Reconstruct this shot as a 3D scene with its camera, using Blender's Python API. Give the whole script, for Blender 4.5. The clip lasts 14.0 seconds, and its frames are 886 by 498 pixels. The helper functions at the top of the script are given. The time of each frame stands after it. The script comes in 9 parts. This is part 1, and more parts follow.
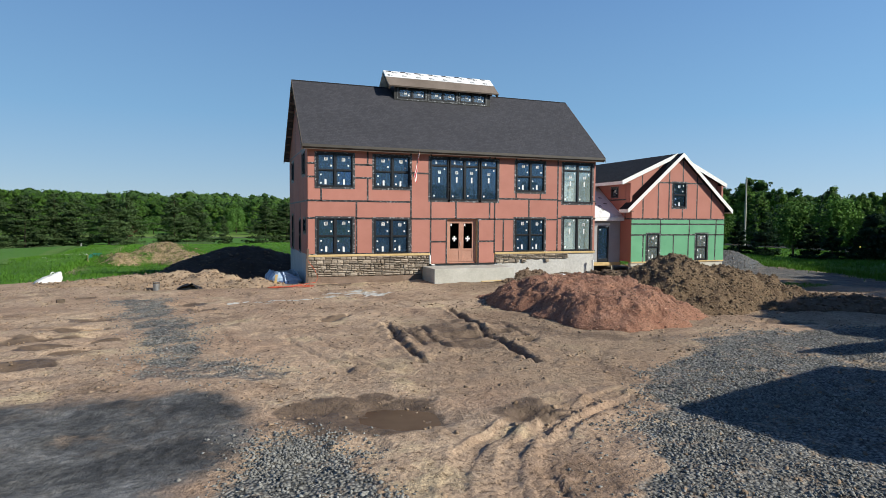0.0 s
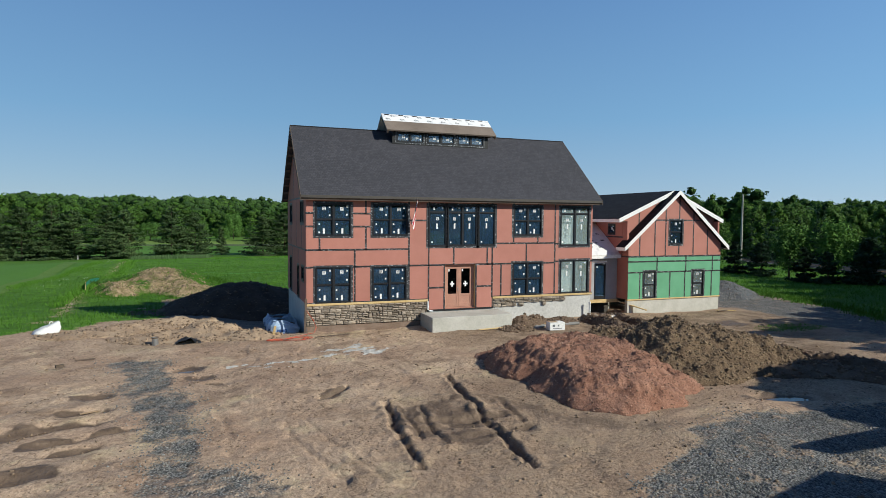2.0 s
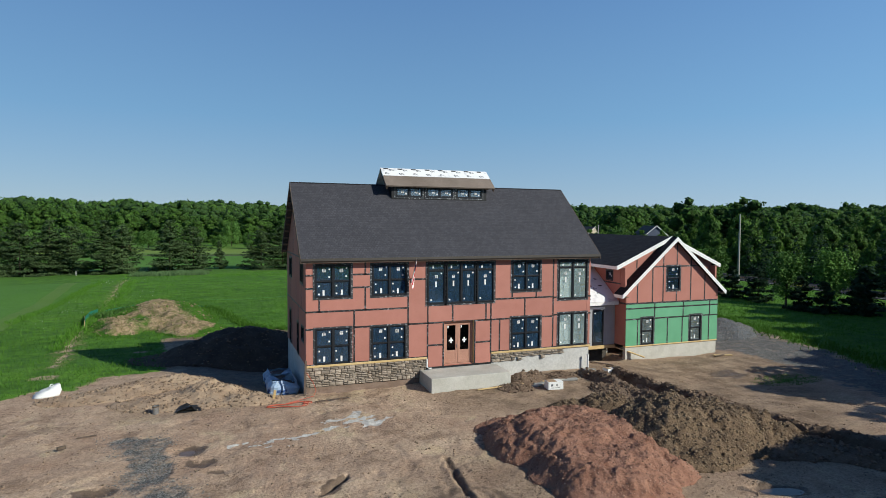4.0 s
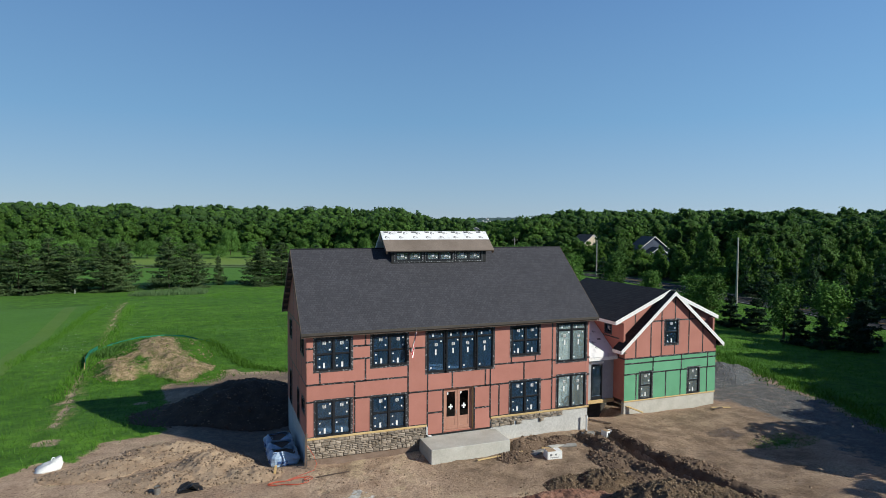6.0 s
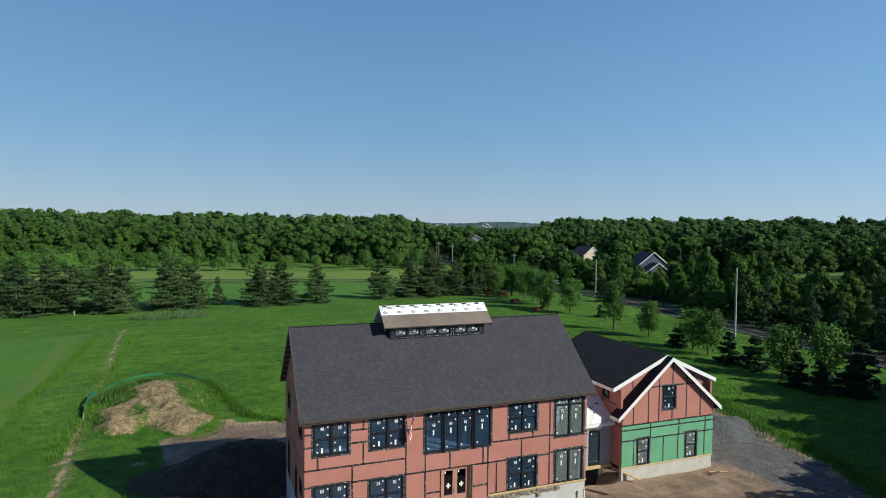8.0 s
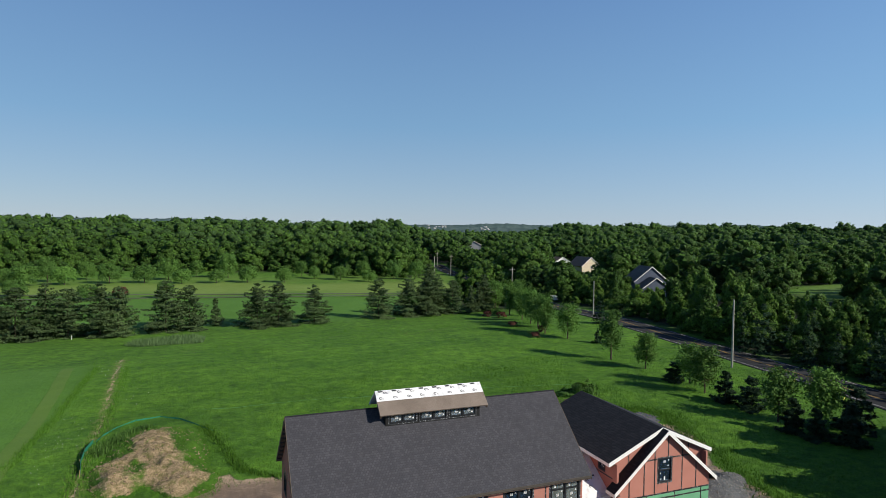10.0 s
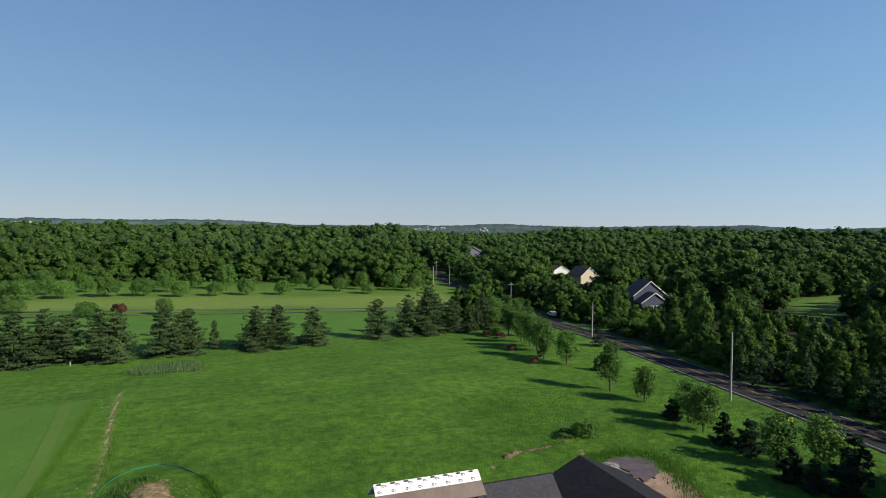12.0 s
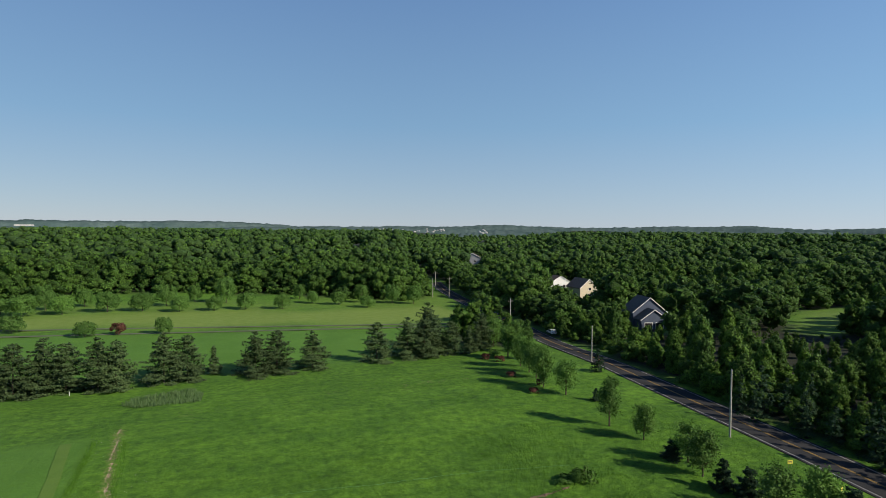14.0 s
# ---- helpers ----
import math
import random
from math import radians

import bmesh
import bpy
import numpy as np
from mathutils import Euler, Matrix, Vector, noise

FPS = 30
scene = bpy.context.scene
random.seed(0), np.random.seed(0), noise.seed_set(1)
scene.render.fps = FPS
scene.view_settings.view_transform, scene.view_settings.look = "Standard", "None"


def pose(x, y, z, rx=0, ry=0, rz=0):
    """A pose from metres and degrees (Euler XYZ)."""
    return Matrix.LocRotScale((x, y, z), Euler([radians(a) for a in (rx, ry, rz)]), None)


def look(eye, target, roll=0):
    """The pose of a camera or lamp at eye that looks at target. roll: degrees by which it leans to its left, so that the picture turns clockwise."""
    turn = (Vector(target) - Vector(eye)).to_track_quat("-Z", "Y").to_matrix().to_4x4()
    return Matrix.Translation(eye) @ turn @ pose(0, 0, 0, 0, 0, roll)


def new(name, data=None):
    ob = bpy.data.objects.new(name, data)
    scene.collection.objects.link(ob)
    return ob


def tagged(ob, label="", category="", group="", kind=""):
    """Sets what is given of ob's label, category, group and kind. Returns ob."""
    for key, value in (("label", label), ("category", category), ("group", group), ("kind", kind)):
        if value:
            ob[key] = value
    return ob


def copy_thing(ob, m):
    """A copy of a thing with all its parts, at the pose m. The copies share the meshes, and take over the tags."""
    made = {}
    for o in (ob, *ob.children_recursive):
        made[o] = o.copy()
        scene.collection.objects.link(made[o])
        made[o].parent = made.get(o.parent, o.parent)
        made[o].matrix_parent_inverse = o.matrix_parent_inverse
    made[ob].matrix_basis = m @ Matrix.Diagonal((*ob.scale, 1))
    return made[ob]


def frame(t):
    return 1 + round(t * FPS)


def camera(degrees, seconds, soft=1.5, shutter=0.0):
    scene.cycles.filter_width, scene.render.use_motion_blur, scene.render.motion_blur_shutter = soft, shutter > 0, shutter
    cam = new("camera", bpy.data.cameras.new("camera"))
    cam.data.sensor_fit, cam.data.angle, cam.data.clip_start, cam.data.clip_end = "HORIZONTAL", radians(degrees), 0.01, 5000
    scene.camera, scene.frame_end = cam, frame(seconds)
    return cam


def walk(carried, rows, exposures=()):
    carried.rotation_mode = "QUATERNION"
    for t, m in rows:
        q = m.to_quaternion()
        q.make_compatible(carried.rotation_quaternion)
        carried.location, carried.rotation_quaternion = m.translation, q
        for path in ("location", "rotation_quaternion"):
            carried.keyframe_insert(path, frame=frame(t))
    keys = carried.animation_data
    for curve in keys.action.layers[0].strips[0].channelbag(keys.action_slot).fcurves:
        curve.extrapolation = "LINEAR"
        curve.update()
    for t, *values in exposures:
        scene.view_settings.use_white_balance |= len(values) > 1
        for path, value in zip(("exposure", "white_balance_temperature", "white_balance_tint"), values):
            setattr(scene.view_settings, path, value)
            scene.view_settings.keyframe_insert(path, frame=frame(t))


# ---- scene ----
FOV = 72.85
cam = camera(FOV, 14.0, soft=0.45)
# seconds, place, yaw, pitch, roll: a drone that climbs straight up in front of the house
ROWS = [
    (0.0, -4.119, -30.794, 3.810, -20.313, -2.870, 0.378),
    (0.5, -4.131, -30.790, 4.382, -20.387, -2.848, 0.388),
    (1.0, -4.138, -30.791, 4.992, -20.469, -2.829, 0.398),
    (1.5, -4.153, -30.791, 5.621, -20.532, -2.817, 0.415),
    (2.0, -4.173, -30.789, 6.291, -20.578, -2.796, 0.429),
    (2.5, -4.191, -30.788, 7.014, -20.620, -2.764, 0.439),
    (3.0, -4.207, -30.788, 7.779, -20.662, -2.727, 0.450),
    (5.5, -4.329, -30.803, 12.156, -20.887, -2.687, 0.379),
    (6.0, -4.344, -30.793, 13.135, -20.890, -2.621, 0.419),
    (6.5, -4.347, -30.785, 14.140, -20.896, -2.546, 0.467),
    (7.0, -4.333, -30.779, 15.209, -20.908, -2.461, 0.525),
    (7.5, -4.313, -30.774, 16.292, -20.919, -2.378, 0.587),
    (8.0, -4.295, -30.765, 17.419, -20.921, -2.293, 0.643),
    (10.5, -4.115, -30.662, 23.845, -21.076, -2.216, 0.657),
    (11.0, -4.098, -30.612, 25.219, -21.102, -2.235, 0.641),
    (11.5, -4.085, -30.554, 26.628, -21.127, -2.249, 0.621),
    (12.0, -4.072, -30.493, 28.112, -21.147, -2.251, 0.599),
    (12.5, -4.060, -30.431, 29.638, -21.163, -2.251, 0.573),
    (13.0, -4.048, -30.369, 31.189, -21.179, -2.253, 0.548),
    (13.5, -4.037, -30.307, 32.761, -21.192, -2.249, 0.526),
    (14.0, -4.026, -30.246, 34.339, -21.206, -2.243, 0.509),
]
walk(cam, [(t, pose(x, y, z, 90 + pitch, 0, yaw) @ pose(0, 0, 0, 0, 0, roll)) for t, x, y, z, yaw, pitch, roll in ROWS],
     [(0.0, 0.14, 6500, 6), (1.0, 0.09, 6450, 5), (2.5, -0.02, 6350, 4), (5.5, -0.04, 6300, 5), (8.0, 0.0, 6400, 5), (10.5, 0.05, 6750, 9), (14.0, 0.07, 7000, 10)])

# ---- daylight: low sun from the front right, clear sky ----
SUN_AZ, SUN_EL = radians(138.7), radians(29.5)
SUN_TO = Vector((math.sin(SUN_AZ) * math.cos(SUN_EL), math.cos(SUN_AZ) * math.cos(SUN_EL), math.sin(SUN_EL)))
world = bpy.data.worlds.new("sky")
scene.world = world
world.use_nodes = True
wn = world.node_tree.nodes
sky = wn.new("ShaderNodeTexSky")
sky.sky_type, sky.sun_disc = "NISHITA", False
sky.sun_elevation, sky.sun_rotation = SUN_EL, SUN_AZ
sky.air_density, sky.dust_density, sky.ozone_density, sky.altitude = 1.0, 0.0, 5.0, 100
wn["Background"].inputs["Strength"].default_value = 0.088
# the clear sky, evened out towards the pale blue of a hazy early-summer day
wl = world.node_tree.links
coord, sep_w = wn.new("ShaderNodeTexCoord"), wn.new("ShaderNodeSeparateXYZ")
wl.new(coord.outputs["Generated"], sep_w.inputs[0])
haze = wn.new("ShaderNodeValToRGB")
haze.color_ramp.elements[0].position, haze.color_ramp.elements[1].position = 0.0, 0.95
haze.color_ramp.elements[0].color, haze.color_ramp.elements[1].color = (3.95, 5.3, 7.1, 1), (0.1, 0.3, 1.1, 1)
mid_stop = haze.color_ramp.elements.new(0.16)
mid_stop.color = (2.25, 4.3, 7.0, 1)
upper_stop = haze.color_ramp.elements.new(0.38)
upper_stop.color = (1.45, 3.0, 6.15, 1)
high_stop = haze.color_ramp.elements.new(0.56)
high_stop.color = (0.66, 1.5, 3.6, 1)
wl.new(sep_w.outputs["Z"], haze.inputs[0])
even = wn.new("ShaderNodeMix")
even.data_type = "RGBA"
even.inputs[0].default_value = 0.78
sock_a, sock_b = [s for s in even.inputs if s.type == "RGBA"]
wl.new(sky.outputs[0], sock_a)
wl.new(haze.outputs[0], sock_b)
# the sky brightens towards the sun's side
side = wn.new("ShaderNodeVectorMath")
side.operation = "DOT_PRODUCT"
side.inputs[1].default_value = (0.93, -0.36, 0.0)
wl.new(coord.outputs["Generated"], side.inputs[0])
gain = wn.new("ShaderNodeMapRange")
gain.interpolation_type = "SMOOTHSTEP"
gain.inputs["From Min"].default_value, gain.inputs["From Max"].default_value = -0.15, 1.0
gain.inputs["To Min"].default_value, gain.inputs["To Max"].default_value = 1.0, 1.3
wl.new(side.outputs["Value"], gain.inputs["Value"])
lit = wn.new("ShaderNodeVectorMath")
lit.operation = "SCALE"
wl.new([s for s in even.outputs if s.type == "RGBA"][0], lit.inputs[0])
wl.new(gain.outputs[0], lit.inputs["Scale"])
wl.new(lit.outputs[0], wn["Background"].inputs["Color"])
sun_data = bpy.data.lights.new("sun", "SUN")
sun_data.energy, sun_data.angle, sun_data.color = 5.0, radians(0.53), (1.0, 0.94, 0.83)
sun = new("sun", sun_data)
sun.matrix_world = look(SUN_TO * 100, (0, 0, 0))

# ---- materials ----
def nodes_of(name):
    m = bpy.data.materials.new(name)
    m.use_nodes = True
    t = m.node_tree
    return m, t, t.nodes, t.links, t.nodes["Principled BSDF"]


def ramp(t, lo, hi, c1, c2):
    r = t.nodes.new("ShaderNodeValToRGB")
    r.color_ramp.elements[0].position, r.color_ramp.elements[1].position = lo, hi
    r.color_ramp.elements[0].color, r.color_ramp.elements[1].color = (*c1, 1), (*c2, 1)
    return r


def noise_node(t, scale, detail=4, rough=0.6, vec=None):
    n = t.nodes.new("ShaderNodeTexNoise")
    n.inputs["Scale"].default_value, n.inputs["Detail"].default_value, n.inputs["Roughness"].default_value = scale, detail, rough
    if vec is not None:
        t.links.new(vec, n.inputs["Vector"])
    return n


def mixed(t, a, b, fac, kind="MIX"):
    """Mix two colours (sockets or tuples) by a socket or number."""
    m = t.nodes.new("ShaderNodeMix")
    m.data_type, m.blend_type = "RGBA", kind
    ins = [s for s in m.inputs if s.type == "RGBA"]
    fin = m.inputs[0]
    for sock, v in ((ins[0], a), (ins[1], b), (fin, fac)):
        if isinstance(v, tuple):
            sock.default_value = (*v, 1)
        elif isinstance(v, (int, float)):
            sock.default_value = v
        else:
            t.links.new(v, sock)
    return [s for s in m.outputs if s.type == "RGBA"][0]


def surf(name, c1, c2, scale=3.0, fine=40.0, rough=0.8, bump=0.3, depth=0.01, metal=0.0, rand=0.0, spec=0.3, island=0.0, grain=1.0):
    """A matt surface: two colours mixed by coarse and fine noise, with a fine relief."""
    m, t, n, l, b = nodes_of(name)
    pos = n.new("ShaderNodeNewGeometry").outputs["Position"]
    big, small = noise_node(t, scale, 5, 0.65, pos), noise_node(t, fine, 3, 0.7, pos)
    r = ramp(t, 0.32, 0.68, c1, c2)
    l.new(big.outputs[0], r.inputs[0])
    g = ramp(t, 0.2, 0.8, (1 - 0.28 * grain,) * 3, (1 + 0.2 * grain,) * 3)
    l.new(small.outputs[0], g.inputs[0])
    col = mixed(t, r.outputs[0], g.outputs[0], 1.0, "MULTIPLY")
    for amount, sock in ((rand, None), (island, 1)):
        if amount:
            src = n.new("ShaderNodeObjectInfo").outputs["Random"] if sock is None else n.new("ShaderNodeNewGeometry").outputs["Random Per Island"]
            rr = ramp(t, 0, 1, (1 - amount,) * 3, (1 + amount,) * 3)
            l.new(src, rr.inputs[0])
            col = mixed(t, col, rr.outputs[0], 1.0, "MULTIPLY")
    l.new(col, b.inputs["Base Color"])
    b.inputs["Roughness"].default_value, b.inputs["Metallic"].default_value = rough, metal
    b.inputs["Specular IOR Level"].default_value = spec
    if bump:
        bn = n.new("ShaderNodeBump")
        bn.inputs["Strength"].default_value, bn.inputs["Distance"].default_value = bump, depth
        l.new(small.outputs[0], bn.inputs["Height"])
        l.new(bn.outputs[0], b.inputs["Normal"])
    return m


def leaf_mat(name, c1, c2, c3, rough=0.55, tone=False):
    """Foliage: colour varied leaf by leaf and tree by tree, light passing through."""
    m, t, n, l, b = nodes_of(name)
    geo, info = n.new("ShaderNodeNewGeometry"), n.new("ShaderNodeObjectInfo")
    r = ramp(t, 0.1, 0.9, c1, c2)
    l.new(geo.outputs["Random Per Island"], r.inputs[0])
    big = noise_node(t, 0.06, 3, 0.6, geo.outputs["Position"])
    f = ramp(t, 0.38, 0.68, (0, 0, 0), (1, 1, 1))
    l.new(big.outputs[0], f.inputs[0])
    col = mixed(t, r.outputs[0], c3, f.outputs[0])
    v = ramp(t, 0, 1, (0.75, 0.75, 0.75), (1.2, 1.2, 1.15))
    if tone:
        at = n.new("ShaderNodeAttribute")
        at.attribute_name = "tone"
        l.new(at.outputs["Fac"], v.inputs[0])
        v.color_ramp.elements[0].color, v.color_ramp.elements[1].color = (0.66, 0.72, 0.72, 1), (1.36, 1.3, 1.0, 1)
    else:
        l.new(info.outputs["Random"], v.inputs[0])
    col = mixed(t, col, v.outputs[0], 1.0, "MULTIPLY")
    l.new(col, b.inputs["Base Color"])
    b.inputs["Roughness"].default_value, b.inputs["Specular IOR Level"].default_value = rough, 0.1
    tr = n.new("ShaderNodeBsdfTranslucent")
    l.new(col, tr.inputs["Color"])
    mx = n.new("ShaderNodeMixShader")
    mx.inputs[0].default_value = 0.18
    l.new(b.outputs[0], mx.inputs[1])
    l.new(tr.outputs[0], mx.inputs[2])
    l.new(mx.outputs[0], n["Material Output"].inputs[0])
    return m


def shingle_mat(name, c1, c2, dark, zx, w=0.34, h=0.145):
    """Asphalt shingles in courses: zx scales height to length up the slope; along picks the horizontal axis."""
    m, t, n, l, b = nodes_of(name)
    geo = n.new("ShaderNodeNewGeometry")
    sep, comb = n.new("ShaderNodeSeparateXYZ"), n.new("ShaderNodeCombineXYZ")
    l.new(geo.outputs["Position"], sep.inputs[0])
    mul = n.new("ShaderNodeMath")
    mul.operation, mul.inputs[1].default_value = "MULTIPLY", zx
    l.new(sep.outputs["Z"], mul.inputs[0])
    add = n.new("ShaderNodeMath")
    add.operation = "ADD"
    l.new(sep.outputs["X"], add.inputs[0])
    l.new(sep.outputs["Y"], add.inputs[1])
    l.new(add.outputs[0] if "garage" in name else sep.outputs["X"], comb.inputs["X"])
    l.new(mul.outputs[0], comb.inputs["Y"])
    br = n.new("ShaderNodeTexBrick")
    br.inputs["Scale"].default_value = 1.0
    br.inputs["Brick Width"].default_value, br.inputs["Row Height"].default_value = w, h
    br.inputs["Mortar Size"].default_value, br.inputs["Bias"].default_value = 0.012, -0.2
    br.inputs["Color1"].default_value, br.inputs["Color2"].default_value, br.inputs["Mortar"].default_value = (*c1, 1), (*c2, 1), (*dark, 1)
    l.new(comb.outputs[0], br.inputs["Vector"])
    big, fine = noise_node(t, 0.7, 4, 0.6, geo.outputs["Position"]), noise_node(t, 60, 2, 0.7, geo.outputs["Position"])
    v = ramp(t, 0.3, 0.7, (0.92, 0.92, 0.92), (1.08, 1.08, 1.08))
    l.new(big.outputs[0], v.inputs[0])
    g = ramp(t, 0.25, 0.75, (0.7, 0.7, 0.7), (1.3, 1.3, 1.3))
    l.new(fine.outputs[0], g.inputs[0])
    col = mixed(t, mixed(t, br.outputs[0], v.outputs[0], 1.0, "MULTIPLY"), g.outputs[0], 1.0, "MULTIPLY")
    l.new(col, b.inputs["Base Color"])
    b.inputs["Roughness"].default_value, b.inputs["Specular IOR Level"].default_value = 0.85, 0.3
    bn = n.new("ShaderNodeBump")
    bn.inputs["Strength"].default_value, bn.inputs["Distance"].default_value = 0.5, 0.012
    l.new(br.outputs["Fac"], bn.inputs["Height"])
    bn.invert = True
    l.new(bn.outputs[0], b.inputs["Normal"])
    return m


def glass_mat(name, tint, film=(0, 0, 0), share=0.0):
    """Thin window glass: clear, partly clouded by a streaked diffuse colour, with a mirror coat that follows Fresnel.
    """
    m, t, n, l, b = nodes_of(name)
    n.remove(b)
    tr, df, gl, fr = n.new("ShaderNodeBsdfTransparent"), n.new("ShaderNodeBsdfDiffuse"), n.new("ShaderNodeBsdfGlossy"), n.new("ShaderNodeFresnel")
    cl, mx = n.new("ShaderNodeMixShader"), n.new("ShaderNodeMixShader")
    tr.inputs["Color"].default_value, df.inputs["Color"].default_value = (*tint, 1), (*film, 1)
    pos = n.new("ShaderNodeNewGeometry").outputs["Position"]
    streak = n.new("ShaderNodeMapping")
    streak.inputs["Scale"].default_value = (3.0, 3.0, 0.35)
    l.new(pos, streak.inputs["Vector"])
    cloud = noise_node(t, 1.4, 3, 0.6, streak.outputs[0])
    mr = n.new("ShaderNodeMapRange")
    mr.inputs["From Min"].default_value, mr.inputs["From Max"].default_value = 0.3, 0.7
    mr.inputs["To Min"].default_value, mr.inputs["To Max"].default_value = share * 0.55, min(1.0, share * 1.35)
    l.new(cloud.outputs[0], mr.inputs["Value"])
    l.new(mr.outputs[0], cl.inputs[0])
    l.new(tr.outputs[0], cl.inputs[1])
    l.new(df.outputs[0], cl.inputs[2])
    gl.inputs["Roughness"].default_value, gl.inputs["Color"].default_value = 0.02, (0.75, 0.88, 1.0, 1)
    fr.inputs["IOR"].default_value = 1.7
    wob = noise_node(t, 1.2, 2, 0.5, pos)
    bn = n.new("ShaderNodeBump")
    bn.inputs["Strength"].default_value, bn.inputs["Distance"].default_value = 0.06, 0.05
    l.new(wob.outputs[0], bn.inputs["Height"])
    l.new(bn.outputs[0], gl.inputs["Normal"])
    l.new(fr.outputs[0], mx.inputs[0])
    l.new(cl.outputs[0], mx.inputs[1])
    l.new(gl.outputs[0], mx.inputs[2])
    l.new(mx.outputs[0], n["Material Output"].inputs[0])
    return m


def speckle_mat(name, base, mark, scale, lo, hi, rough=0.5, vec=(1, 1, 1)):
    """A plain film with printed marks: hard-edged blotches of a second colour."""
    m, t, n, l, b = nodes_of(name)
    geo = n.new("ShaderNodeNewGeometry")
    mp = n.new("ShaderNodeMapping")
    mp.inputs["Scale"].default_value = vec
    l.new(geo.outputs["Position"], mp.inputs["Vector"])
    k = noise_node(t, scale, 2, 0.5, mp.outputs[0])
    r = ramp(t, lo, hi, base, mark)
    l.new(k.outputs[0], r.inputs[0])
    l.new(r.outputs[0], b.inputs["Base Color"])
    b.inputs["Roughness"].default_value = rough
    return m


RED = surf("red_sheathing", (0.375, 0.158, 0.124), (0.43, 0.19, 0.15), 0.8, 25, 0.75, 0.1, 0.002, rand=0.05, grain=0.3)
GREEN = surf("green_sheathing", (0.12, 0.335, 0.19), (0.15, 0.39, 0.23), 0.8, 25, 0.75, 0.1, 0.002, rand=0.06, grain=0.3)
TAPE = speckle_mat("seam_tape", (0.012, 0.012, 0.014), (0.32, 0.32, 0.34), 11, 0.6, 0.64, 0.45, (1, 1, 2.2))
FLASH = speckle_mat("flashing_tape", (0.03, 0.032, 0.036), (0.27, 0.28, 0.3), 9, 0.58, 0.62, 0.45, (1, 1, 1.6))
FRAME = surf("dark_window_frame", (0.012, 0.014, 0.018), (0.02, 0.022, 0.027), 2, 30, 0.4, 0.1, 0.002)
GLASS = glass_mat("clouded_window_glass", (0.55, 0.74, 0.95), (0.036, 0.068, 0.108), 0.38)
DOOR_GLASS = glass_mat("dark_door_glass", (0.12, 0.13, 0.14))
# pale diffuse shares paint in the brightness of room and sky in these panes
CLEAR_GLASS = glass_mat("clear_window_glass", (0.84, 0.91, 0.92), (0.36, 0.43, 0.43), 0.32)
LANTERN_GLASS = glass_mat("bright_lantern_glass", (0.86, 0.92, 0.95), (0.3, 0.35, 0.4), 0.2)
STICKER = speckle_mat("white_sticker", (0.78, 0.78, 0.78), (0.7, 0.7, 0.7), 6, 0.45, 0.55, 0.6)
INK = surf("sticker_ink", (0.03, 0.03, 0.035), (0.06, 0.06, 0.065), 5, 30, 0.6, 0, 0)
INKGREY = surf("grey_print", (0.09, 0.095, 0.11), (0.15, 0.155, 0.17), 5, 30, 0.6, 0, 0)
TIMBER = surf("raw_timber", (0.52, 0.36, 0.16), (0.62, 0.46, 0.24), 2, 20, 0.75, 0.2, 0.004, rand=0.1)
PRIMED = surf("primed_door_wood", (0.38, 0.195, 0.14), (0.46, 0.25, 0.185), 1.5, 20, 0.6, 0.1, 0.002)
CONCRETE = surf("grey_concrete", (0.41, 0.395, 0.35), (0.54, 0.525, 0.48), 0.9, 14, 0.9, 0.25, 0.006, grain=0.6)
PARGE = surf("pale_parged_concrete", (0.46, 0.45, 0.43), (0.56, 0.55, 0.53), 0.7, 12, 0.9, 0.25, 0.006)
MUDWALL = surf("mud_splashed_concrete", (0.16, 0.11, 0.08), (0.26, 0.19, 0.15), 1.2, 10, 0.95, 0.4, 0.01)
STONE = surf("ledge_stone", (0.24, 0.195, 0.15), (0.38, 0.32, 0.26), 1.7, 18, 0.9, 0.7, 0.02, rand=0.38)
MORTAR = surf("dark_mortar_and_void", (0.05, 0.045, 0.04), (0.09, 0.08, 0.07), 3, 20, 0.95, 0.3, 0.01)
WHITE = surf("white_trim_paint", (0.78, 0.78, 0.77), (0.84, 0.84, 0.83), 1, 20, 0.5, 0.05, 0.001)
SOFFIT = surf("weathered_soffit_board", (0.09, 0.065, 0.05), (0.15, 0.11, 0.085), 2, 20, 0.8, 0.2, 0.004)
DRIP = surf("brown_drip_edge", (0.06, 0.053, 0.046), (0.085, 0.075, 0.065), 1, 20, 0.5, 0.05, 0.001)
ROOF = shingle_mat("charcoal_shingle", (0.047, 0.047, 0.056), (0.068, 0.066, 0.077), (0.04, 0.04, 0.048), 1.5, 0.17, 0.14)
ROOF_G = shingle_mat("black_garage_shingle", (0.016, 0.017, 0.021), (0.03, 0.031, 0.036), (0.008, 0.008, 0.01), 1.6)
FELT = speckle_mat("white_underlayment", (0.78, 0.78, 0.79), (0.6, 0.6, 0.62), 2.4, 0.56, 0.7, 0.55, (1, 0.8, 1))
BROWNROOF = surf("brown_roof_board", (0.17, 0.135, 0.11), (0.23, 0.185, 0.155), 0.8, 18, 0.75, 0.2, 0.004)
GREYBOARD = surf("grey_board", (0.30, 0.31, 0.33), (0.38, 0.39, 0.41), 1, 15, 0.8, 0.1, 0.003)
ROOM = surf("bare_room", (0.38, 0.43, 0.5), (0.5, 0.55, 0.62), 1, 10, 0.9, 0, 0)
CURTAIN = surf("pale_drywall", (0.6, 0.6, 0.58), (0.68, 0.68, 0.66), 1, 10, 0.9, 0, 0)
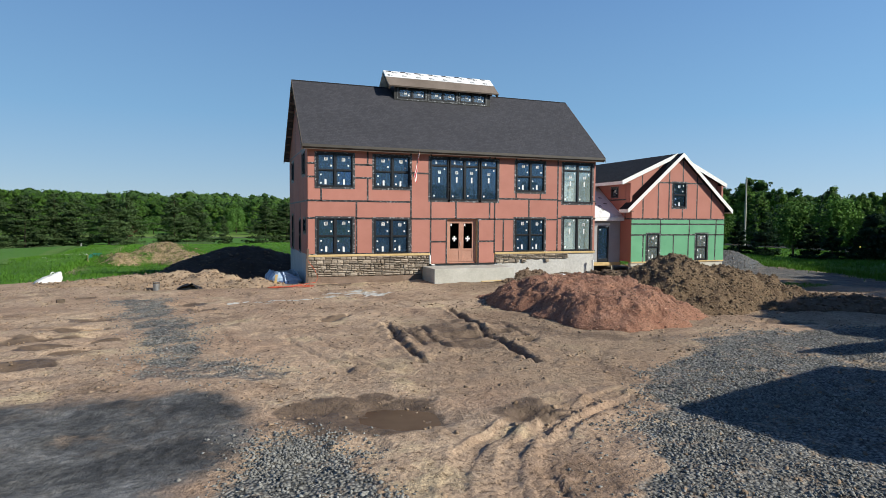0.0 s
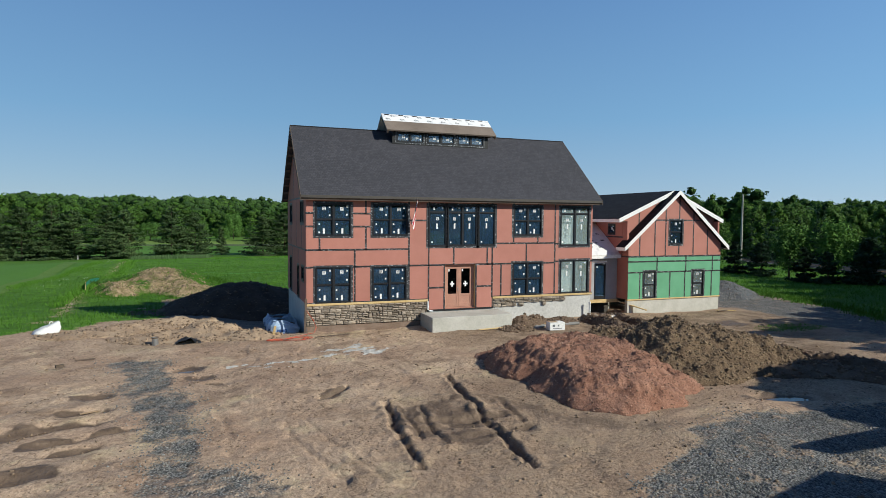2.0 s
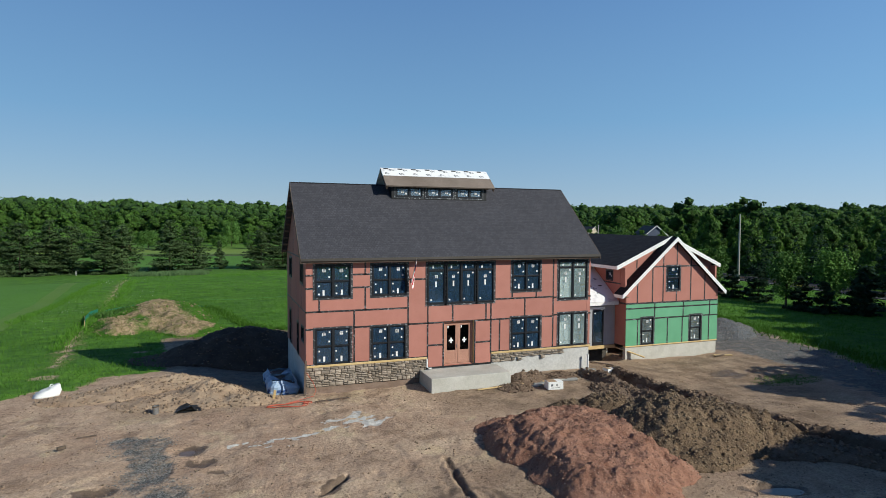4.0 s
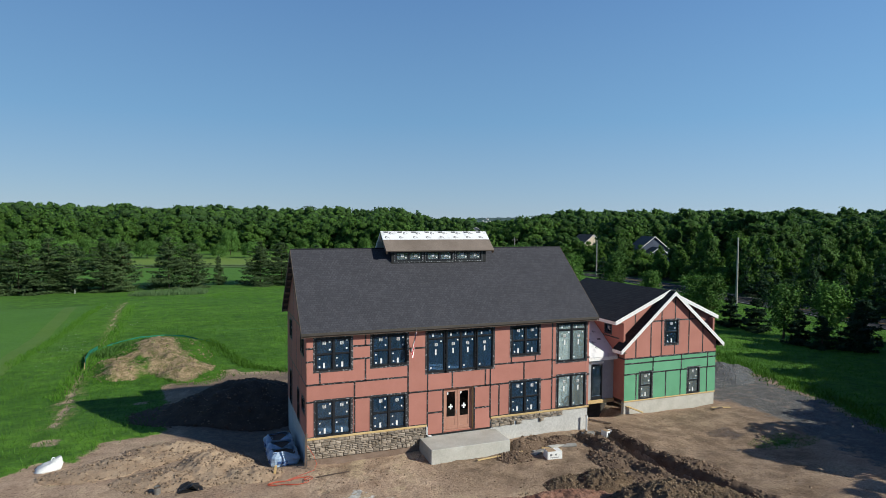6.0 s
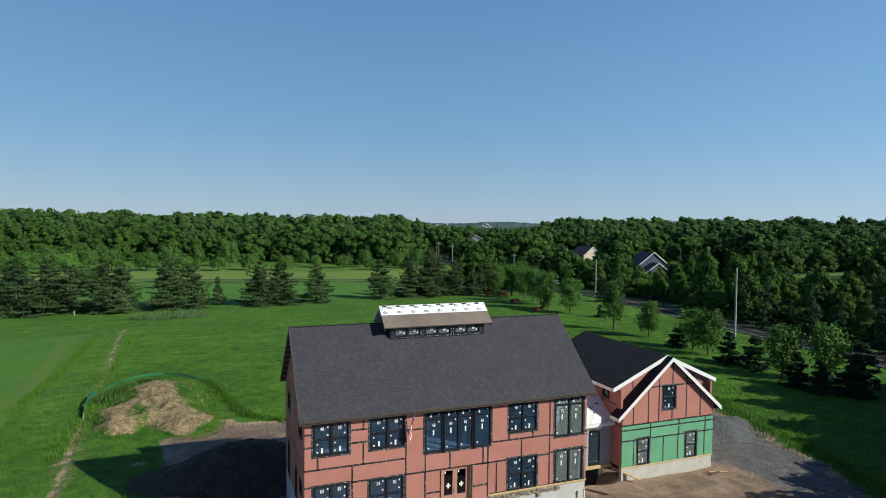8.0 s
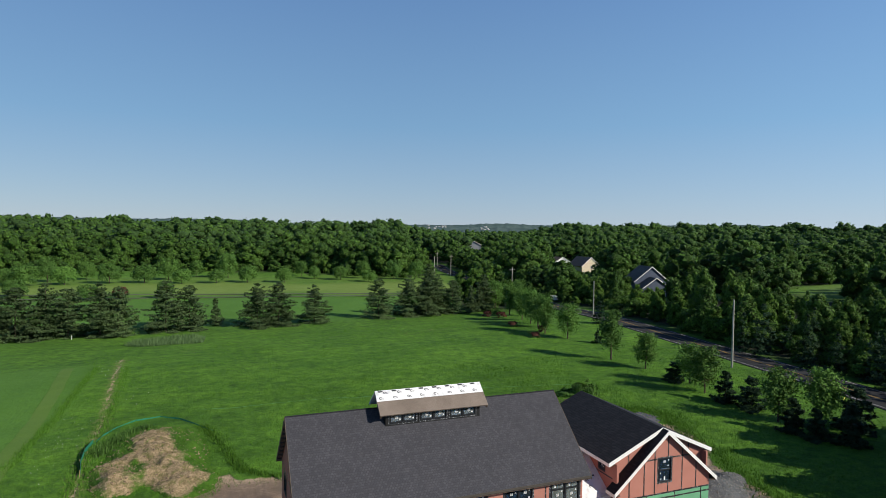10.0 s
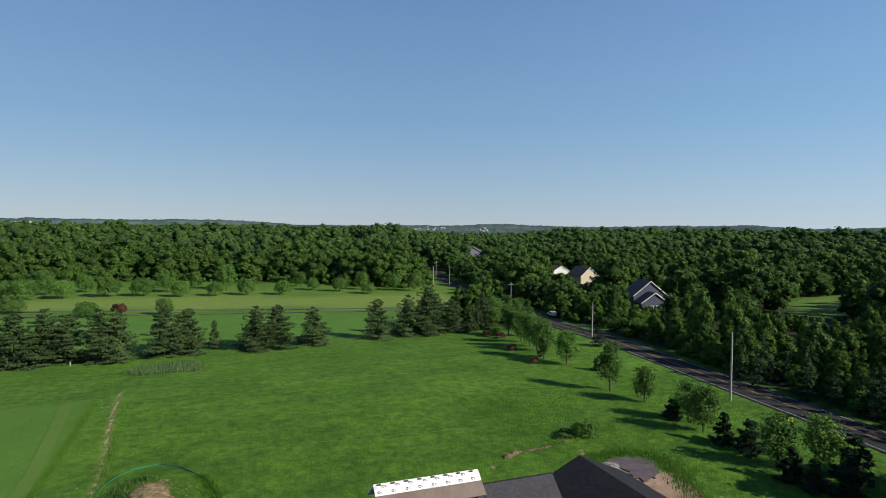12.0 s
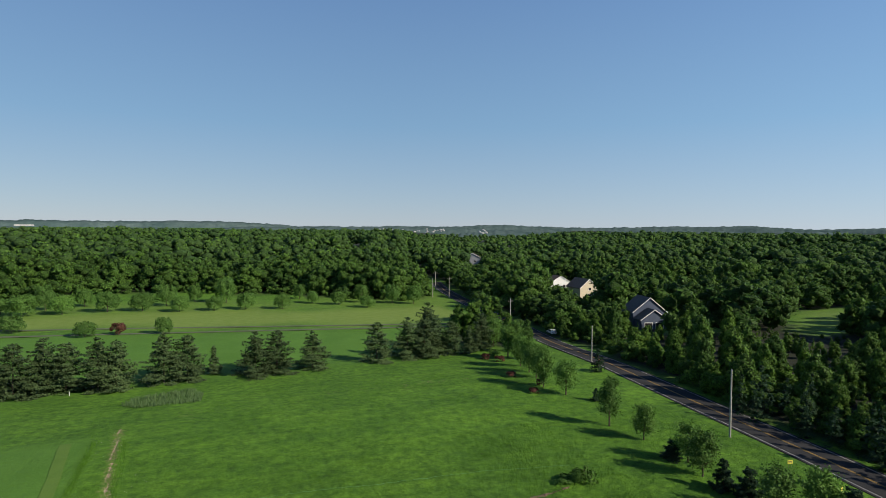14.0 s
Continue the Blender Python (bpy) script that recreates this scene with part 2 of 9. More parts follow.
SOIL_RED = surf("red_clay_soil", (0.24, 0.112, 0.073), (0.41, 0.222, 0.152), 1.6, 15, 0.95, 1.0, 0.08)
SOIL_BROWN = surf("brown_stony_soil", (0.095, 0.062, 0.041), (0.235, 0.162, 0.1), 1.2, 14, 0.95, 1.0, 0.09)
SOIL_DARK = surf("dark_topsoil", (0.05, 0.034, 0.025), (0.1, 0.07, 0.05), 0.8, 9, 0.95, 0.9, 0.06)
SOIL_TAN = surf("tan_dirt", (0.30, 0.205, 0.135), (0.44, 0.33, 0.23), 0.8, 9, 0.95, 0.9, 0.05)
TRAIL = surf("mown_trail_grass", (0.09, 0.178, 0.022), (0.112, 0.2, 0.03), 0.5, 6, 0.9, 0.4, 0.03)
REED = leaf_mat("reed_blades", (0.07, 0.13, 0.05), (0.11, 0.17, 0.075), (0.09, 0.15, 0.06))
GRAVEL_GREY = surf("grey_crushed_stone", (0.075, 0.082, 0.092), (0.13, 0.138, 0.15), 0.7, 14, 0.9, 0.9, 0.05)
PEBBLE = surf("crushed_stone_piece", (0.15, 0.148, 0.14), (0.27, 0.263, 0.245), 2, 30, 0.9, 0.2, 0.005, island=0.45)
EARTH = surf("dug_brown_earth", (0.105, 0.07, 0.048), (0.22, 0.155, 0.108), 1.1, 16, 0.95, 0.9, 0.05)
CLOD_EARTH = surf("brown_earth_clod", (0.12, 0.08, 0.056), (0.24, 0.17, 0.12), 2, 30, 0.95, 0.3, 0.01, island=0.4)
CLOD = surf("dirt_clod", (0.2, 0.14, 0.095), (0.34, 0.25, 0.175), 2, 30, 0.95, 0.3, 0.01, island=0.35)
CLOD_RED = surf("red_clod", (0.24, 0.13, 0.09), (0.4, 0.255, 0.185), 2, 30, 0.95, 0.3, 0.01, island=0.55)
CLOD_BROWN = surf("brown_clod", (0.12, 0.088, 0.06), (0.28, 0.205, 0.132), 2, 30, 0.95, 0.3, 0.01, island=0.45)
ASPHALT = surf("road_asphalt", (0.03, 0.03, 0.031), (0.05, 0.05, 0.051), 0.25, 8, 0.9, 0.2, 0.01, spec=0.15)
LANE = surf("weathered_lane_paving", (0.1, 0.125, 0.075), (0.14, 0.16, 0.1), 0.25, 8, 0.9, 0.2, 0.01, spec=0.15)
LINE_W = surf("white_road_paint", (0.36, 0.36, 0.35), (0.5, 0.5, 0.49), 1.5, 8, 0.7, 0, 0)
LINE_Y = surf("yellow_road_paint", (0.3, 0.18, 0.045), (0.38, 0.24, 0.06), 1.5, 8, 0.7, 0, 0)
BARK = surf("bark", (0.07, 0.05, 0.035), (0.13, 0.1, 0.075), 1.5, 12, 0.95, 0.7, 0.03)
POLE = surf("weathered_pole", (0.32, 0.30, 0.27), (0.42, 0.40, 0.37), 0.6, 12, 0.85, 0.2, 0.01)
LEAF = leaf_mat("broad_leaves", (0.06, 0.13, 0.026), (0.1, 0.2, 0.042), (0.07, 0.15, 0.035))
LEAF_YOUNG = leaf_mat("young_leaves", (0.075, 0.16, 0.03), (0.12, 0.235, 0.05), (0.085, 0.18, 0.04))
NEEDLE = leaf_mat("pine_needles", (0.054, 0.092, 0.036), (0.096, 0.146, 0.056), (0.07, 0.112, 0.046))
SPRUCE = leaf_mat("dark_spruce_needles", (0.018, 0.042, 0.022), (0.035, 0.07, 0.032), (0.026, 0.055, 0.026))
RUSSET = leaf_mat("russet_leaves", (0.08, 0.032, 0.025), (0.135, 0.055, 0.038), (0.1, 0.045, 0.032))
WOODS = leaf_mat("woodland_leaves", (0.045, 0.104, 0.02), (0.078, 0.162, 0.03), (0.06, 0.126, 0.028), tone=True)


WOODS_NEAR = leaf_mat("roadside_leaves", (0.054, 0.118, 0.022), (0.094, 0.186, 0.034), (0.07, 0.14, 0.03), tone=True)


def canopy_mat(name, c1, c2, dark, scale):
    """The leafy mass of far crowns: clumps of leaves, the shade in their gaps painted dark, and a strong relief."""
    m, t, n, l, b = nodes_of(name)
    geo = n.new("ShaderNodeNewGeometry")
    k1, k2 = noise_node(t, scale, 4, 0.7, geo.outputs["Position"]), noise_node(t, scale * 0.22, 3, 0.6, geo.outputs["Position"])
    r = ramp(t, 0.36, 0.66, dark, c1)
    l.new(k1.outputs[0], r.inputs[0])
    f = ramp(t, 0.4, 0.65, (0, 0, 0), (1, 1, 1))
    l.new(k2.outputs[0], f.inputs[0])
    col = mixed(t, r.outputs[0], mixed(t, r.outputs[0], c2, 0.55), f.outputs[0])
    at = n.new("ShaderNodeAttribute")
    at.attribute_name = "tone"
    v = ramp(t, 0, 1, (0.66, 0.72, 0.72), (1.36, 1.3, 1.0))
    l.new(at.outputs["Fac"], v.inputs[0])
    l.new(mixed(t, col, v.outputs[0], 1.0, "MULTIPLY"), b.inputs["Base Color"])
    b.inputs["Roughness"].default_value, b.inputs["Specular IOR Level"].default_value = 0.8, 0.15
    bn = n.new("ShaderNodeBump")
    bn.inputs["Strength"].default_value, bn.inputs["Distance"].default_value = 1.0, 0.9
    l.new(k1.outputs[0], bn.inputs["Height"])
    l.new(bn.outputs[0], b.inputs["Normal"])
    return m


# third colour: the shade between leaf clumps, painted in
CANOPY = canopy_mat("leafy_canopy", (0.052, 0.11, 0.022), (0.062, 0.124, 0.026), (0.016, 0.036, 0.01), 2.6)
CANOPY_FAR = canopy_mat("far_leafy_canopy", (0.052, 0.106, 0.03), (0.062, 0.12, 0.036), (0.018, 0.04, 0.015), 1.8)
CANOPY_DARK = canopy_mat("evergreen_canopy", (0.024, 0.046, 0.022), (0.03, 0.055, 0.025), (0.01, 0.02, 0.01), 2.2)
THICKET = leaf_mat("thicket_leaves", (0.06, 0.13, 0.026), (0.1, 0.2, 0.042), (0.07, 0.15, 0.035), tone=True)
BLADE = leaf_mat("grass_blades", (0.062, 0.152, 0.017), (0.094, 0.215, 0.026), (0.08, 0.188, 0.024))
STRAW = leaf_mat("dry_grass_blades", (0.26, 0.19, 0.1), (0.36, 0.27, 0.15), (0.22, 0.2, 0.08))
BLACKHOLE = surf("dark_plastic_and_hollow", (0.012, 0.012, 0.013), (0.02, 0.02, 0.021), 2, 20, 0.5, 0.1, 0.002)
PVC = surf("white_plastic_pipe", (0.72, 0.72, 0.71), (0.8, 0.8, 0.79), 1, 20, 0.4, 0, 0)
METAL = surf("dull_galvanised_steel", (0.35, 0.35, 0.35), (0.45, 0.45, 0.45), 3, 20, 0.4, 0.05, 0.001, metal=0.8)
CMU = surf("concrete_block", (0.27, 0.26, 0.24), (0.36, 0.35, 0.33), 3, 40, 0.95, 0.4, 0.005)
SACK = surf("white_bulk_sack", (0.68, 0.68, 0.67), (0.78, 0.78, 0.77), 2, 18, 0.6, 0.4, 0.02)
WRAP = surf("pale_blue_pallet_wrap", (0.26, 0.38, 0.56), (0.5, 0.6, 0.72), 1.6, 12, 0.4, 0.5, 0.02)
INKBLUE = surf("blue_print", (0.03, 0.07, 0.2), (0.05, 0.1, 0.28), 2, 20, 0.5, 0, 0)
HOSE = surf("red_hose", (0.42, 0.07, 0.035), (0.5, 0.1, 0.05), 3, 20, 0.5, 0, 0)
FLAG_R = surf("flag_red", (0.42, 0.03, 0.045), (0.5, 0.05, 0.06), 3, 20, 0.7, 0, 0)
FLAG_B = surf("flag_blue", (0.02, 0.03, 0.12), (0.03, 0.045, 0.16), 3, 20, 0.7, 0, 0)
SOCK = surf("green_silt_fabric", (0.015, 0.16, 0.1), (0.025, 0.22, 0.14), 2, 14, 0.6, 0.4, 0.02)
CORD = surf("pale_green_cord", (0.1, 0.28, 0.1), (0.13, 0.33, 0.14), 3, 20, 0.6, 0, 0)
YELLOW = surf("yellow_sign_face", (0.75, 0.65, 0.1), (0.8, 0.7, 0.14), 2, 20, 0.5, 0, 0)
CARD = surf("brown_cardboard", (0.36, 0.25, 0.15), (0.44, 0.31, 0.2), 2, 20, 0.85, 0.1, 0.002)
SLATE = surf("blue_grey_siding", (0.062, 0.08, 0.125), (0.085, 0.108, 0.16), 1, 10, 0.7, 0.1, 0.005)
PALEWALL = surf("pale_far_wall", (0.4, 0.4, 0.4), (0.62, 0.61, 0.59), 0.06, 2, 0.8, 0, 0)
BEIGE = surf("beige_siding", (0.55, 0.47, 0.34), (0.62, 0.54, 0.4), 1, 10, 0.7, 0.1, 0.005)
FARROOF = surf("grey_brown_roof", (0.10, 0.09, 0.085), (0.15, 0.135, 0.125), 1, 10, 0.85, 0.2, 0.01)


def water_mat():
    m, t, n, l, b = nodes_of("muddy_water")
    k = noise_node(t, 1.1, 3, 0.6, n.new("ShaderNodeNewGeometry").outputs["Position"])
    r = ramp(t, 0.35, 0.65, (0.1, 0.064, 0.042), (0.15, 0.1, 0.066))
    l.new(k.outputs[0], r.inputs[0])
    l.new(r.outputs[0], b.inputs["Base Color"])
    b.inputs["Roughness"].default_value, b.inputs["Specular IOR Level"].default_value = 0.1, 0.3
    return m


WATER = water_mat()


def ground_mat():
    """One sheet: grass, mown grass, bare dirt, crushed stone and damp soil, told apart by the sheet's own masks."""
    m, t, n, l, b = nodes_of("ground_cover")
    pos = n.new("ShaderNodeNewGeometry").outputs["Position"]

    def mask(name):
        a = n.new("ShaderNodeAttribute")
        a.attribute_name = name
        return a.outputs["Fac"]

    def two(scale, detail, c1, c2, lo=0.35, hi=0.65):
        k = noise_node(t, scale, detail, 0.65, pos)
        r = ramp(t, lo, hi, c1, c2)
        l.new(k.outputs[0], r.inputs[0])
        return r.outputs[0], k.outputs[0]

    def broken(mk, scale, sharp):
        """A mask with a ragged edge."""
        k = noise_node(t, scale, 4, 0.7, pos)
        a = n.new("ShaderNodeMath")
        a.operation = "ADD"
        l.new(mk, a.inputs[0])
        l.new(k.outputs[0], a.inputs[1])
        mr = n.new("ShaderNodeMapRange")
        mr.inputs["From Min"].default_value, mr.inputs["From Max"].default_value = 1.0 - sharp, 1.0 + sharp
        l.new(a.outputs[0], mr.inputs["Value"])
        return mr.outputs[0]

    def stretched(scale, turn, k):
        mp = n.new("ShaderNodeMapping")
        mp.inputs["Scale"].default_value, mp.inputs["Rotation"].default_value = scale, (0, 0, turn)
        l.new(pos, mp.inputs["Vector"])
        return noise_node(t, k, 5, 0.65, mp.outputs[0])

    # tall meadow grass: broad drifts, tufts and fine blades
    grass_a, _ = two(0.07, 4, (0.056, 0.146, 0.014), (0.083, 0.196, 0.021))
    grass_b, gb = two(0.75, 8, (0.6, 0.66, 0.6), (1.38, 1.32, 1.22), 0.36, 0.64)
    tall = mixed(t, grass_a, grass_b, 1.0, "MULTIPLY")
    blade_c, gf = two(4.5, 5, (0.78, 0.8, 0.75), (1.18, 1.16, 1.1), 0.36, 0.64)
    tall = mixed(t, tall, blade_c, 1.0, "MULTIPLY")
    sk = stretched((0.06, 0.3, 1.0), 0.12, 1.0)
    sr = ramp(t, 0.38, 0.62, (0.84, 0.87, 0.84), (1.17, 1.1, 0.96))
    l.new(sk.outputs[0], sr.inputs[0])
    tall = mixed(t, tall, sr.outputs[0], 1.0, "MULTIPLY")
    lawn, _ = two(0.08, 4, (0.072, 0.178, 0.02), (0.09, 0.208, 0.027))
    lawn2, _ = two(6, 3, (0.85, 0.85, 0.85), (1.12, 1.12, 1.12))
    lawn = mixed(t, lawn, lawn2, 1.0, "MULTIPLY")
    pale, _ = two(0.3, 4, (0.155, 0.235, 0.04), (0.2, 0.275, 0.06))
    straw, _ = two(2.0, 4, (0.24, 0.18, 0.09), (0.36, 0.29, 0.16))
    # packed tan dirt: pinkish and yellow patches, crumbs and pits painted dark
    dirt_a, _ = two(0.3, 6, (0.375, 0.257, 0.182), (0.505, 0.375, 0.268), 0.36, 0.62)
    yellow_c, _ = two(0.6, 8, (0, 0, 0), (0.8, 0.8, 0.8), 0.56, 0.64)
    dirt_a = mixed(t, dirt_a, (0.51, 0.4, 0.262), yellow_c)
    brown_c, _ = two(0.8, 9, (0, 0, 0), (0.6, 0.6, 0.6), 0.53, 0.62)
    dirt_a = mixed(t, dirt_a, (0.23, 0.155, 0.105), brown_c)
    wheel = stretched((0.35, 1.6, 1.0), -0.72, 1.0)
    wr = ramp(t, 0.35, 0.62, (0.9, 0.89, 0.88), (1.05, 1.05, 1.05))
    l.new(wheel.outputs[0], wr.inputs[0])
    dirt_a = mixed(t, dirt_a, wr.outputs[0], 1.0, "MULTIPLY")
    dirt_b, db = two(9, 8, (0.72, 0.7, 0.68), (1.1, 1.1, 1.1), 0.34, 0.56)
    crumb, dc = two(34, 4, (0.8, 0.79, 0.78), (1.1, 1.1, 1.1), 0.36, 0.56)
    earth_c, _ = two(0.8, 6, (0.17, 0.118, 0.08), (0.39, 0.285, 0.198))
    dirt_a = mixed(t, dirt_a, earth_c, broken(mask("earth"), 0.8, 0.35))
    dirt = mixed(t, mixed(t, dirt_a, dirt_b, 1.0, "MULTIPLY"), crumb, 1.0, "MULTIPLY")
    # churned zones, the shade in the pits between the crumbs painted dark
    pit, pk = two(11, 4, (0.42, 0.4, 0.38), (1.0, 1.0, 1.0), 0.36, 0.46)
    zone, _ = two(0.45, 5, (0, 0, 0), (1, 1, 1), 0.44, 0.58)
    dirt = mixed(t, dirt, mixed(t, dirt, pit, 1.0, "MULTIPLY"), zone)
    lime_c, _ = two(4.0, 6, (0.4, 0.38, 0.35), (0.66, 0.64, 0.6))
    # crushed stone: angular pieces with dark gaps
    vor = n.new("ShaderNodeTexVoronoi")
    vor.inputs["Scale"].default_value = 19
    l.new(pos, vor.inputs["Vector"])
    vr = ramp(t, 0.0, 1.0, (0.07, 0.069, 0.066), (0.3, 0.292, 0.275))
    l.new(vor.outputs["Color"], vr.inputs[0])
    gap = ramp(t, 0.35, 0.75, (1.1, 1.1, 1.1), (0.35, 0.35, 0.35))
    l.new(vor.outputs["Distance"], gap.inputs[0])
    stone_b, _ = two(0.9, 4, (0.78, 0.78, 0.78), (1.15, 1.15, 1.15))
    stone = mixed(t, mixed(t, vr.outputs[0], gap.outputs[0], 1.0, "MULTIPLY"), stone_b, 1.0, "MULTIPLY")
    # stone dust, damp in patches
    damp_c, _ = two(0.7, 9, (0.05, 0.05, 0.052), (0.2, 0.195, 0.19), 0.38, 0.66)
    damp_d, _ = two(6, 8, (0.62, 0.62, 0.62), (1.3, 1.3, 1.3), 0.36, 0.62)
    damp_c = mixed(t, damp_c, damp_d, 1.0, "MULTIPLY")
    damp_e, _ = two(0.5, 6, (0, 0, 0), (0.75, 0.75, 0.75), 0.52, 0.66)
    damp_c = mixed(t, damp_c, (0.13, 0.1, 0.08), damp_e)
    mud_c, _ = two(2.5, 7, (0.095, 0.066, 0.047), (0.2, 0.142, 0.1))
    col = mixed(t, tall, lawn, mask("mown"))
    col = mixed(t, col, pale, mask("pale"))
    col = mixed(t, col, straw, broken(mask("straw"), 1.2, 0.2))
    # woodland floor: litter, darkened for the shade between the trees
    col = mixed(t, col, (0.022, 0.026, 0.014), mask("litter_shade"))
    dm = broken(mask("dirt"), 0.9, 0.08)
    col = mixed(t, col, dirt, dm)
    col = mixed(t, col, lime_c, broken(mask("lime"), 5.0, 0.12))
    sm = broken(mask("stone"), 1.6, 0.12)
    col = mixed(t, col, stone, sm)
    col = mixed(t, col, damp_c, broken(mask("damp"), 1.3, 0.25))
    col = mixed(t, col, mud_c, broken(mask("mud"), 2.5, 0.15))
    l.new(col, b.inputs["Base Color"])
    wet = n.new("ShaderNodeMapRange")
    wet.inputs["To Min"].default_value, wet.inputs["To Max"].default_value = 0.95, 0.45
    l.new(mask("mud"), wet.inputs["Value"])
    l.new(wet.outputs[0], b.inputs["Roughness"])
    b.inputs["Specular IOR Level"].default_value = 0.25
    # relief: turf, crumbled dirt, or the rounded backs of the stones
    def height(sock, k):
        mu = n.new("ShaderNodeMath")
        mu.operation, mu.inputs[1].default_value = "MULTIPLY", k
        l.new(sock, mu.inputs[0])
        return mu.outputs[0]

    def total(a, b2):
        ad = n.new("ShaderNodeMath")
        ad.operation = "ADD"
        l.new(a, ad.inputs[0])
        l.new(b2, ad.inputs[1])
        return ad.outputs[0]

    turf = total(height(gb, 0.2), height(gf, 0.045))
    soil = total(total(height(db, 0.035), height(dc, 0.006)), height(pk, 0.045))
    rough_h = mixed(t, turf, soil, dm)
    rough_h = mixed(t, rough_h, height(vor.outputs["Distance"], -0.03), sm)
    bn = n.new("ShaderNodeBump")
    bn.inputs["Strength"].default_value, bn.inputs["Distance"].default_value = 1.0, 1.0
    l.new(rough_h, bn.inputs["Height"])
    l.new(bn.outputs[0], b.inputs["Normal"])
    return m


GROUND = ground_mat()


def overgrown_mat():
    """Old tan soil, grown over with grass where its mesh's own mask is low."""
    m, t, n, l, b = nodes_of("overgrown_soil")
    pos = n.new("ShaderNodeNewGeometry").outputs["Position"]
    at = n.new("ShaderNodeAttribute")
    at.attribute_name = "bare"
    big, mid, fine = noise_node(t, 0.5, 4, 0.6, pos), noise_node(t, 1.6, 7, 0.7, pos), noise_node(t, 9.0, 6, 0.7, pos)
    soil, turf = ramp(t, 0.35, 0.65, (0.27, 0.185, 0.11), (0.46, 0.345, 0.22)), ramp(t, 0.35, 0.65, (0.04, 0.105, 0.012), (0.08, 0.18, 0.02))
    l.new(mid.outputs[0], soil.inputs[0])
    l.new(big.outputs[0], turf.inputs[0])
    ad = n.new("ShaderNodeMath")
    ad.operation = "ADD"
    l.new(at.outputs["Fac"], ad.inputs[0])
    l.new(mid.outputs[0], ad.inputs[1])
    mr = n.new("ShaderNodeMapRange")
    mr.inputs["From Min"].default_value, mr.inputs["From Max"].default_value = 0.8, 1.15
    l.new(ad.outputs[0], mr.inputs["Value"])
    col = mixed(t, turf.outputs[0], soil.outputs[0], mr.outputs[0])
    g = ramp(t, 0.3, 0.66, (0.55, 0.55, 0.52), (1.25, 1.25, 1.2))
    l.new(fine.outputs[0], g.inputs[0])
    l.new(mixed(t, col, g.outputs[0], 1.0, "MULTIPLY"), b.inputs["Base Color"])
    b.inputs["Roughness"].default_value, b.inputs["Specular IOR Level"].default_value = 0.95, 0.15
    bn = n.new("ShaderNodeBump")
    bn.inputs["Strength"].default_value, bn.inputs["Distance"].default_value = 1.0, 0.12
    l.new(fine.outputs[0], bn.inputs["Height"])
    l.new(bn.outputs[0], b.inputs["Normal"])
    return m


MOUND = overgrown_mat()

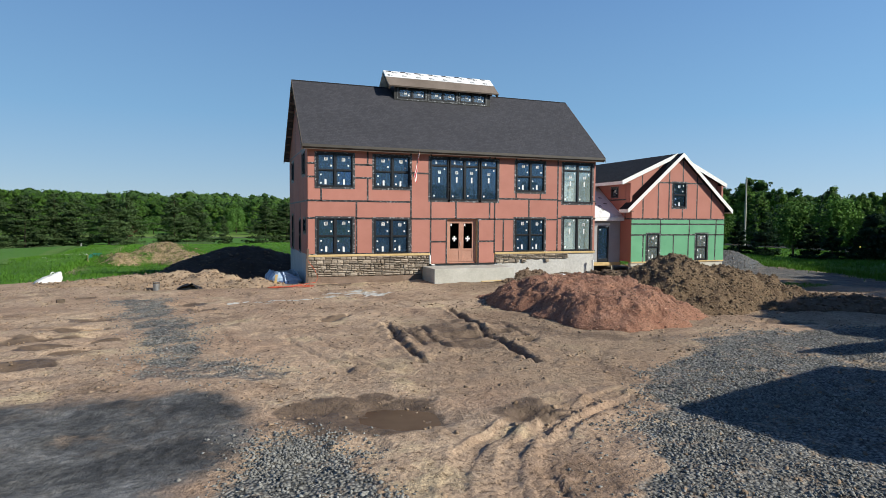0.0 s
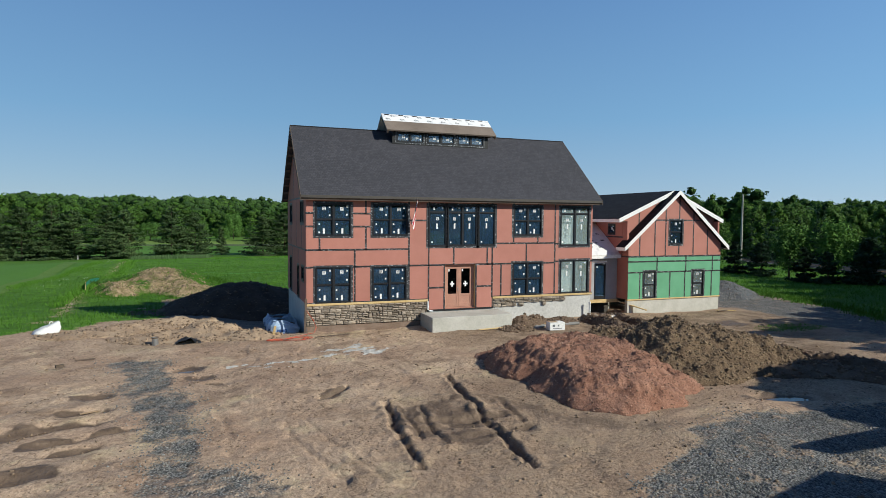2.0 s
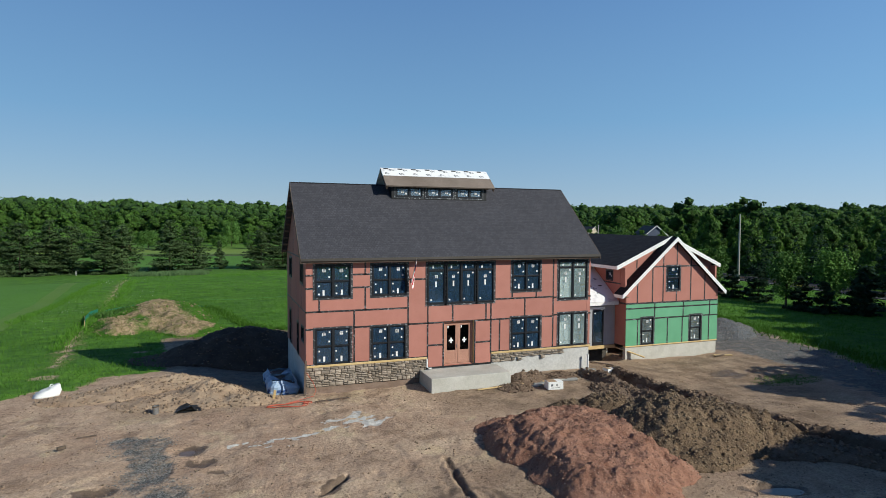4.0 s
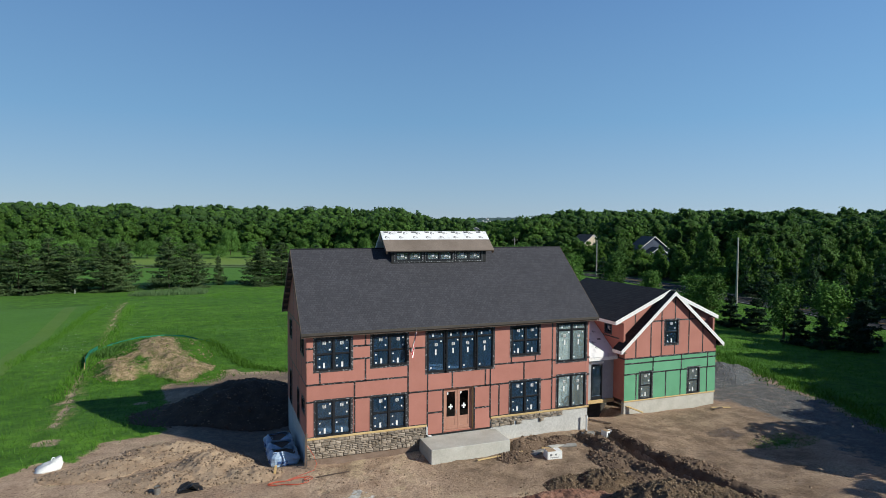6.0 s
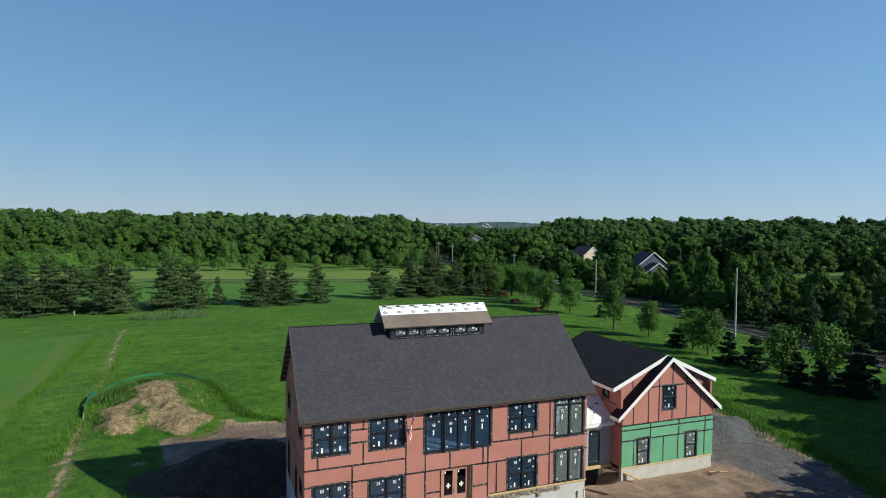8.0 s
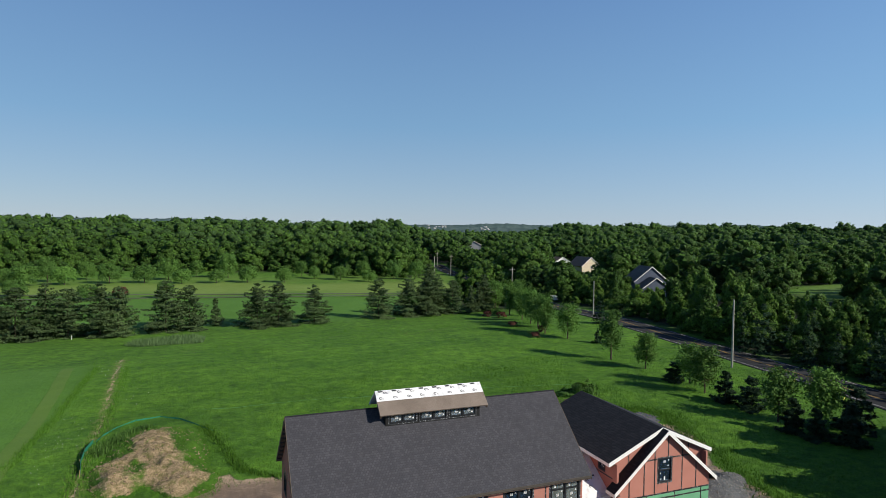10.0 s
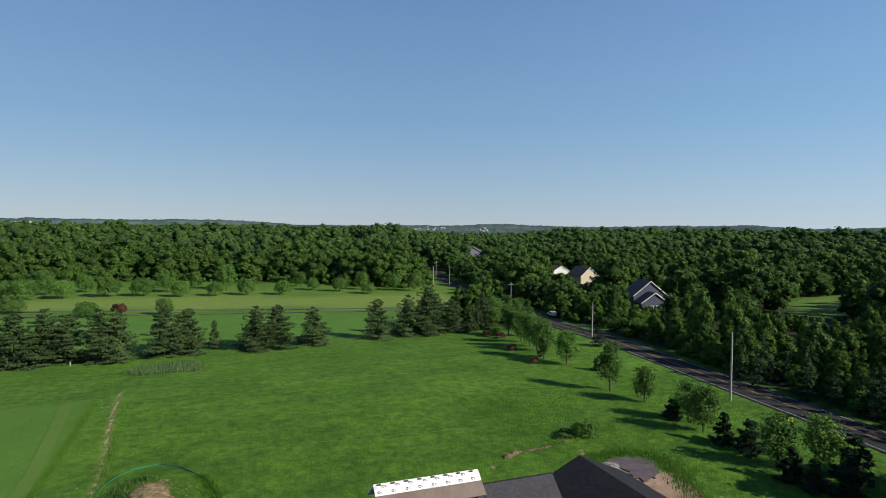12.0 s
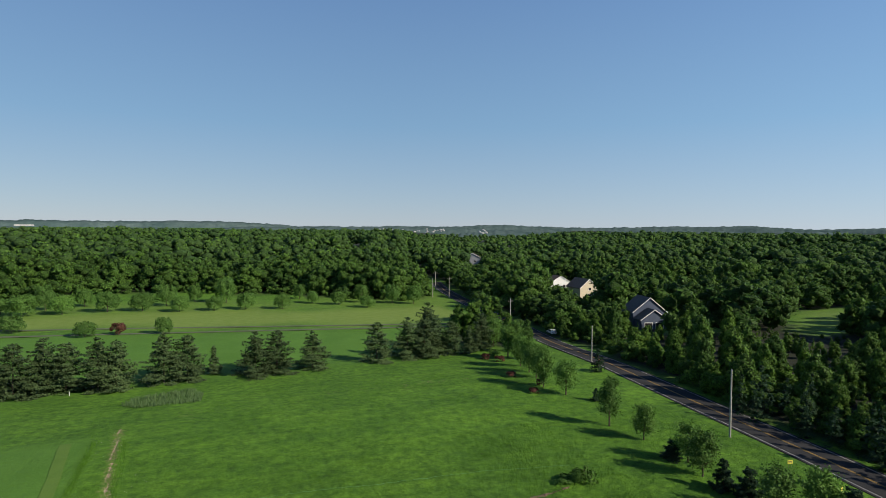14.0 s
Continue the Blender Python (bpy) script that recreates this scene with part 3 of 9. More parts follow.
# ---- mesh helpers ----
class Shape:
    """Collects faces for one mesh."""

    def __init__(self):
        self.v, self.f = [], []

    def add(self, verts, faces):
        k = len(self.v)
        self.v += [tuple(p) for p in verts]
        self.f += [tuple(k + i for i in f) for f in faces]
        return self

    def box(self, x0, x1, y0, y1, z0, z1, m=None):
        p = [Vector(q) for q in ((x0, y0, z0), (x1, y0, z0), (x1, y1, z0), (x0, y1, z0), (x0, y0, z1), (x1, y0, z1), (x1, y1, z1), (x0, y1, z1))]
        if m is not None:
            p = [m @ q for q in p]
        return self.add(p, [(3, 2, 1, 0), (4, 5, 6, 7), (0, 1, 5, 4), (1, 2, 6, 5), (2, 3, 7, 6), (3, 0, 4, 7)])

    def soft_box(self, x0, x1, y0, y1, z0, z1, e, m=None):
        """A box with chamfered edges."""
        lo, hi = (x0, y0, z0), (x1, y1, z1)
        pts, idx = [], {}
        for cx in (0, 1):
            for cy in (0, 1):
                for cz in (0, 1):
                    c = (cx, cy, cz)
                    for ax in range(3):
                        p = [(lo[i] + e if c[i] == 0 else hi[i] - e) for i in range(3)]
                        p[ax] = lo[ax] if c[ax] == 0 else hi[ax]
                        idx[c, ax] = len(pts)
                        pts.append(Vector(p))
        faces = []
        for ax in range(3):
            a, b2 = (ax + 1) % 3, (ax + 2) % 3
            for s in (0, 1):
                ring = []
                for u, w in ((0, 0), (1, 0), (1, 1), (0, 1)):
                    c = [0, 0, 0]
                    c[ax], c[a], c[b2] = s, u, w
                    ring.append(idx[tuple(c), ax])
                faces.append(ring if s else ring[::-1])
                for w in (0, 1):
                    c0, c1 = [0, 0, 0], [0, 0, 0]
                    c0[a], c1[a] = s, s
                    c0[b2], c1[b2] = w, w
                    c0[ax], c1[ax] = 0, 1
                    q = [idx[tuple(c0), a], idx[tuple(c1), a], idx[tuple(c1), b2], idx[tuple(c0), b2]]
                    faces.append(q if (s == w) else q[::-1])
        for c in {k[0] for k in idx}:
            tri = [idx[c, 0], idx[c, 1], idx[c, 2]]
            faces.append(tri if sum(c) % 2 else tri[::-1])
        if m is not None:
            pts = [m @ q for q in pts]
        return self.add(pts, faces)

    def prism(self, ring, off):
        """A closed solid: the ring of points and the same ring moved by off."""
        n = len(ring)
        a = [Vector(p) for p in ring]
        o = Vector(off)
        faces = [tuple(range(n))[::-1], tuple(range(n, 2 * n))] + [(i, (i + 1) % n, n + (i + 1) % n, n + i) for i in range(n)]
        return self.add(a + [p + o for p in a], faces)

    def tube(self, path, radii, sides=8, caps=True):
        """A tapering tube along a path."""
        path = [Vector(p) for p in path]
        if isinstance(radii, (int, float)):
            radii = [radii] * len(path)
        rings = []
        for i, p in enumerate(path):
            d = (path[min(i + 1, len(path) - 1)] - path[max(i - 1, 0)]).normalized()
            u = d.orthogonal().normalized() if abs(d.z) < 0.9 else Vector((1, 0, 0)).cross(d).normalized()
            if abs(d.z) < 0.9:
                u = d.cross(Vector((0, 0, 1))).normalized()
            w = d.cross(u)
            rings.append([p + (u * math.cos(2 * math.pi * k / sides) + w * math.sin(2 * math.pi * k / sides)) * radii[i] for k in range(sides)])
        faces = []
        for i in range(len(path) - 1):
            for k in range(sides):
                a, b2 = i * sides + k, i * sides + (k + 1) % sides
                faces.append((a, a + sides, b2 + sides, b2))
        if caps:
            faces += [tuple(range(sides)), tuple(range((len(path) - 1) * sides, len(path) * sides))[::-1]]
        return self.add([q for r in rings for q in r], faces)

    def mesh(self, name, material):
        me = bpy.data.meshes.new(name)
        me.from_pydata([tuple(p) for p in self.v], [], self.f)
        me.materials.append(material)
        me.update()
        bm = bmesh.new()
        bm.from_mesh(me)
        bmesh.ops.recalc_face_normals(bm, faces=bm.faces)
        bm.to_mesh(me)
        bm.free()
        return me


def empty(name, x=0, y=0, z=0, rz=0):
    e = new(name)
    e.matrix_world = pose(x, y, z, 0, 0, rz)
    return e


def part(name, shape, material, parent=None, label=""):
    """One mesh object under a thing or a part; its points are in the parent's own space."""
    me = shape if isinstance(shape, bpy.types.Mesh) else shape.mesh(name, material)
    ob = new(name, me)
    if parent is not None:
        ob.parent = parent
    if label:
        ob["label"] = label
    return ob


def array_mesh(name, verts, quads, material, smooth=False):
    """A mesh straight from arrays of points and four-cornered faces."""
    verts, quads = np.asarray(verts, np.float32), np.asarray(quads, np.int32)
    k = quads.shape[1]
    me = bpy.data.meshes.new(name)
    me.vertices.add(len(verts))
    me.vertices.foreach_set("co", verts.ravel())
    me.loops.add(quads.size)
    me.loops.foreach_set("vertex_index", quads.ravel())
    me.polygons.add(len(quads))
    me.polygons.foreach_set("loop_start", np.arange(0, quads.size, k, dtype=np.int32))
    me.materials.append(material)
    me.update(calc_edges=True)
    if smooth:
        me.polygons.foreach_set("use_smooth", np.ones(len(quads), bool))
    return me


RNG = np.random.default_rng(7)
_LAT = RNG.random((256, 256))


def vnoise(x, y):
    """Smooth value noise between 0 and 1 on arrays."""
    xi, yi = np.floor(x).astype(int), np.floor(y).astype(int)
    u, w = x - xi, y - yi
    u, w = u * u * (3 - 2 * u), w * w * (3 - 2 * w)
    a, b2 = _LAT[xi % 256, yi % 256], _LAT[(xi + 1) % 256, yi % 256]
    c, d = _LAT[xi % 256, (yi + 1) % 256], _LAT[(xi + 1) % 256, (yi + 1) % 256]
    return (a * (1 - u) + b2 * u) * (1 - w) + (c * (1 - u) + d * u) * w


def fbm(x, y, octaves=4):
    s, amp = 0, 0.5
    for k in range(octaves):
        s = s + amp * vnoise(x * 2 ** k + 17.3 * k, y * 2 ** k + 5.1 * k)
        amp *= 0.5
    return s


def step(a, b2, v):
    u = np.clip((v - a) / (b2 - a), 0, 1)
    return u * u * (3 - 2 * u)


def seg_dist(x, y, x0, y0, x1, y1):
    """Distance from points to a segment."""
    dx, dy = x1 - x0, y1 - y0
    s = np.clip(((x - x0) * dx + (y - y0) * dy) / (dx * dx + dy * dy), 0, 1)
    return np.hypot(x - x0 - s * dx, y - y0 - s * dy)


def line_dist(x, y, pts):
    d = np.full(np.shape(x), 1e9)
    for (a, b2), (c, e) in zip(pts[:-1], pts[1:]):
        d = np.minimum(d, seg_dist(x, y, a, b2, c, e))
    return d


def inside(x, y, poly):
    """Signed distance to a polygon: positive inside."""
    d = line_dist(x, y, list(poly) + [poly[0]])
    hit = np.zeros(np.shape(x), bool)
    for (a, b2), (c, e) in zip(poly, list(poly[1:]) + [poly[0]]):
        cross = ((b2 > y) != (e > y)) & (x < (c - a) * (y - b2) / (e - b2 + 1e-12) + a)
        hit ^= cross
    return np.where(hit, d, -d)


# ---- the lie of the land ----
def base_height(x, y):
    z = 0.5 - 0.9 * step(2, 24, y) - 0.3 * step(24, 70, y) - 2.3 * step(70, 130, y - 0.2 * x) - 0.8 * step(130, 260, y)
    z = z - 0.5 * step(15, 24, x) * (1 - step(0, 24, y)) * step(-14, -4, y)
    # wooded rises on both sides of a shallow valley
    ang = np.degrees(np.arctan2(x + 4, y + 31))
    dist = np.hypot(x + 4, y + 31)
    z = z + 12 * step(330, 720, dist) * (1 - step(16, 21, ang)) + 13 * step(330, 760, dist) * step(27, 35, ang)
    return z


ROAD = [(73, -20), (76, 0), (80.5, 22), (82.8, 36), (85.2, 52), (87.8, 70), (91, 93), (97, 130), (102.5, 160), (108, 200), (116, 250), (125, 300), (138, 350)]
RUTS = [  # x0, y0, x1, y1, half width, depth
    (0.72, -12.8, 0.45, -15.2, 0.17, 0.13), (0.45, -15.2, 0.2, -17.8, 0.13, 0.1), (1.6, -13.4, 1.3, -16.6, 0.14, 0.08), (3.8, -10.2, 3.25, -14.2, 0.15, 0.13), (3.25, -14.2, 2.75, -18.6, 0.15, 0.13),
    (1.2, -14.7, 3.9, -14.9, 0.2, 0.08), (2.2, -16.3, 4.2, -16.0, 0.18, 0.06), (4.3, -13.2, 4.1, -15.6, 0.12, 0.07), (1.0, -13.2, 0.9, -16.0, 0.1, 0.06),
    (-4.2, -11.5, -3.9, -14.5, 0.12, 0.05), (-2.6, -13.5, -1.4, -18.5, 0.12, 0.035), (-1.9, -13.3, -0.7, -18.2, 0.12, 0.035)]
HOLLOWS = [  # puddles: x, y, rx, ry, turn, depth
    (-1.35, -21.0, 0.95, 0.62, -0.5, 0.12), (-2.75, -20.5, 0.42, 0.28, 0.2, 0.07), (-9.15, -12.0, 0.85, 0.42, 0.5, 0.13), (-6.95, -12.65, 0.62, 0.24, 0.15, 0.12), (-7.55, -11.45, 0.75, 0.26, 0.35, 0.1), (-8.1, -13.15, 0.7, 0.26, 0.2, 0.1), (-7.7, -13.95, 0.6, 0.2, 0.2, 0.08),
    (-0.95, -11.3, 0.34, 0.075, 0.95, 0.12), (-0.72, -11.08, 0.36, 0.075, 0.95, 0.14), (-0.46, -10.85, 0.36, 0.075, 0.95, 0.14), (-0.18, -10.6, 0.3, 0.07, 0.95, 0.12), (-0.55, -10.95, 0.6, 0.3, 0.75, 0.03),
    (-7.95, -10.45, 0.7, 0.24, 0.1, 0.11), (-8.0, -8.9, 0.55, 0.3, -0.4, 0.1), (-8.9, -15.4, 0.9, 0.34, 0.4, 0.12), (-10.6, -13.4, 0.8, 0.3, 0.4, 0.11), (-5.45, -6.1, 0.55, 0.42, 0.0, 0.1), (-4.75, -7.4, 0.6, 0.38, -0.2, 0.07),
    (-4.4, -8.4, 0.4, 0.22, -0.2, 0.06), (0.85, -21.8, 0.35, 0.3, 0, 0.12), (2.6, -15.2, 0.8, 0.35, -0.1, 0.1), (13.4, -16.3, 1.0, 0.35, -0.3, 0.1), (25.5, -2.6, 1.2, 0.6, 0, 0.05)]
DIRT = [(-60, -60), (-60, -4), (-30, 1), (-14.4, 3.6), (-13, 4.8), (-11.2, 4.4), (-10.2, 7.6), (-7.3, 8.8), (-7.6, 14), (-8.2, 22.8), (-3, 23.6), (4, 22.8), (15, 19), (18.5, 14.6), (29, 14.2), (33, 16.5), (38.5, 22), (40.5, 28.6), (43.6, 29), (45.6, 23.5),
        (44.5, 17), (41.3, 12.9), (39.7, 7.1), (38.6, 1.6), (35.9, -5.5), (34, -14), (34, -60)]
TRENCH = [(16.9, -1.2), (17.2, -6.0), (17.8, -9.5), (18.6, -12.8), (20.0, -15.6), (21.4, -19.6)]
STONE_STRIP = [(-8.8, -3.2), (-6.0, -4.3), (-5.2, -9), (-4.5, -13.2), (-3.9, -15.8), (-2.5, -17.6), (-2.7, -18.6), (-4.6, -18.2), (-6.1, -17.4), (-6.4, -12.7), (-7.4, -8)]
STONE_FRONT = [(-4.6, -23.2), (-3.3, -21.2), (-2.6, -21.6), (-2.2, -22.8), (-2.3, -25), (-3, -40), (-9, -40)]
STONE_RIGHT = [(-0.3, -25.6), (1.5, -23.2), (5.6, -19.5), (10.5, -16.6), (13.5, -17.4), (20, -17.6), (30, -14), (33, -14), (33, -60), (-1, -60)]
DRIVE = [(29.8, 4), (31, 1.2), (30.5, -3.2), (28.5, -9.5), (27, -14), (34, -14), (35.9, -6), (38.6, 1.4), (39.7, 6.8), (41, 12.5), (40, 20), (31, 16)]
DAMP = [(-12, -17.5), (-7.7, -18.4), (-6.0, -18.1), (-4.7, -18.3), (-3.7, -19.5), (-3.5, -21.3), (-3.7, -22.2), (-4.3, -23.1), (-5, -26), (-14, -26)]
MOWN = [(-300, 20), (-24, 20), (-21.6, 45), (-21.4, 57), (-22.2, 80), (-36, 82), (-44, 112), (-44, 118), (66, 133), (94, 150), (97, 178), (58, 178), (20, 186), (-68, 203), (-300, 235)]


TRACKS = [  # tyre tracks: half width, depth, distance between the lugs, then the way
    (0.17, 0.085, 0.19, [(-1.75, -24.9), (-1.45, -24.0), (-1.0, -23.2), (-0.4, -22.65), (0.3, -22.2), (1.2, -21.85), (2.2, -21.6)]),
    (0.17, 0.085, 0.19, [(-0.95, -25.0), (-0.65, -23.9), (-0.3, -23.3), (0.35, -22.75), (1.1, -22.3), (2.4, -21.5), (3.6, -20.9)]),
    (0.13, 0.065, 0.19, [(-0.3, -25.0), (-0.1, -23.9), (0.4, -23.1), (1.3, -22.5), (2.6, -21.9)]),
    (0.12, 0.02, 0.18, [(1.5, -24.6), (2.0, -23.4), (3.2, -22.0), (4.8, -20.8), (7.0, -19.6)]),
    (0.15, 0.02, 0.3, [(-3.6, -12.0), (-3.0, -17.0), (-2.4, -19.6)]), (0.15, 0.02, 0.3, [(-1.5, -12.0), (-0.9, -17.0), (-0.2, -19.6)]),
    (0.16, 0.03, 0.3, [(4.2, -17.0), (6.5, -16.9), (9.5, -16.2), (13.0, -15.9)]), (0.16, 0.03, 0.3, [(4.0, -18.4), (7.0, -18.0), (10.5, -16.9)])]


def along(x, y, pts):
    """Distance to a line of points, and the way along it to the nearest one."""
    best, way, run = np.full(np.shape(x), 1e9), np.zeros(np.shape(x)), 0.0
    for (x0, y0), (x1, y1) in zip(pts[:-1], pts[1:]):
        dx, dy = x1 - x0, y1 - y0
        l = math.hypot(dx, dy)
        s = np.clip(((x - x0) * dx + (y - y0) * dy) / (l * l), 0, 1)
        d = np.hypot(x - x0 - s * dx, y - y0 - s * dy)
        way = np.where(d < best, run + s * l, way)
        best = np.minimum(best, d)
        run += l
    return best, way


def site_height(x, y):
    """The bare land with its ruts, hollows, trench and roughness."""
    x, y = np.asarray(x, float), np.asarray(y, float)
    z = base_height(x, y)
    bare = step(-1.5, 1.5, inside(x, y, DIRT)) * (np.abs(x) < 60)
    z = z + bare * ((fbm(x * 0.5, y * 0.5) - 0.47) * 0.16 + (fbm(x * 2.3 + 40, y * 2.3) - 0.47) * 0.07)
    z = z + (1 - bare) * step(10, 20, y) * ((fbm(x * 0.08 + 9, y * 0.08) - 0.47) * 0.8 * (1 - step(300, 900, np.hypot(x, y))))
    z = z + bare * (np.maximum(fbm(x * 3.1 + 7, y * 3.1 + 3, 3) - 0.5, 0) * 0.16 - np.maximum(fbm(x * 1.3 + 71, y * 1.3, 3) - 0.5, 0) * 0.22)
    for x0, y0, x1, y1, w, d in RUTS:
        d = d * (0.65 + 0.6 * vnoise(x * 1.7, y * 1.7))
        s = seg_dist(x + 0.35 * (vnoise(y * 0.8, y * 0.3 + 4) - 0.5) + 0.18 * (vnoise(x * 4, y * 4) - 0.5), y + 0.18 * (vnoise(x * 4 + 9, y * 4) - 0.5), x0, y0, x1, y1)
        z = z - 0.9 * d * np.exp(-(s / (0.62 * w)) ** 4) + 0.3 * d * np.exp(-((s - 1.5 * w) / (0.6 * w)) ** 2)
    for w, d, pitch, pts in TRACKS:
        s, way = along(x + 0.1 * (vnoise(x * 3, y * 3) - 0.5), y + 0.1 * (vnoise(x * 3 + 5, y * 3) - 0.5), pts)
        worn = (0.4 + 0.6 * step(0.2, 0.6, vnoise(x * 0.9 + 8, y * 0.9))) * (1 - 0.75 * step(-22.3, -20.8, y))
        lug = step(0.1, 0.5, np.sin(2 * np.pi * (way + 0.8 * s) / pitch))
        z = z - worn * d * (0.45 + 0.35 * lug) * (1 - step(0.85 * w, 1.0 * w, s)) + worn * 0.55 * d * np.exp(-((s - 1.12 * w) / 0.05) ** 2) * (0.4 + vnoise(x * 6, y * 6))
    churn = np.zeros_like(z)
    for x0, y0, x1, y1, w, d in RUTS[:9]:
        churn = np.maximum(churn, d * np.exp(-(seg_dist(x, y, x0, y0, x1, y1) / (3.2 * w)) ** 2))
    z = z + churn * ((fbm(x * 4.1 + 2, y * 4.1, 4) - 0.47) * 1.7 + np.maximum(vnoise(x * 6.5 + 3, y * 6.5) - 0.6, 0) * 1.2)
    for cx, cy, rx, ry, a, d in HOLLOWS:
        u, w = (x - cx) * math.cos(a) + (y - cy) * math.sin(a), -(x - cx) * math.sin(a) + (y - cy) * math.cos(a)
        z = z - d * 1.4 * np.exp(-((u / rx) ** 2 + (w / ry) ** 2) ** 2 * 0.7)
    # a pipe trench from the corner of the house to the lane, with its spoil beside it
    s = line_dist(x + 0.5 * (fbm(x * 0.6, y * 0.6) - 0.5), y, TRENCH)
    z = z - 0.8 * np.exp(-(s / 0.45) ** 6)
    # tractor treads on the left, long low ridges
    tr = step(-14, -12, x) * (1 - step(-6.6, -6, x)) * step(-20, -16, y) * (1 - step(-9, -6, y))
    z = z + 0.05 * tr * (np.abs(np.sin((y - 0.42 * x) * 2.6 + 6 * fbm(x * 0.5, y * 0.5))) - 0.6) * (0.3 + 1.4 * vnoise(x * 0.9, y * 0.9 + 7))
    # the hollow cut beside the cellar wall
    z = z - 0.5 * step(-5.5, -1.5, x) * (1 - step(0.2, 0.6, x)) * step(-0.5, 2.5, y) * (1 - step(10, 16, y))
    # the open pit under the link
    z = z - 1.1 * step(16.9, 17.3, x) * (1 - step(20.9, 21.5, x)) * step(2.2, 3.2, y) * (1 - step(5.4, 6.2, y))
    # the road's bed
    rd = line_dist(x, y, ROAD)
    return z + (base_height(x, y) - 0.02 - z) * (1 - step(5, 12, rd))


def spaced(lo, hi, fine_lo, fine_hi, h, grow=1.12):
    """Grid lines that lie h apart between fine_lo and fine_hi and spread out beyond."""
    mid = list(np.arange(fine_lo, fine_hi, h))
    up, d, p = [], h, fine_hi
    while p < hi:
        up.append(p)
        d *= grow
        p += d
    dn, d, p = [], h, fine_lo
    while p > lo:
        d *= grow
        p -= d
        dn.append(p)
    return np.array(dn[::-1] + mid + up + [hi])


gx = spaced(-4200, 4200, -13, 19, 0.165, 1.085)
gx = np.unique(np.round(np.concatenate([gx[(gx < -6.5) | (gx > 5.5)], np.arange(-6.5, -3.6, 0.1), np.arange(-3.6, 3.6, 0.06), np.arange(3.6, 5.5, 0.09)]), 4))
gy = spaced(-4200, 4600, -25.2, 0, 0.155, 1.072)
gy = np.unique(np.round(np.concatenate([gy[(gy < -25.1) | (gy > -9.8)], np.arange(-25.1, -20.6, 0.055), np.arange(-20.6, -9.8, 0.1)]), 4))
GX, GY = np.meshgrid(gx, gy)
GZ = site_height(GX, GY)
nx, ny = len(gx), len(gy)
ids = np.arange(nx * ny).reshape(ny, nx)
quads = np.stack([ids[:-1, :-1].ravel(), ids[:-1, 1:].ravel(), ids[1:, 1:].ravel(), ids[1:, :-1].ravel()], 1)
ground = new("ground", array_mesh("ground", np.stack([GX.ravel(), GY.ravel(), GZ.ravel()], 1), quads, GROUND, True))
tagged(ground, "tan churned building-site dirt giving way to green meadow", "ground", kind="structure")


def add_mask(name, values):
    a = ground.data.attributes.new(name, "FLOAT", "POINT")
    a.data.foreach_set("value", np.clip(values, 0, 1).ravel().astype(np.float32))


dirt_m = step(-1.2, 1.2, inside(GX, GY, DIRT) + (fbm(GX * 0.25, GY * 0.25) - 0.5) * 3)
patch = np.exp(-(((GX - 27.8) / 2.6) ** 2 + ((GY + 4.8) / 1.1) ** 2)) * 0.55
dirt_m = dirt_m * (1 - np.clip(patch, 0, 1)) * (1 - 0.8 * np.exp(-((GX + 15) ** 2 + (GY + 2) ** 2) / 6))
ditch = [(-13.9, 12.6), (-14.7, 22.1), (-15.6, 33.0), (-16.2, 50), (-17.6, 66), (-18.8, 87)]
dirt_m = np.maximum(dirt_m, 0.6 * np.exp(-(line_dist(GX, GY, ditch) / 0.5) ** 2) * (GY < 90))
dirt_m = np.maximum(dirt_m, 0.9 * np.exp(-(line_dist(GX, GY, [(-15.6, 19.2), (-9, 17.5)]) / 0.5) ** 2) * 0.6)
dirt_m = np.maximum(dirt_m, 0.7 * np.exp(-(line_dist(GX, GY, [(26.5, 32.5), (30.8, 34.4), (37.8, 34.1), (41, 31)]) / 0.5) ** 2))
dirt_m = np.maximum(dirt_m, 0.95 * step(-0.6, 0.6, inside(GX, GY, [(-7.8, 22.4), (-6.4, 25.0), (-5.0, 26.4), (1.7, 24.8), (6, 23.8), (6, 21), (-3.1, 21.6)]) + (fbm(GX * 0.6, GY * 0.6) - 0.5) * 1.6))
dirt_m = np.maximum(dirt_m, 0.8 * np.exp(-(((GX + 13.6) / 1.3) ** 2 + ((GY - 8.8) / 0.9) ** 2)))
add_mask("dirt", dirt_m)
edge = (fbm(GX * 0.7, GY * 0.7) - 0.5) * 1.6
stone_m = np.maximum.reduce([k * step(-0.4, 0.5, inside(GX, GY, p) + edge) for p, k in ((STONE_STRIP, 0.88), (STONE_FRONT, 1.0), (STONE_RIGHT, 1.0))])
stone_m = np.maximum(stone_m, 1.05 * step(-0.8, 0.8, inside(GX, GY, DRIVE) + edge))
stone_m = np.maximum(stone_m, 0.4 * step(-0.8, 0.8, inside(GX, GY, [(38.5, 23), (40, 29.6), (44, 29.8), (46.4, 23.5), (45.5, 17), (41.5, 12.5), (39, 15)]) + edge))
stone_m = np.maximum(stone_m, 0.5 * np.exp(-(((GX + 8.7) / 2) ** 2 + ((GY - 5) / 1.0) ** 2)))
add_mask("stone", stone_m * 0.64)
add_mask("damp", 0.85 * step(-0.5, 0.6, inside(GX, GY, DAMP) + edge * 0.8))
mud = np.zeros_like(GX)
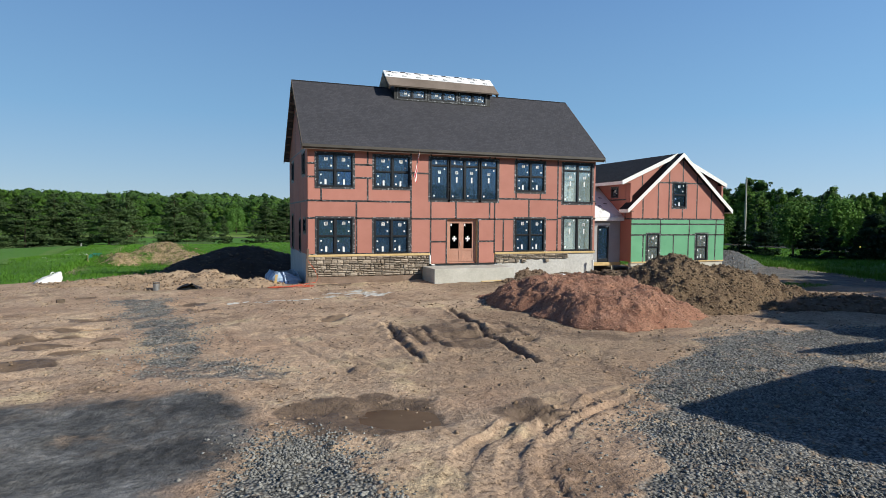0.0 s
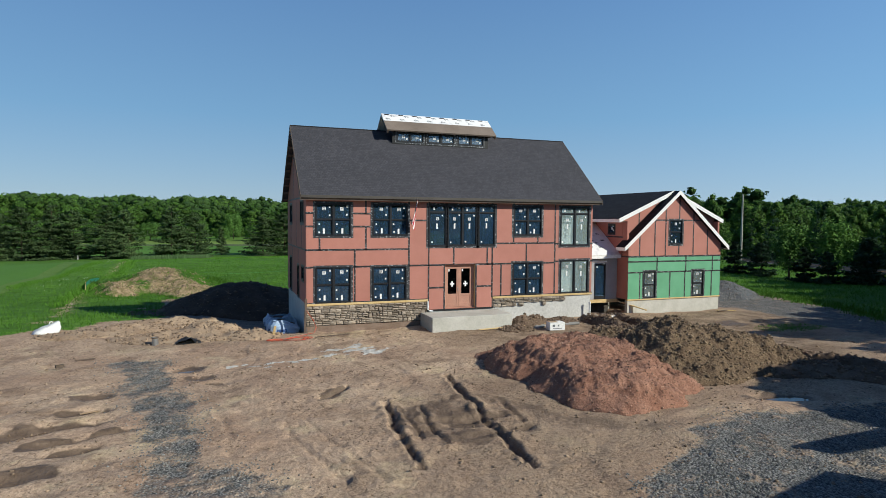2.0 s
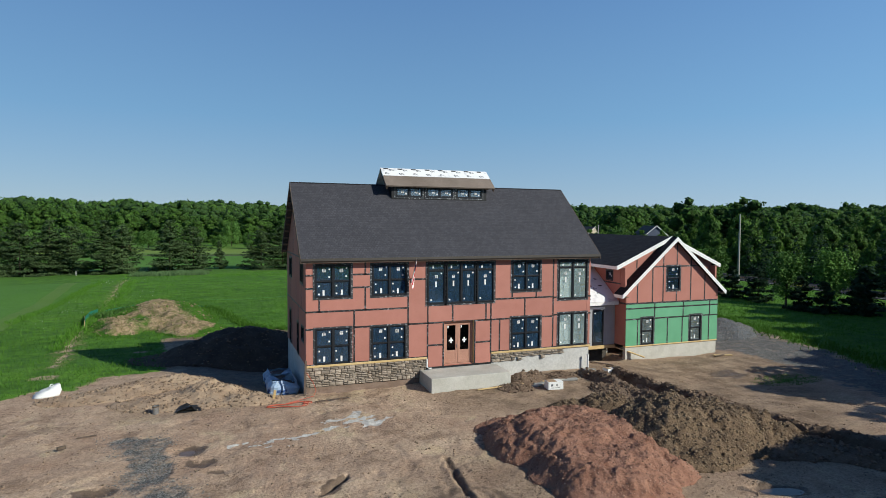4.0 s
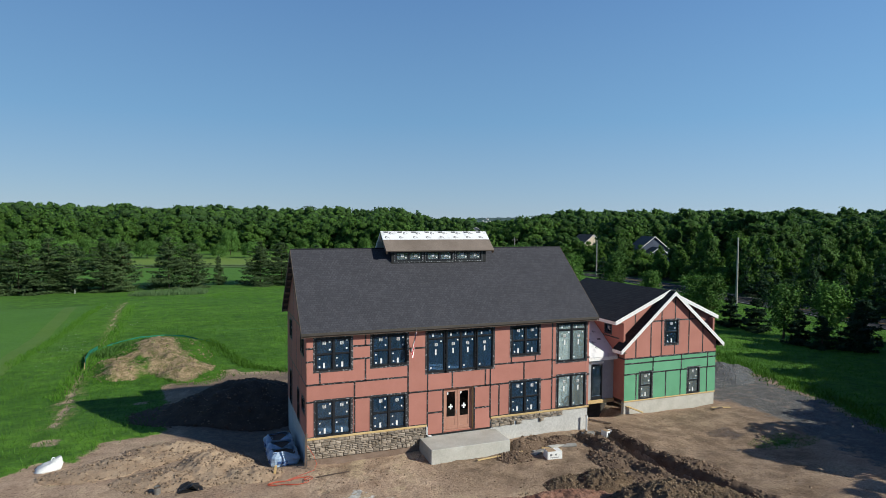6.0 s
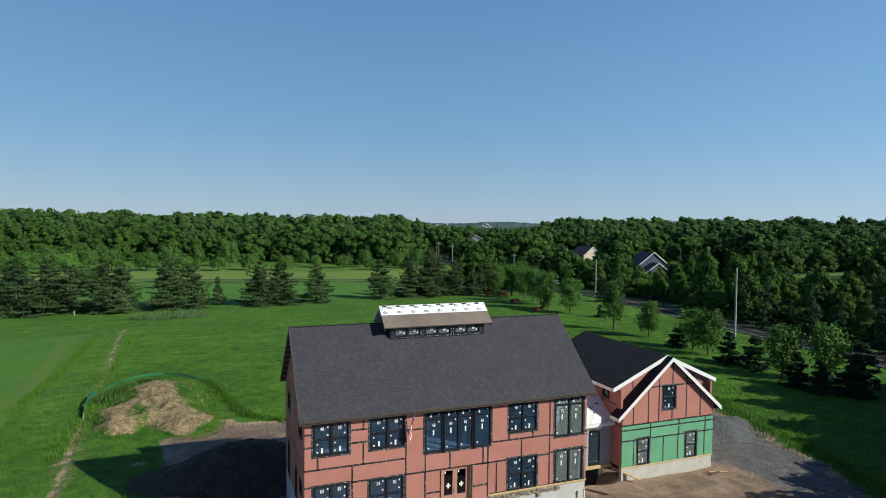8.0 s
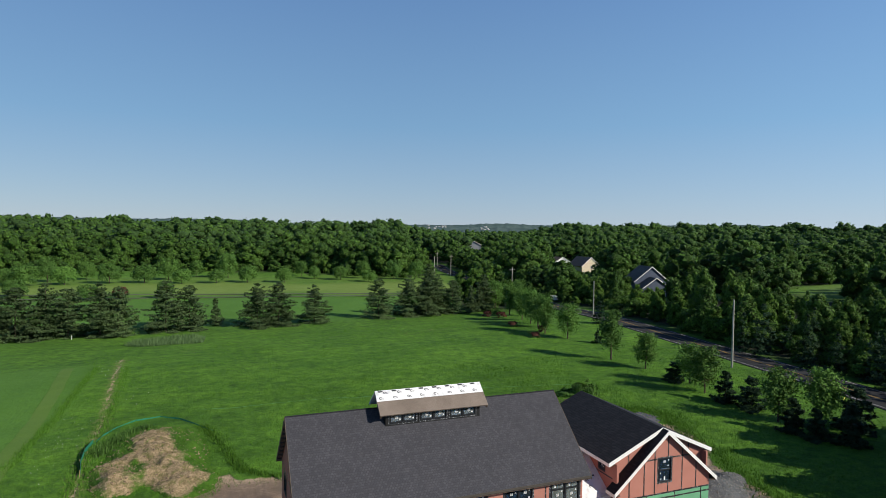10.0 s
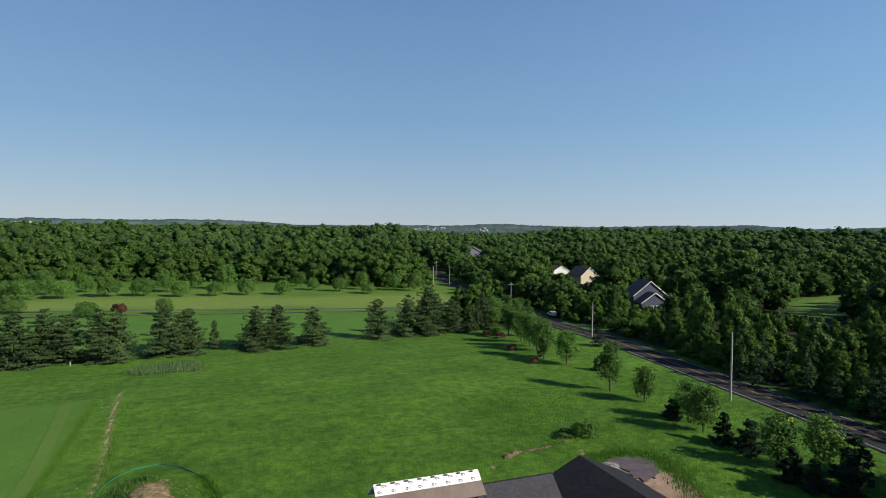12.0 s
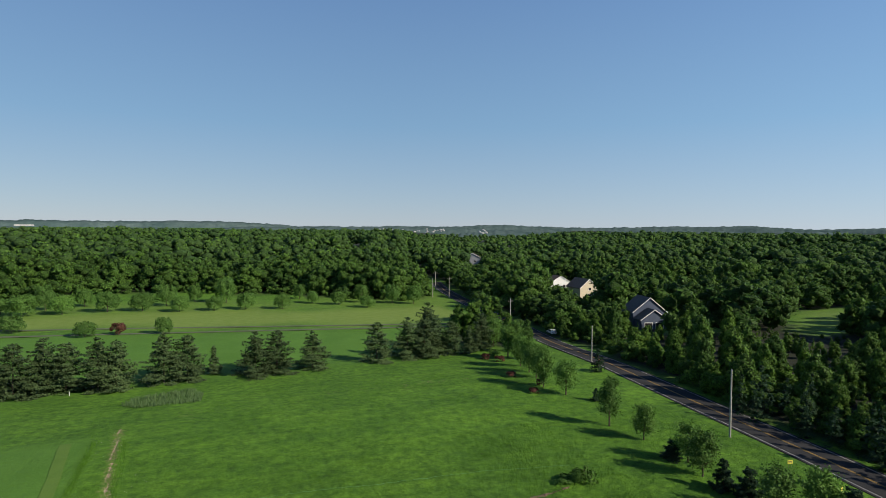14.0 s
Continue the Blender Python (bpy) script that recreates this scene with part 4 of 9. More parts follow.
for cx, cy, rx, ry, a, d in HOLLOWS:
    u, w = (GX - cx) * math.cos(a) + (GY - cy) * math.sin(a), -(GX - cx) * math.sin(a) + (GY - cy) * math.cos(a)
    mud = np.maximum(mud, 0.95 * np.exp(-((u / rx / 1.25) ** 2 + (w / ry / 1.45) ** 2 + 3.4 * (fbm(GX * 1.7 + cx, GY * 1.7) - 0.45)) ** 3))
for x0, y0, x1, y1, w, d in RUTS[:9]:
    mud = np.maximum(mud, 0.8 * np.exp(-(seg_dist(GX, GY, x0, y0, x1, y1) / (w * 1.3)) ** 2 - 2.5 * np.maximum(fbm(GX * 1.9, GY * 1.9) - 0.5, 0)))
mud = np.maximum(mud, 0.85 * step(-7.5, -5, GX) * (1 - step(0.2, 1, GX)) * step(1, 5, GY + 0.35 * GX) * (1 - step(20, 21.5, GY)))
mud = np.maximum(mud, 0.9 * np.exp(-(line_dist(GX, GY, TRENCH) / 0.6) ** 4))
# soft wet ground: smears between the treads, round the front puddle and the ruts
smear = fbm(GX * 0.35 + 3 + 0.25 * GY, GY * 1.1 - 0.45 * GX, 4)
wet_zone = step(-15, -13, GX) * (1 - step(-6.8, -5.8, GX)) * step(-21, -17, GY) * (1 - step(-8.5, -6, GY))
mud = np.maximum(mud, 0.32 * wet_zone * step(0.52, 0.6, smear))
ragged = (fbm(GX * 1.1 + 5, GY * 1.1) - 0.47) * 2.4
mud = np.maximum(mud, 0.85 * step(-0.2, 0.35, inside(GX, GY, [(-3.3, -20.1), (-2.5, -19.8), (-1.7, -20.0), (-0.3, -20.4), (-0.9, -21.6), (-1.3, -22.1), (-1.8, -22.2), (-2.3, -21.7), (-2.7, -22.5), (-2.9, -21.6), (-3.1, -21.0)]) + ragged * 0.22))
mud = np.maximum(mud, 0.64 * step(-0.3, 0.5, inside(GX, GY, [(0.6, -12.8), (2.6, -12.2), (4.4, -13.4), (4.2, -15.4), (2.4, -17.6), (0.6, -16.4)]) - 0.35 + ragged * 1.5))
mud = np.maximum(mud, 0.7 * step(-0.2, 0.4, inside(GX, GY, [(0.2, -21.2), (1.4, -21.0), (1.5, -22.3), (0.4, -22.6)]) + ragged * 0.4))
mud = np.maximum(mud, 0.55 * step(-0.3, 0.7, inside(GX, GY, [(4.2, -13.6), (5.2, -13.4), (6.2, -15.6), (8.4, -17.2), (11.2, -16.4), (10.6, -17.3), (7.6, -18.0), (4.6, -16.6)]) + ragged * 0.5))
# a darker ragged strip behind the heaps and the worn ground before the garage
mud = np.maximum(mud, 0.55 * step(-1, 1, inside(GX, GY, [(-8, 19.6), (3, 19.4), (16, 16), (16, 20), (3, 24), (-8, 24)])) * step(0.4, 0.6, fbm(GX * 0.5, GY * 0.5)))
mud = np.maximum(mud, 0.3 * step(-1, 1, inside(GX, GY, [(17.5, 2), (30, 2), (31, -2.5), (26, -9), (19, -10)])) * step(0.42, 0.56, fbm(GX * 0.45 + 8, GY * 0.45)))
mud = np.maximum(mud, 0.5 * step(-0.8, 0.8, inside(GX, GY, [(-7.8, 21.6), (-6.4, 25.0), (1.7, 24.8), (6, 23.8), (6, 20), (-3.1, 21)])))
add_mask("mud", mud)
earth = 0.95 * step(-2.0, 1.5, inside(GX, GY, [(6.5, -1.5), (17.5, 1.5), (31, 3), (34, -2), (28, -7), (20, -15), (15, -9), (10, -6.5), (6.5, -5)]))
earth = np.maximum(earth, 0.55 * step(-1.5, 1.5, inside(GX, GY, [(-9, -1.6), (-1, -2), (0, 6), (-9, 7)])))
earth = np.maximum(earth, 0.62 * step(-2.5, 2.5, inside(GX, GY, [(-1, -18), (3, -23), (12, -16), (24, -18), (24, -12), (4, -9.5), (1, -12)])))
earth = np.maximum(earth, 0.9 * step(-1.5, 1.5, inside(GX, GY, [(-9, 8), (0, 6), (16, 18), (4, 24), (-9, 24)])))
add_mask("earth", earth)
# a dried spill of lime, its run-off and a patch of yellow sand
streak = fbm(GX * 1.6 + 0.8 * GY + 4, GY * 5.0 - 1.5 * GX, 3)
lime = step(-0.3, 0.4, inside(GX, GY, [(0.6, -4.6), (1.6, -3.8), (2.9, -4.8), (2.7, -6.0), (1.7, -5.6)]) - 0.1 + (streak - 0.47) * 3.2)
lime = np.maximum(lime, step(-0.2, 0.2, inside(GX, GY, [(-3.6, -6.0), (-2.2, -5.7), (-1.0, -6.5), (-2.4, -7.1)]) - 0.3 + (streak - 0.47) * 3.0))
lime = np.maximum(lime, step(0.0, 0.25, 0.22 - line_dist(GX, GY, [(-1.4, -6.1), (0.7, -5.2)]) + (streak - 0.5) * 1.6))
add_mask("lime", 0.85 * lime)
add_mask("mown", step(-2.2, 2.2, inside(GX, GY, MOWN) + (fbm(GX * 0.2, GY * 0.2) - 0.47) * 2))
pale = np.zeros_like(GX)
pale = np.maximum(pale, np.exp(-(line_dist(GX, GY, [(-60, 77), (-25.8, 80)]) / 0.35) ** 2) * 0.35)
band = inside(GX, GY, [(-260, 262), (-82, 256), (30, 240), (95, 228), (98, 192), (69, 187), (25, 198), (-72, 220), (-260, 262 - 10)])
pale = np.maximum(pale, 0.85 * step(-3, 3, band))
pale = np.maximum(pale, 0.3 * step(-3, 3, inside(GX, GY, [(-300, 330), (-90, 300), (29, 275), (116, 285), (110, 235), (30, 242), (-82, 257), (-300, 290)])))
pale = np.maximum(pale, 0.45 * step(-4, 4, inside(GX, GY, [(180, 116), (197, 112), (280, 132), (280, 156), (240, 160)])))
add_mask("pale", pale)
straw = 0.4 * np.exp(-((GY - 92 - 0.12 * GX) / 7) ** 2) * (GX > -10) * (GX < 60) * fbm(GX * 0.12, GY * 0.12) * 1.4
straw = np.maximum(straw, 0.42 * np.exp(-(line_dist(GX, GY, ditch) / 1.5) ** 2) * (GY < 92))
add_mask("straw", straw)


EDGE = [(-160, 330), (-100, 322), (-40, 336), (33, 306), (60, 283), (85, 266), (100, 272), (112, 300), (125, 330)]
CLEAR = [[(172, 113), (197, 107), (285, 128), (285, 160), (240, 166), (214, 150)], [(140, 128), (134, 146), (150, 172), (180, 172), (190, 150), (168, 124)], [(172, 226), (170, 246), (190, 256), (196, 232)], [(184, 272), (182, 296), (210, 302), (212, 276)]]


def wooded(x, y, ang=None, dist=None):
    """Where the woods stand."""
    ok = inside(x, y, EDGE + [(125, 2000), (-1200, 2000), (-1200, 330)]) > 0
    right = (x > np.interp(y, [-60, 20, 70, 115, 160, 200, 250, 300, 350, 3000], [86, 89, 94, 100, 109, 116, 124, 133, 146, 146]))
    mid = (inside(x, y, [(74, 140), (70, 150), (92, 188), (98, 176), (91, 140), (86, 128)]) > 0)
    ok = ok | right | mid
    for c in CLEAR:
        ok = ok & (inside(x, y, c) < 1)
    return ok & (line_dist(x, y, ROAD) > 6.4)


# leaf litter, with the shade under the trees in its colour
add_mask("litter_shade", wooded(GX, GY) * 1.0)

# ---- the house under construction ----
def minus(rect, holes):
    """Split a rectangle (x0, x1, z0, z1) into those parts that lie in no hole."""
    x0, x1, z0, z1 = rect
    hs = [(max(a, x0), min(b2, x1), max(c, z0), min(d, z1)) for a, b2, c, d in holes]
    hs = [h for h in hs if h[0] < h[1] - 1e-4 and h[2] < h[3] - 1e-4]
    xs = sorted({x0, x1, *[h[0] for h in hs], *[h[1] for h in hs]})
    out = []
    for a, b2 in zip(xs[:-1], xs[1:]):
        if b2 - a < 1e-4:
            continue
        mid, z = (a + b2) / 2, z0
        for h in sorted([h for h in hs if h[0] <= mid <= h[1]], key=lambda h: h[2]):
            if h[2] > z + 1e-4:
                out.append((a, b2, z, h[2]))
            z = max(z, h[3])
        if z < z1 - 1e-4:
            out.append((a, b2, z, z1))
    return out


def cut(poly, a, b2, c):
    """Keep the part of a polygon of (x, z) where a x + b z <= c."""
    out = []
    for p, q in zip(poly, poly[1:] + poly[:1]):
        dp, dq = a * p[0] + b2 * p[1] - c, a * q[0] + b2 * q[1] - c
        if dp <= 0:
            out.append(p)
        if dp * dq < 0:
            s = dp / (dp - dq)
            out.append((p[0] + s * (q[0] - p[0]), p[1] + s * (q[1] - p[1])))
    return out


def slab(rects, y0, y1, cuts=()):
    """Upright slabs in the plane of x and z between the depths y0 and y1."""
    s = Shape()
    for x0, x1, z0, z1 in rects:
        poly = [(x0, z0), (x1, z0), (x1, z1), (x0, z1)]
        for c in cuts:
            poly = cut(poly, *c) if poly else poly
        if len(poly) >= 3:
            s.prism([(x, y0, z) for x, z in poly], (0, y1 - y0, 0))
    return s


def patches(rect, holes):
    """The parts of a rectangle outside all holes, as groups of cells that hang together."""
    x0, x1, z0, z1 = rect
    hs = [h for h in holes if h[0] < x1 and h[1] > x0 and h[2] < z1 and h[3] > z0]
    xs = sorted({x0, x1, *[min(max(v, x0), x1) for h in hs for v in h[:2]]})
    zs = sorted({z0, z1, *[min(max(v, z0), z1) for h in hs for v in h[2:]]})
    cells = {}
    for i, (a, b2) in enumerate(zip(xs[:-1], xs[1:])):
        for j, (c, d) in enumerate(zip(zs[:-1], zs[1:])):
            if b2 - a > 0.02 and d - c > 0.02 and not any(h[0] <= (a + b2) / 2 <= h[1] and h[2] <= (c + d) / 2 <= h[3] for h in hs):
                cells[i, j] = (a, b2, c, d)
    groups = []
    while cells:
        todo, group = [next(iter(cells))], []
        while todo:
            k = todo.pop()
            if k in cells:
                group.append(cells.pop(k))
                todo += [(k[0] + 1, k[1]), (k[0] - 1, k[1]), (k[0], k[1] + 1), (k[0], k[1] - 1)]
        groups.append(group)
    return groups


def welded(name, shape, material):
    """One joined skin out of cells that touch."""
    me = shape.mesh(name, material)
    bm = bmesh.new()
    bm.from_mesh(me)
    bmesh.ops.remove_doubles(bm, verts=bm.verts, dist=0.0005)
    bm.to_mesh(me)
    bm.free()
    return me


def sheathing(wall, panels, holes, material, cuts=(), joint=0.008, tape=True, tape_w=0.095):
    """Sheathing panels, each a piece of its own, with taped seams, on the outside (y < 0) of a wall."""
    seams = set()
    for x0, x1, z0, z1 in panels:
        for cells in patches((x0 + joint / 2, x1 - joint / 2, z0 + joint / 2, z1 - joint / 2), holes):
            s = slab(cells, -0.014, 0.0, cuts)
            if s.f:
                part("sheathing_panel", welded("sheathing_panel", s, material), material, wall)
        seams.add(("v", round(x0, 3), round(z0, 3), round(z1, 3)))
        seams.add(("h", round(z0, 3), round(x0, 3), round(x1, 3)))
    lo_x, lo_z = min(p[0] for p in panels), min(p[2] for p in panels)
    for k, a, b2, c in sorted(seams):
        if not tape or (k == "v" and a <= lo_x) or (k == "h" and a <= lo_z):
            continue
        w = tape_w / 2
        r = (a - w, a + w, b2 - w, c + w) if k == "v" else (b2 - w, c + w, a - w, a + w)
        for cell in minus(r, holes):
            s = slab([cell], -0.019 if k == "v" else -0.0205, -0.0145, cuts)
            if s.f and min(cell[1] - cell[0], cell[3] - cell[2]) > 0.03:
                part("seam_tape", s, TAPE, wall)


WRND = random.Random(5)


def window(parent, m, w, h, units, transom=0.0, hung=True, stickers=True, tape=0.11, depth=0.1, glass=None):
    """A window in its own space: x 0..w, z 0..h, outside towards -y. units: widths' shares of the lights side by side."""
    fr = Shape()
    b = 0.065
    for r in ((0, w, 0, b), (0, w, h - b, h), (0, b, b, h - b), (w - b, w, b, h - b)):
        fr.soft_box(r[0], r[1], -0.05, depth, r[2], r[3], 0.008)
    win = part("window", fr, FRAME, parent)
    win.matrix_parent_inverse = Matrix.Identity(4)
    win.matrix_basis = m
    if tape:
        t = Shape()
        for r in ((-tape, w + tape, -tape * 0.9, 0.0), (-tape, w + tape, h, h + tape * 0.7), (-tape, 0.0, 0.0, h), (w, w + tape, 0.0, h)):
            t.box(r[0], r[1], -0.026, -0.0215, r[2], r[3])
        part("flashing_tape", t, FLASH, win)
    xs, tot = [0.0], float(sum(units))
    for u in units:
        xs.append(xs[-1] + u / tot * w)
    for x in xs[1:-1]:
        part("mullion", Shape().soft_box(x - 0.055, x + 0.055, -0.045, depth, b, h - b, 0.008), FRAME, win)
    rails = [h - transom] if transom else []
    for x0, x1 in zip(xs[:-1], xs[1:]):
        a, c = x0 + (b if x0 == 0 else 0.055), x1 - (b if x1 == w else 0.055)
        levels = [b]
        if hung:
            levels.append(h * 0.5 if not transom else (h - transom) * 0.5)
        if transom:
            levels.append(h - transom)
        levels.append(h - b)
        for k, (z0, z1) in enumerate(zip(levels[:-1], levels[1:])):
            if k:
                part("meeting_rail", Shape().soft_box(a, c, -0.035, 0.05, z0 - 0.028, z0 + 0.028, 0.006), FRAME, win)
            y = 0.03 if (k == 0 and hung) else 0.015
            sash = Shape()
            e = 0.035
            q0, q1 = z0 + (0.028 if k else 0.0), z1 - (0.028 if k < len(levels) - 2 else 0.0)
            for r in ((a, c, q0, q0 + e), (a, c, q1 - e, q1), (a, a + e, q0 + e, q1 - e), (c - e, c, q0 + e, q1 - e)):
                sash.box(r[0], r[1], y - 0.02, y + 0.02, r[2], r[3])
            part("sash", sash, FRAME, win)
            pane = part("pane", Shape().box(a + e - 0.004, c - e + 0.004, y - 0.003, y + 0.003, q0 + e - 0.004, q1 - e + 0.004), glass or GLASS, win)
            pane.visible_shadow = False
            if not stickers:
                continue
            pw, ph, y2 = c - a - 2 * e, q1 - q0 - 2 * e, y - 0.0045
            ox, oz = a + e, q0 + e

            def label_at(fx, fz, sw, sh, ink=False):
                cx, cz = ox + fx * pw + WRND.uniform(-0.02, 0.02), oz + fz * ph + WRND.uniform(-0.02, 0.02)
                st = part("sticker", Shape().box(cx - sw / 2, cx + sw / 2, y2 - 0.002, y2, cz - sh / 2, cz + sh / 2), STICKER, win)
                if ink:
                    i = Shape()
                    for dz in (-0.3, 0.05, 0.32):
                        i.box(cx - sw * 0.36, cx + sw * (0.36 if dz else 0.1), y2 - 0.0035, y2 - 0.0022, cz + dz * sh - sh * 0.08, cz + dz * sh + sh * 0.08)
                    part("printed_bars", i, INK, win)

            top = k == len(levels) - 2
            if transom and top:
                label_at(0.28, 0.45, 0.09, 0.16)
                label_at(0.86, 0.7, 0.075, 0.075)
            elif hung and k == 0:
                label_at(0.5, 0.22, 0.1, 0.27)
                label_at(0.16, 0.14, 0.085, 0.085)
                label_at(0.14, 0.75, 0.075, 0.075)
            elif hung:
                label_at(0.5, 0.74, 0.17, 0.17, True)
                label_at(0.86, 0.86, 0.075, 0.085)
                label_at(0.84, 0.26, 0.085, 0.085)
            else:
                label_at(0.5, 0.82 if h > 1.4 else 0.6, 0.16, 0.16, True)
                if h > 1.2:
                    label_at(0.5, 0.6, 0.09, 0.3)
                    label_at(0.13, 0.08, 0.085, 0.085)
                label_at(0.85, 0.3 if h < 1.2 else 0.94, 0.08, 0.08)
    return win


house = tagged(empty("house"), "two-storey house shell in taped red sheathing with a charcoal shingle roof", "house")
HW, HD = 17.0, 8.26
front_windows = [  # x0, x1, z0, z1, lights, transom, double-hung
    (0.46, 2.28, 1.955, 3.83, (1, 1), 0, True), (3.41, 5.30, 1.955, 3.80, (1, 1), 0, True), (0.45, 2.30, 5.41, 7.10, (1, 1), 0, True), (3.43, 5.36, 5.41, 7.10, (1, 1), 0, True),
    (6.52, 7.57, 4.83, 7.11, (1,), 0.42, False), (7.63, 9.41, 4.83, 7.11, (1, 1), 0.42, False), (9.47, 10.52, 4.83, 7.11, (1,), 0.42, False),
    (11.69, 13.52, 5.39, 7.11, (1, 1), 0, True), (11.66, 13.56, 1.955, 3.87, (1, 1), 0, True), (14.77, 16.76, 4.79, 7.11, (1, 1), 0.42, False), (14.80, 16.75, 1.955, 3.96, (1, 1), 0, False)]
DOOR = (7.52, 9.32, 1.37, 3.82)
front_holes = [w[:4] for w in front_windows] + [DOOR]
panels = ([(0, 2.48, 1.95, 3.81), (2.48, 5.43, 1.95, 3.81), (0, 2.48, 3.81, 4.70), (2.48, 5.43, 3.81, 4.70), (0, 0.67, 4.70, 5.9), (0.67, 3.07, 4.70, 5.9), (3.07, 5.43, 4.70, 5.9),
          (0, 5.43, 5.9, 6.58), (0, 3.07, 6.58, 7.5), (3.07, 5.43, 6.58, 7.5), (5.43, 6.55, 1.95, 3.81), (5.43, 6.55, 3.81, 6.24), (5.43, 6.55, 6.24, 7.5),
          (6.55, 7.47, 1.37, 2.57), (6.55, 7.47, 2.57, 3.81), (7.47, 9.37, 1.37, 3.81)] + [(9.37, 10.36, 1.37, 2.57), (9.37, 10.36, 2.57, 3.81), (6.55, 8.02, 3.81, 4.83), (8.02, 10.05, 3.81, 4.83), (6.55, 10.05, 4.83, 7.5),
          (10.05, 10.36, 3.81, 7.5), (10.36, 10.92, 1.95, 3.81), (10.92, 14.42, 1.95, 3.81), (10.36, 12.53, 3.81, 4.97), (12.53, 14.42, 3.81, 4.97), (10.36, 11.7, 4.97, 7.5), (11.7, 13.27, 4.97, 7.5),
          (13.27, 14.42, 4.97, 7.5), (14.42, 17.0, 1.95, 3.88), (14.42, 17.0, 3.88, 4.92), (14.42, 17.0, 4.92, 7.5)])
wall_front = part("wall_front", slab([r for q in ((0, HW, 1.95, 7.62), (6.55, 10.36, 1.37, 1.95)) for r in minus(q, front_holes)], 0.001, 0.16), TIMBER, house, "red taped sheathing over timber studs")
sheathing(wall_front, panels, front_holes, RED)
for x0, x1, z0, z1, units, tran, hung in front_windows:
    window(house, pose(x0, 0, z0), x1 - x0, z1 - z0, units, tran, hung, glass=CLEAR_GLASS if x0 > 14 else None)

# the gable walls, in their own space: x runs along the wall, outside is -y
RIDGE_Y, RIDGE_Z, EAVE_Y, EAVE_Z = 4.02, 11.51, -0.53, 7.47
SLOPE = (RIDGE_Z - EAVE_Z) / (RIDGE_Y - EAVE_Y)


def gable_cuts(off):
    """Lines that cut a wall under the two slopes, off metres below them."""
    return [(-SLOPE, 1, RIDGE_Z - SLOPE * RIDGE_Y - off), (SLOPE, 1, RIDGE_Z + SLOPE * RIDGE_Y - off)]


side_windows = [(HD - 2.04, HD - 0.84, 6.05, 7.25, (1, 1), 0, False), (HD - 6.9, HD - 5.8, 6.0, 7.15, (1,), 0, False), (HD - 3.4, HD - 2.7, 2.0, 3.75, (1,), 0, True), (HD - 6.9, HD - 6.2, 2.0, 4.0, (1,), 0, True), (HD - 1.6, HD - 0.7, 3.05, 3.8, (1,), 0, False)]
side_holes = [w[:4] for w in side_windows]
m_left = pose(0, HD, 0, 0, 0, -90)
wall_left = part("wall_side", slab(minus((0.17, HD - 0.17, 1.95, 11.4), side_holes), 0.001, 0.16, gable_cuts(0.25)), TIMBER, house)
wall_left.matrix_basis = m_left
side_panels = [(0, 2.5, 1.95, 4.7), (2.5, 5.4, 1.95, 4.7), (5.4, HD, 1.95, 4.7), (0, 1.9, 4.7, 7.4), (1.9, 4.4, 4.7, 7.4), (4.4, 6.6, 4.7, 7.4), (6.6, HD, 4.7, 7.4), (0, 3.2, 7.4, 9.8), (3.2, 5.6, 7.4, 9.8), (5.6, HD, 7.4, 9.8), (0, HD, 9.8, 11.4)]
sheathing(wall_left, side_panels, side_holes, RED, gable_cuts(0.24), tape_w=0.08)
for x0, x1, z0, z1, units, tran, hung in side_windows:
    window(house, m_left @ pose(x0, 0, z0), x1 - x0, z1 - z0, units, tran, hung, True, 0.11)
wall_right = part("wall_side", slab([(0.17, HD - 0.17, 1.95, 11.4)], 0.001, 0.16, gable_cuts(0.25)), TIMBER, house)
wall_right.matrix_basis = pose(HW, 0, 0, 0, 0, 90)
sheathing(wall_right, side_panels, [], RED, gable_cuts(0.24))
back_holes = [(3, 5, 2.2, 3.8), (7, 10, 2.0, 3.9), (12, 14, 2.2, 3.8), (3, 5, 5.4, 7.0), (7.5, 9.5, 5.4, 7.0), (12, 14, 5.4, 7.0)]
wall_back = part("wall_back", slab(minus((0, HW, 1.95, 7.62), back_holes), 0.001, 0.16), RED, house)
wall_back.matrix_basis = pose(HW, HD, 0, 0, 0, 180)
for x0, x1, z0, z1 in back_holes:
    window(house, pose(HW, HD, 0, 0, 0, 180) @ pose(x0, 0, z0), x1 - x0, z1 - z0, (1, 1), 0, True, False, 0)
for z0, z1 in ((1.1, 1.34), (4.35, 4.62), (7.3, 7.45)):
    part("floor_deck", Shape().box(0.18, HW - 0.18, 0.18, HD - 0.18, z0, z1), ROOM, house)
part("partition", Shape().box(6.2, 6.32, 0.2, HD - 0.2, 1.36, 7.28), ROOM, house)
part("partition", Shape().box(10.8, 10.92, 0.2, HD - 0.2, 1.36, 7.28), ROOM, house)
part("partition", Shape().box(14.3, 14.42, 0.2, HD - 0.2, 1.36, 7.28), CURTAIN, house)
part("partition", Shape().box(14.44, HW - 0.2, 0.75, 0.87, 1.36, 7.28), CURTAIN, house, "pale boarded partition")
part("partition", Shape().box(0.2, 6.18, 4.2, 4.32, 1.36, 4.34), ROOM, house)
for i in range(14):
    part("stud", Shape().box(0.4 + 0.42 * i, 0.44 + 0.42 * i, 3.2, 3.29, 4.63, 7.29), TIMBER, house)

